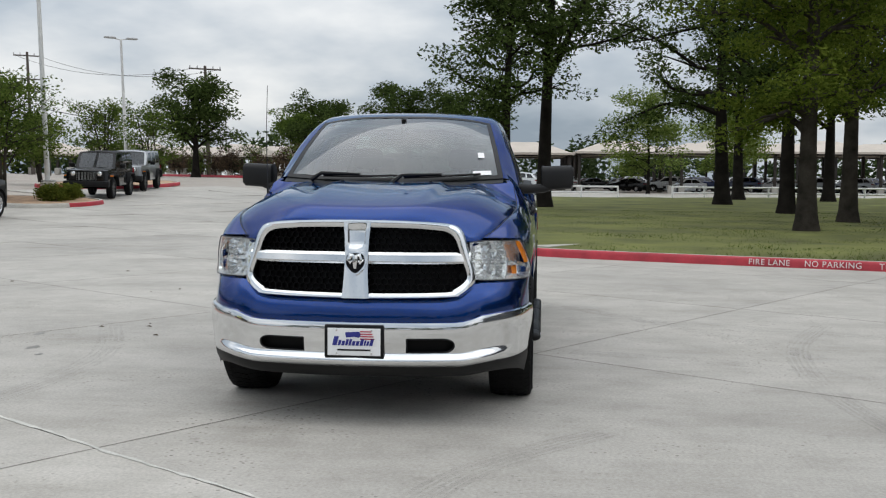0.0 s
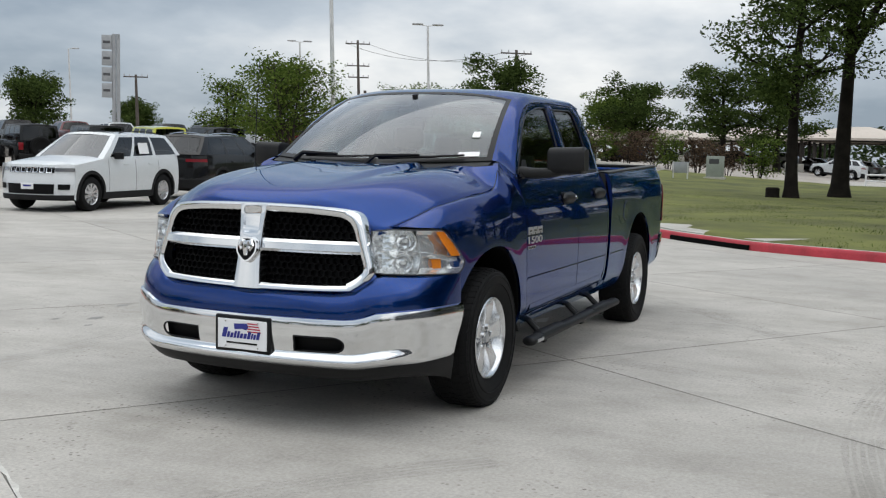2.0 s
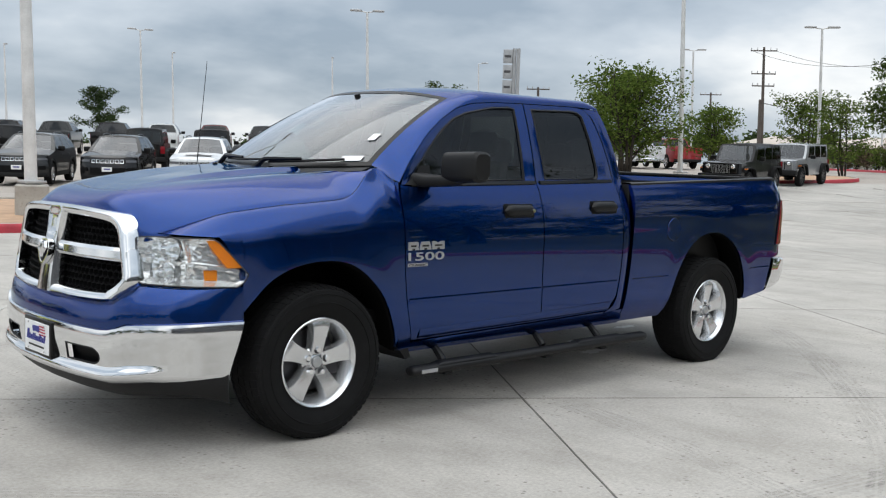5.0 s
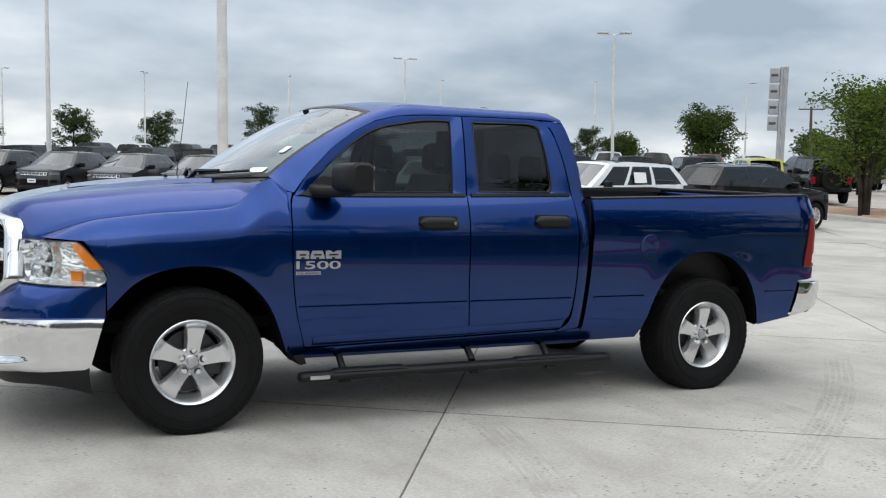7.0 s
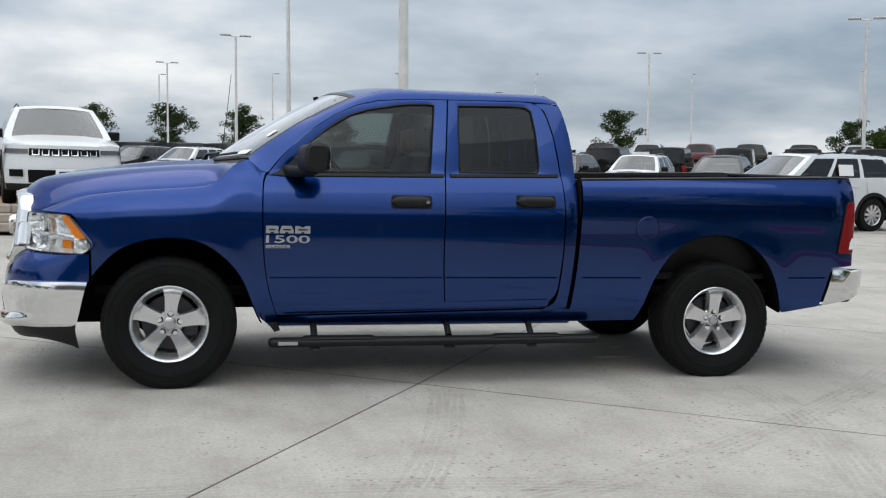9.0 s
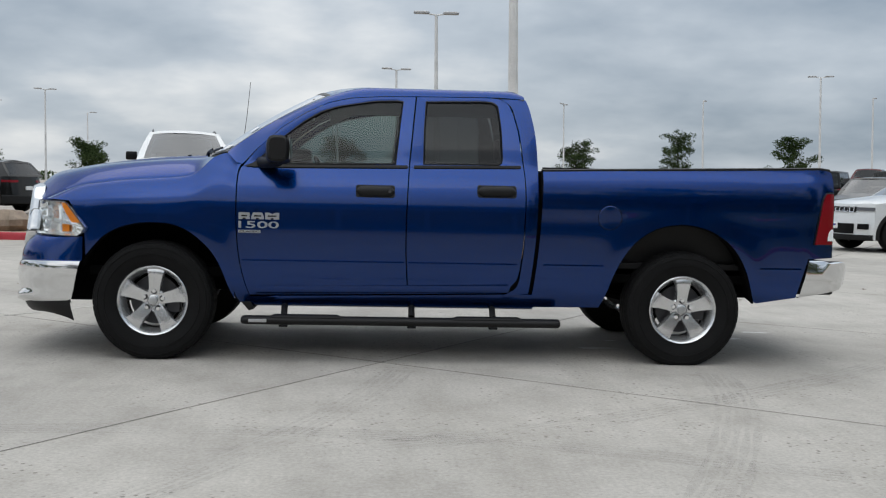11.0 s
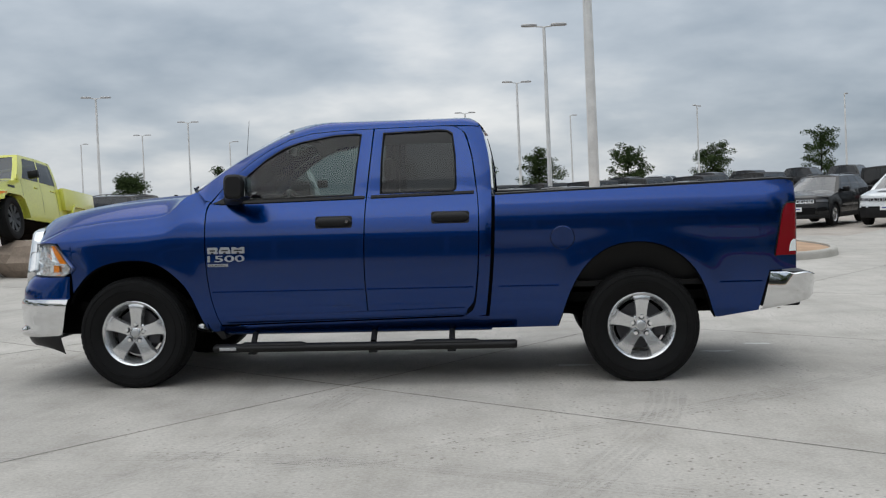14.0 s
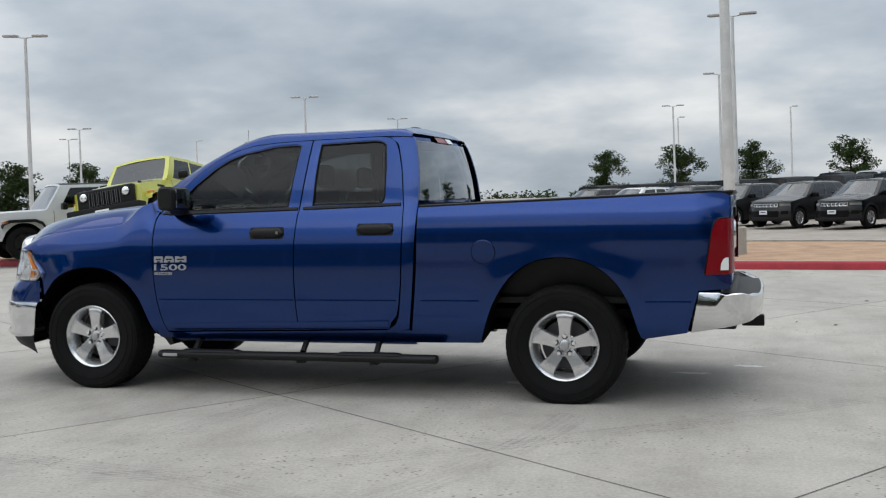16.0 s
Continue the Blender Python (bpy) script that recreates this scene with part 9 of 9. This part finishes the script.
# unseen woods, added dense so that glass and paint mirror them dark
woods("near_woods", 150, 332, 75, 9.0, 14.0, 502, 170, 0.6, "unseen dark belt of woods added behind the drive")

# ---- marks on the slabs ----
M_SCUFF = principled("tyre_scuff", (0.10, 0.096, 0.09), 0.9)
scuff_mask = ramp_node(M_SCUFF, noise_node(M_SCUFF, 2.2, 7.0, 0.72).outputs["Fac"], ((0.40, (0.015, 0.015, 0.015)), (0.66, (0.13, 0.13, 0.13))))
M_SCUFF.node_tree.links.new(scuff_mask, M_SCUFF.node_tree.nodes["Principled BSDF"].inputs["Alpha"])
M_SPLASH = principled("dried_white_splash", (0.62, 0.62, 0.60), 0.6)
M_OIL = worn("dark_oil_spot", (0.24, 0.23, 0.21), 0.2, 8, 40, 0.6, bump=0)


def scuff(points, width, seed):
    """A faint curved tyre track of broken ribs."""
    rnd = random.Random(seed)
    line, run = smooth_line(points, False, 24), []
    for k, (x, y) in enumerate(line):
        a, b = Vector(line[max(0, k - 1)]), Vector(line[min(len(line) - 1, k + 1)])
        d = (b - a).normalized()
        n_ = Vector((-d.y, d.x)) * width
        row = []
        for rib in (-0.42, -0.21, 0.0, 0.21, 0.42):
            w = 0.07 + 0.025 * math.sin(k * 0.37 + rib * 9) + rnd.uniform(-0.008, 0.008)
            row += [(x + n_.x * (rib + q), y + n_.y * (rib + q), 0.0016 + 0.0005 * seed) for q in (-w, w)]
        run.append(row)
    g = sheet(run, skip=lambda i, j: j % 2 == 1 and i > 0)
    return tagged(part("tyre_track", g, M_SCUFF, fix=False, smooth=False), "faint curved tyre track on the concrete", "mark", "ground marks")


scuff([(1.62, -1.3), (1.35, -2.3), (0.95, -3.3), (0.35, -4.4), (-0.6, -5.6)], 0.22, 1)
scuff([(3.72, -1.3), (3.55, -2.2), (3.2, -3.2), (2.75, -4.2), (2.1, -5.4)], 0.24, 2)
scuff([(5.6, -0.4), (4.5, -1.4), (3.3, -2.3), (2.2, -3.0), (1.0, -3.5)], 0.22, 3)
scuff([(-2.4, -3.6), (-1.5, -3.2), (0.2, -3.0), (2.0, -3.2), (3.5, -3.8)], 0.2, 4)
scuff([(-3.5, 4.2), (-2.2, 3.0), (-0.8, 2.4), (0.9, 2.4), (2.5, 3.0)], 0.22, 5)
scuff([(-4.2, -0.6), (-3.1, -0.4), (-2.0, -0.7), (-1.1, -1.4)], 0.2, 6)


def blot(x, y, r, seed, mat, label, z=0.0018, squash=0.6):
    rnd = random.Random(seed)
    n = 22
    v = [(x + r * math.cos(2 * math.pi * k / n) * rnd.uniform(0.5, 1.2), y + r * squash * math.sin(2 * math.pi * k / n) * rnd.uniform(0.5, 1.2), z) for k in range(n)]
    return tagged(part("ground_spot", Geo(v, [tuple(range(n))]), mat, fix=False, smooth=False), label, "mark", "ground marks")


for k, (x, y, r) in enumerate(((3.15, -0.25, 0.16), (4.35, 0.35, 0.16), (4.75, 0.75, 0.14), (3.35, 0.15, 0.06))):
    blot(x, y, r, k, M_SPLASH, "dried white splash on the concrete", squash=0.35)
for k, (x, y, r) in enumerate(((1.2, 3.1, 0.10), (1.0, 3.35, 0.06), (0.9, 2.9, 0.05), (1.9, 3.4, 0.09), (-2.6, -0.9, 0.13))):
    blot(x, y, r, 20 + k, M_OIL, "small dark stain on the concrete")
rl = random.Random(77)
for k in range(18):
    x, y = rl.uniform(-4, 8), rl.uniform(2.2, 6.0)
    a, s = rl.uniform(0, 3.1), rl.uniform(0.015, 0.04)
    leafy = Geo([(x - s * math.cos(a), y - s * math.sin(a), 0.004), (x + s * 0.4 * math.sin(a), y - s * 0.4 * math.cos(a), 0.014), (x + s * math.cos(a), y + s * math.sin(a), 0.006), (x - s * 0.4 * math.sin(a), y + s * 0.4 * math.cos(a), 0.012)], [(0, 1, 2), (0, 2, 3)])
    tagged(part("dead_leaf", leafy, M_LEAF_RUST, fix=False, smooth=False), "small dry brown leaf on the concrete", "leaf", "litter")
# thin grass blades along the near part of the lawn
rg_ = random.Random(9)
lawn_poly = lawn_edge + [(56.5, 4.5), (66.0, -12.0), (74.0, -34.0), (60.0, -48.0), (10.0, -40.0)]
gv, gf = [], []
while len(gf) < 26000:
    x, y = rg_.uniform(10, 34), rg_.uniform(-14, 8)
    if not inside(lawn_poly, x, y) or noise.noise((x * 0.5, y * 0.5, 0)) < -0.25 or inside([(12.1, -1.1), (13.8, 0.9), (15.3, 1.8), (16.5, 1.4), (16.8, -0.5), (15.9, -1.9), (13.4, -2.0)], x, y):
        continue
    h, a, b = rg_.uniform(0.008, 0.035), rg_.uniform(0, 6.28), rg_.uniform(-0.04, 0.04)
    z = ground_z(x, y) + 0.13 + 0.05 + noise.noise((x * 0.35 + 1, y * 0.35, 3.3)) * 0.05
    k = len(gv)
    gv += [(x - 0.012 * math.cos(a), y - 0.012 * math.sin(a), z - 0.03), (x + 0.012 * math.cos(a), y + 0.012 * math.sin(a), z - 0.03), (x + b, y + b, z + h)]
    gf.append((k, k + 1, k + 2))
tagged(part("grass_blades", Geo(gv, gf), leaf_material("grass_blades", (0.055, 0.085, 0.020), (0.15, 0.175, 0.05)), fix=False, smooth=False), "short mown grass blades on the lawn", "grass", kind="stuff")
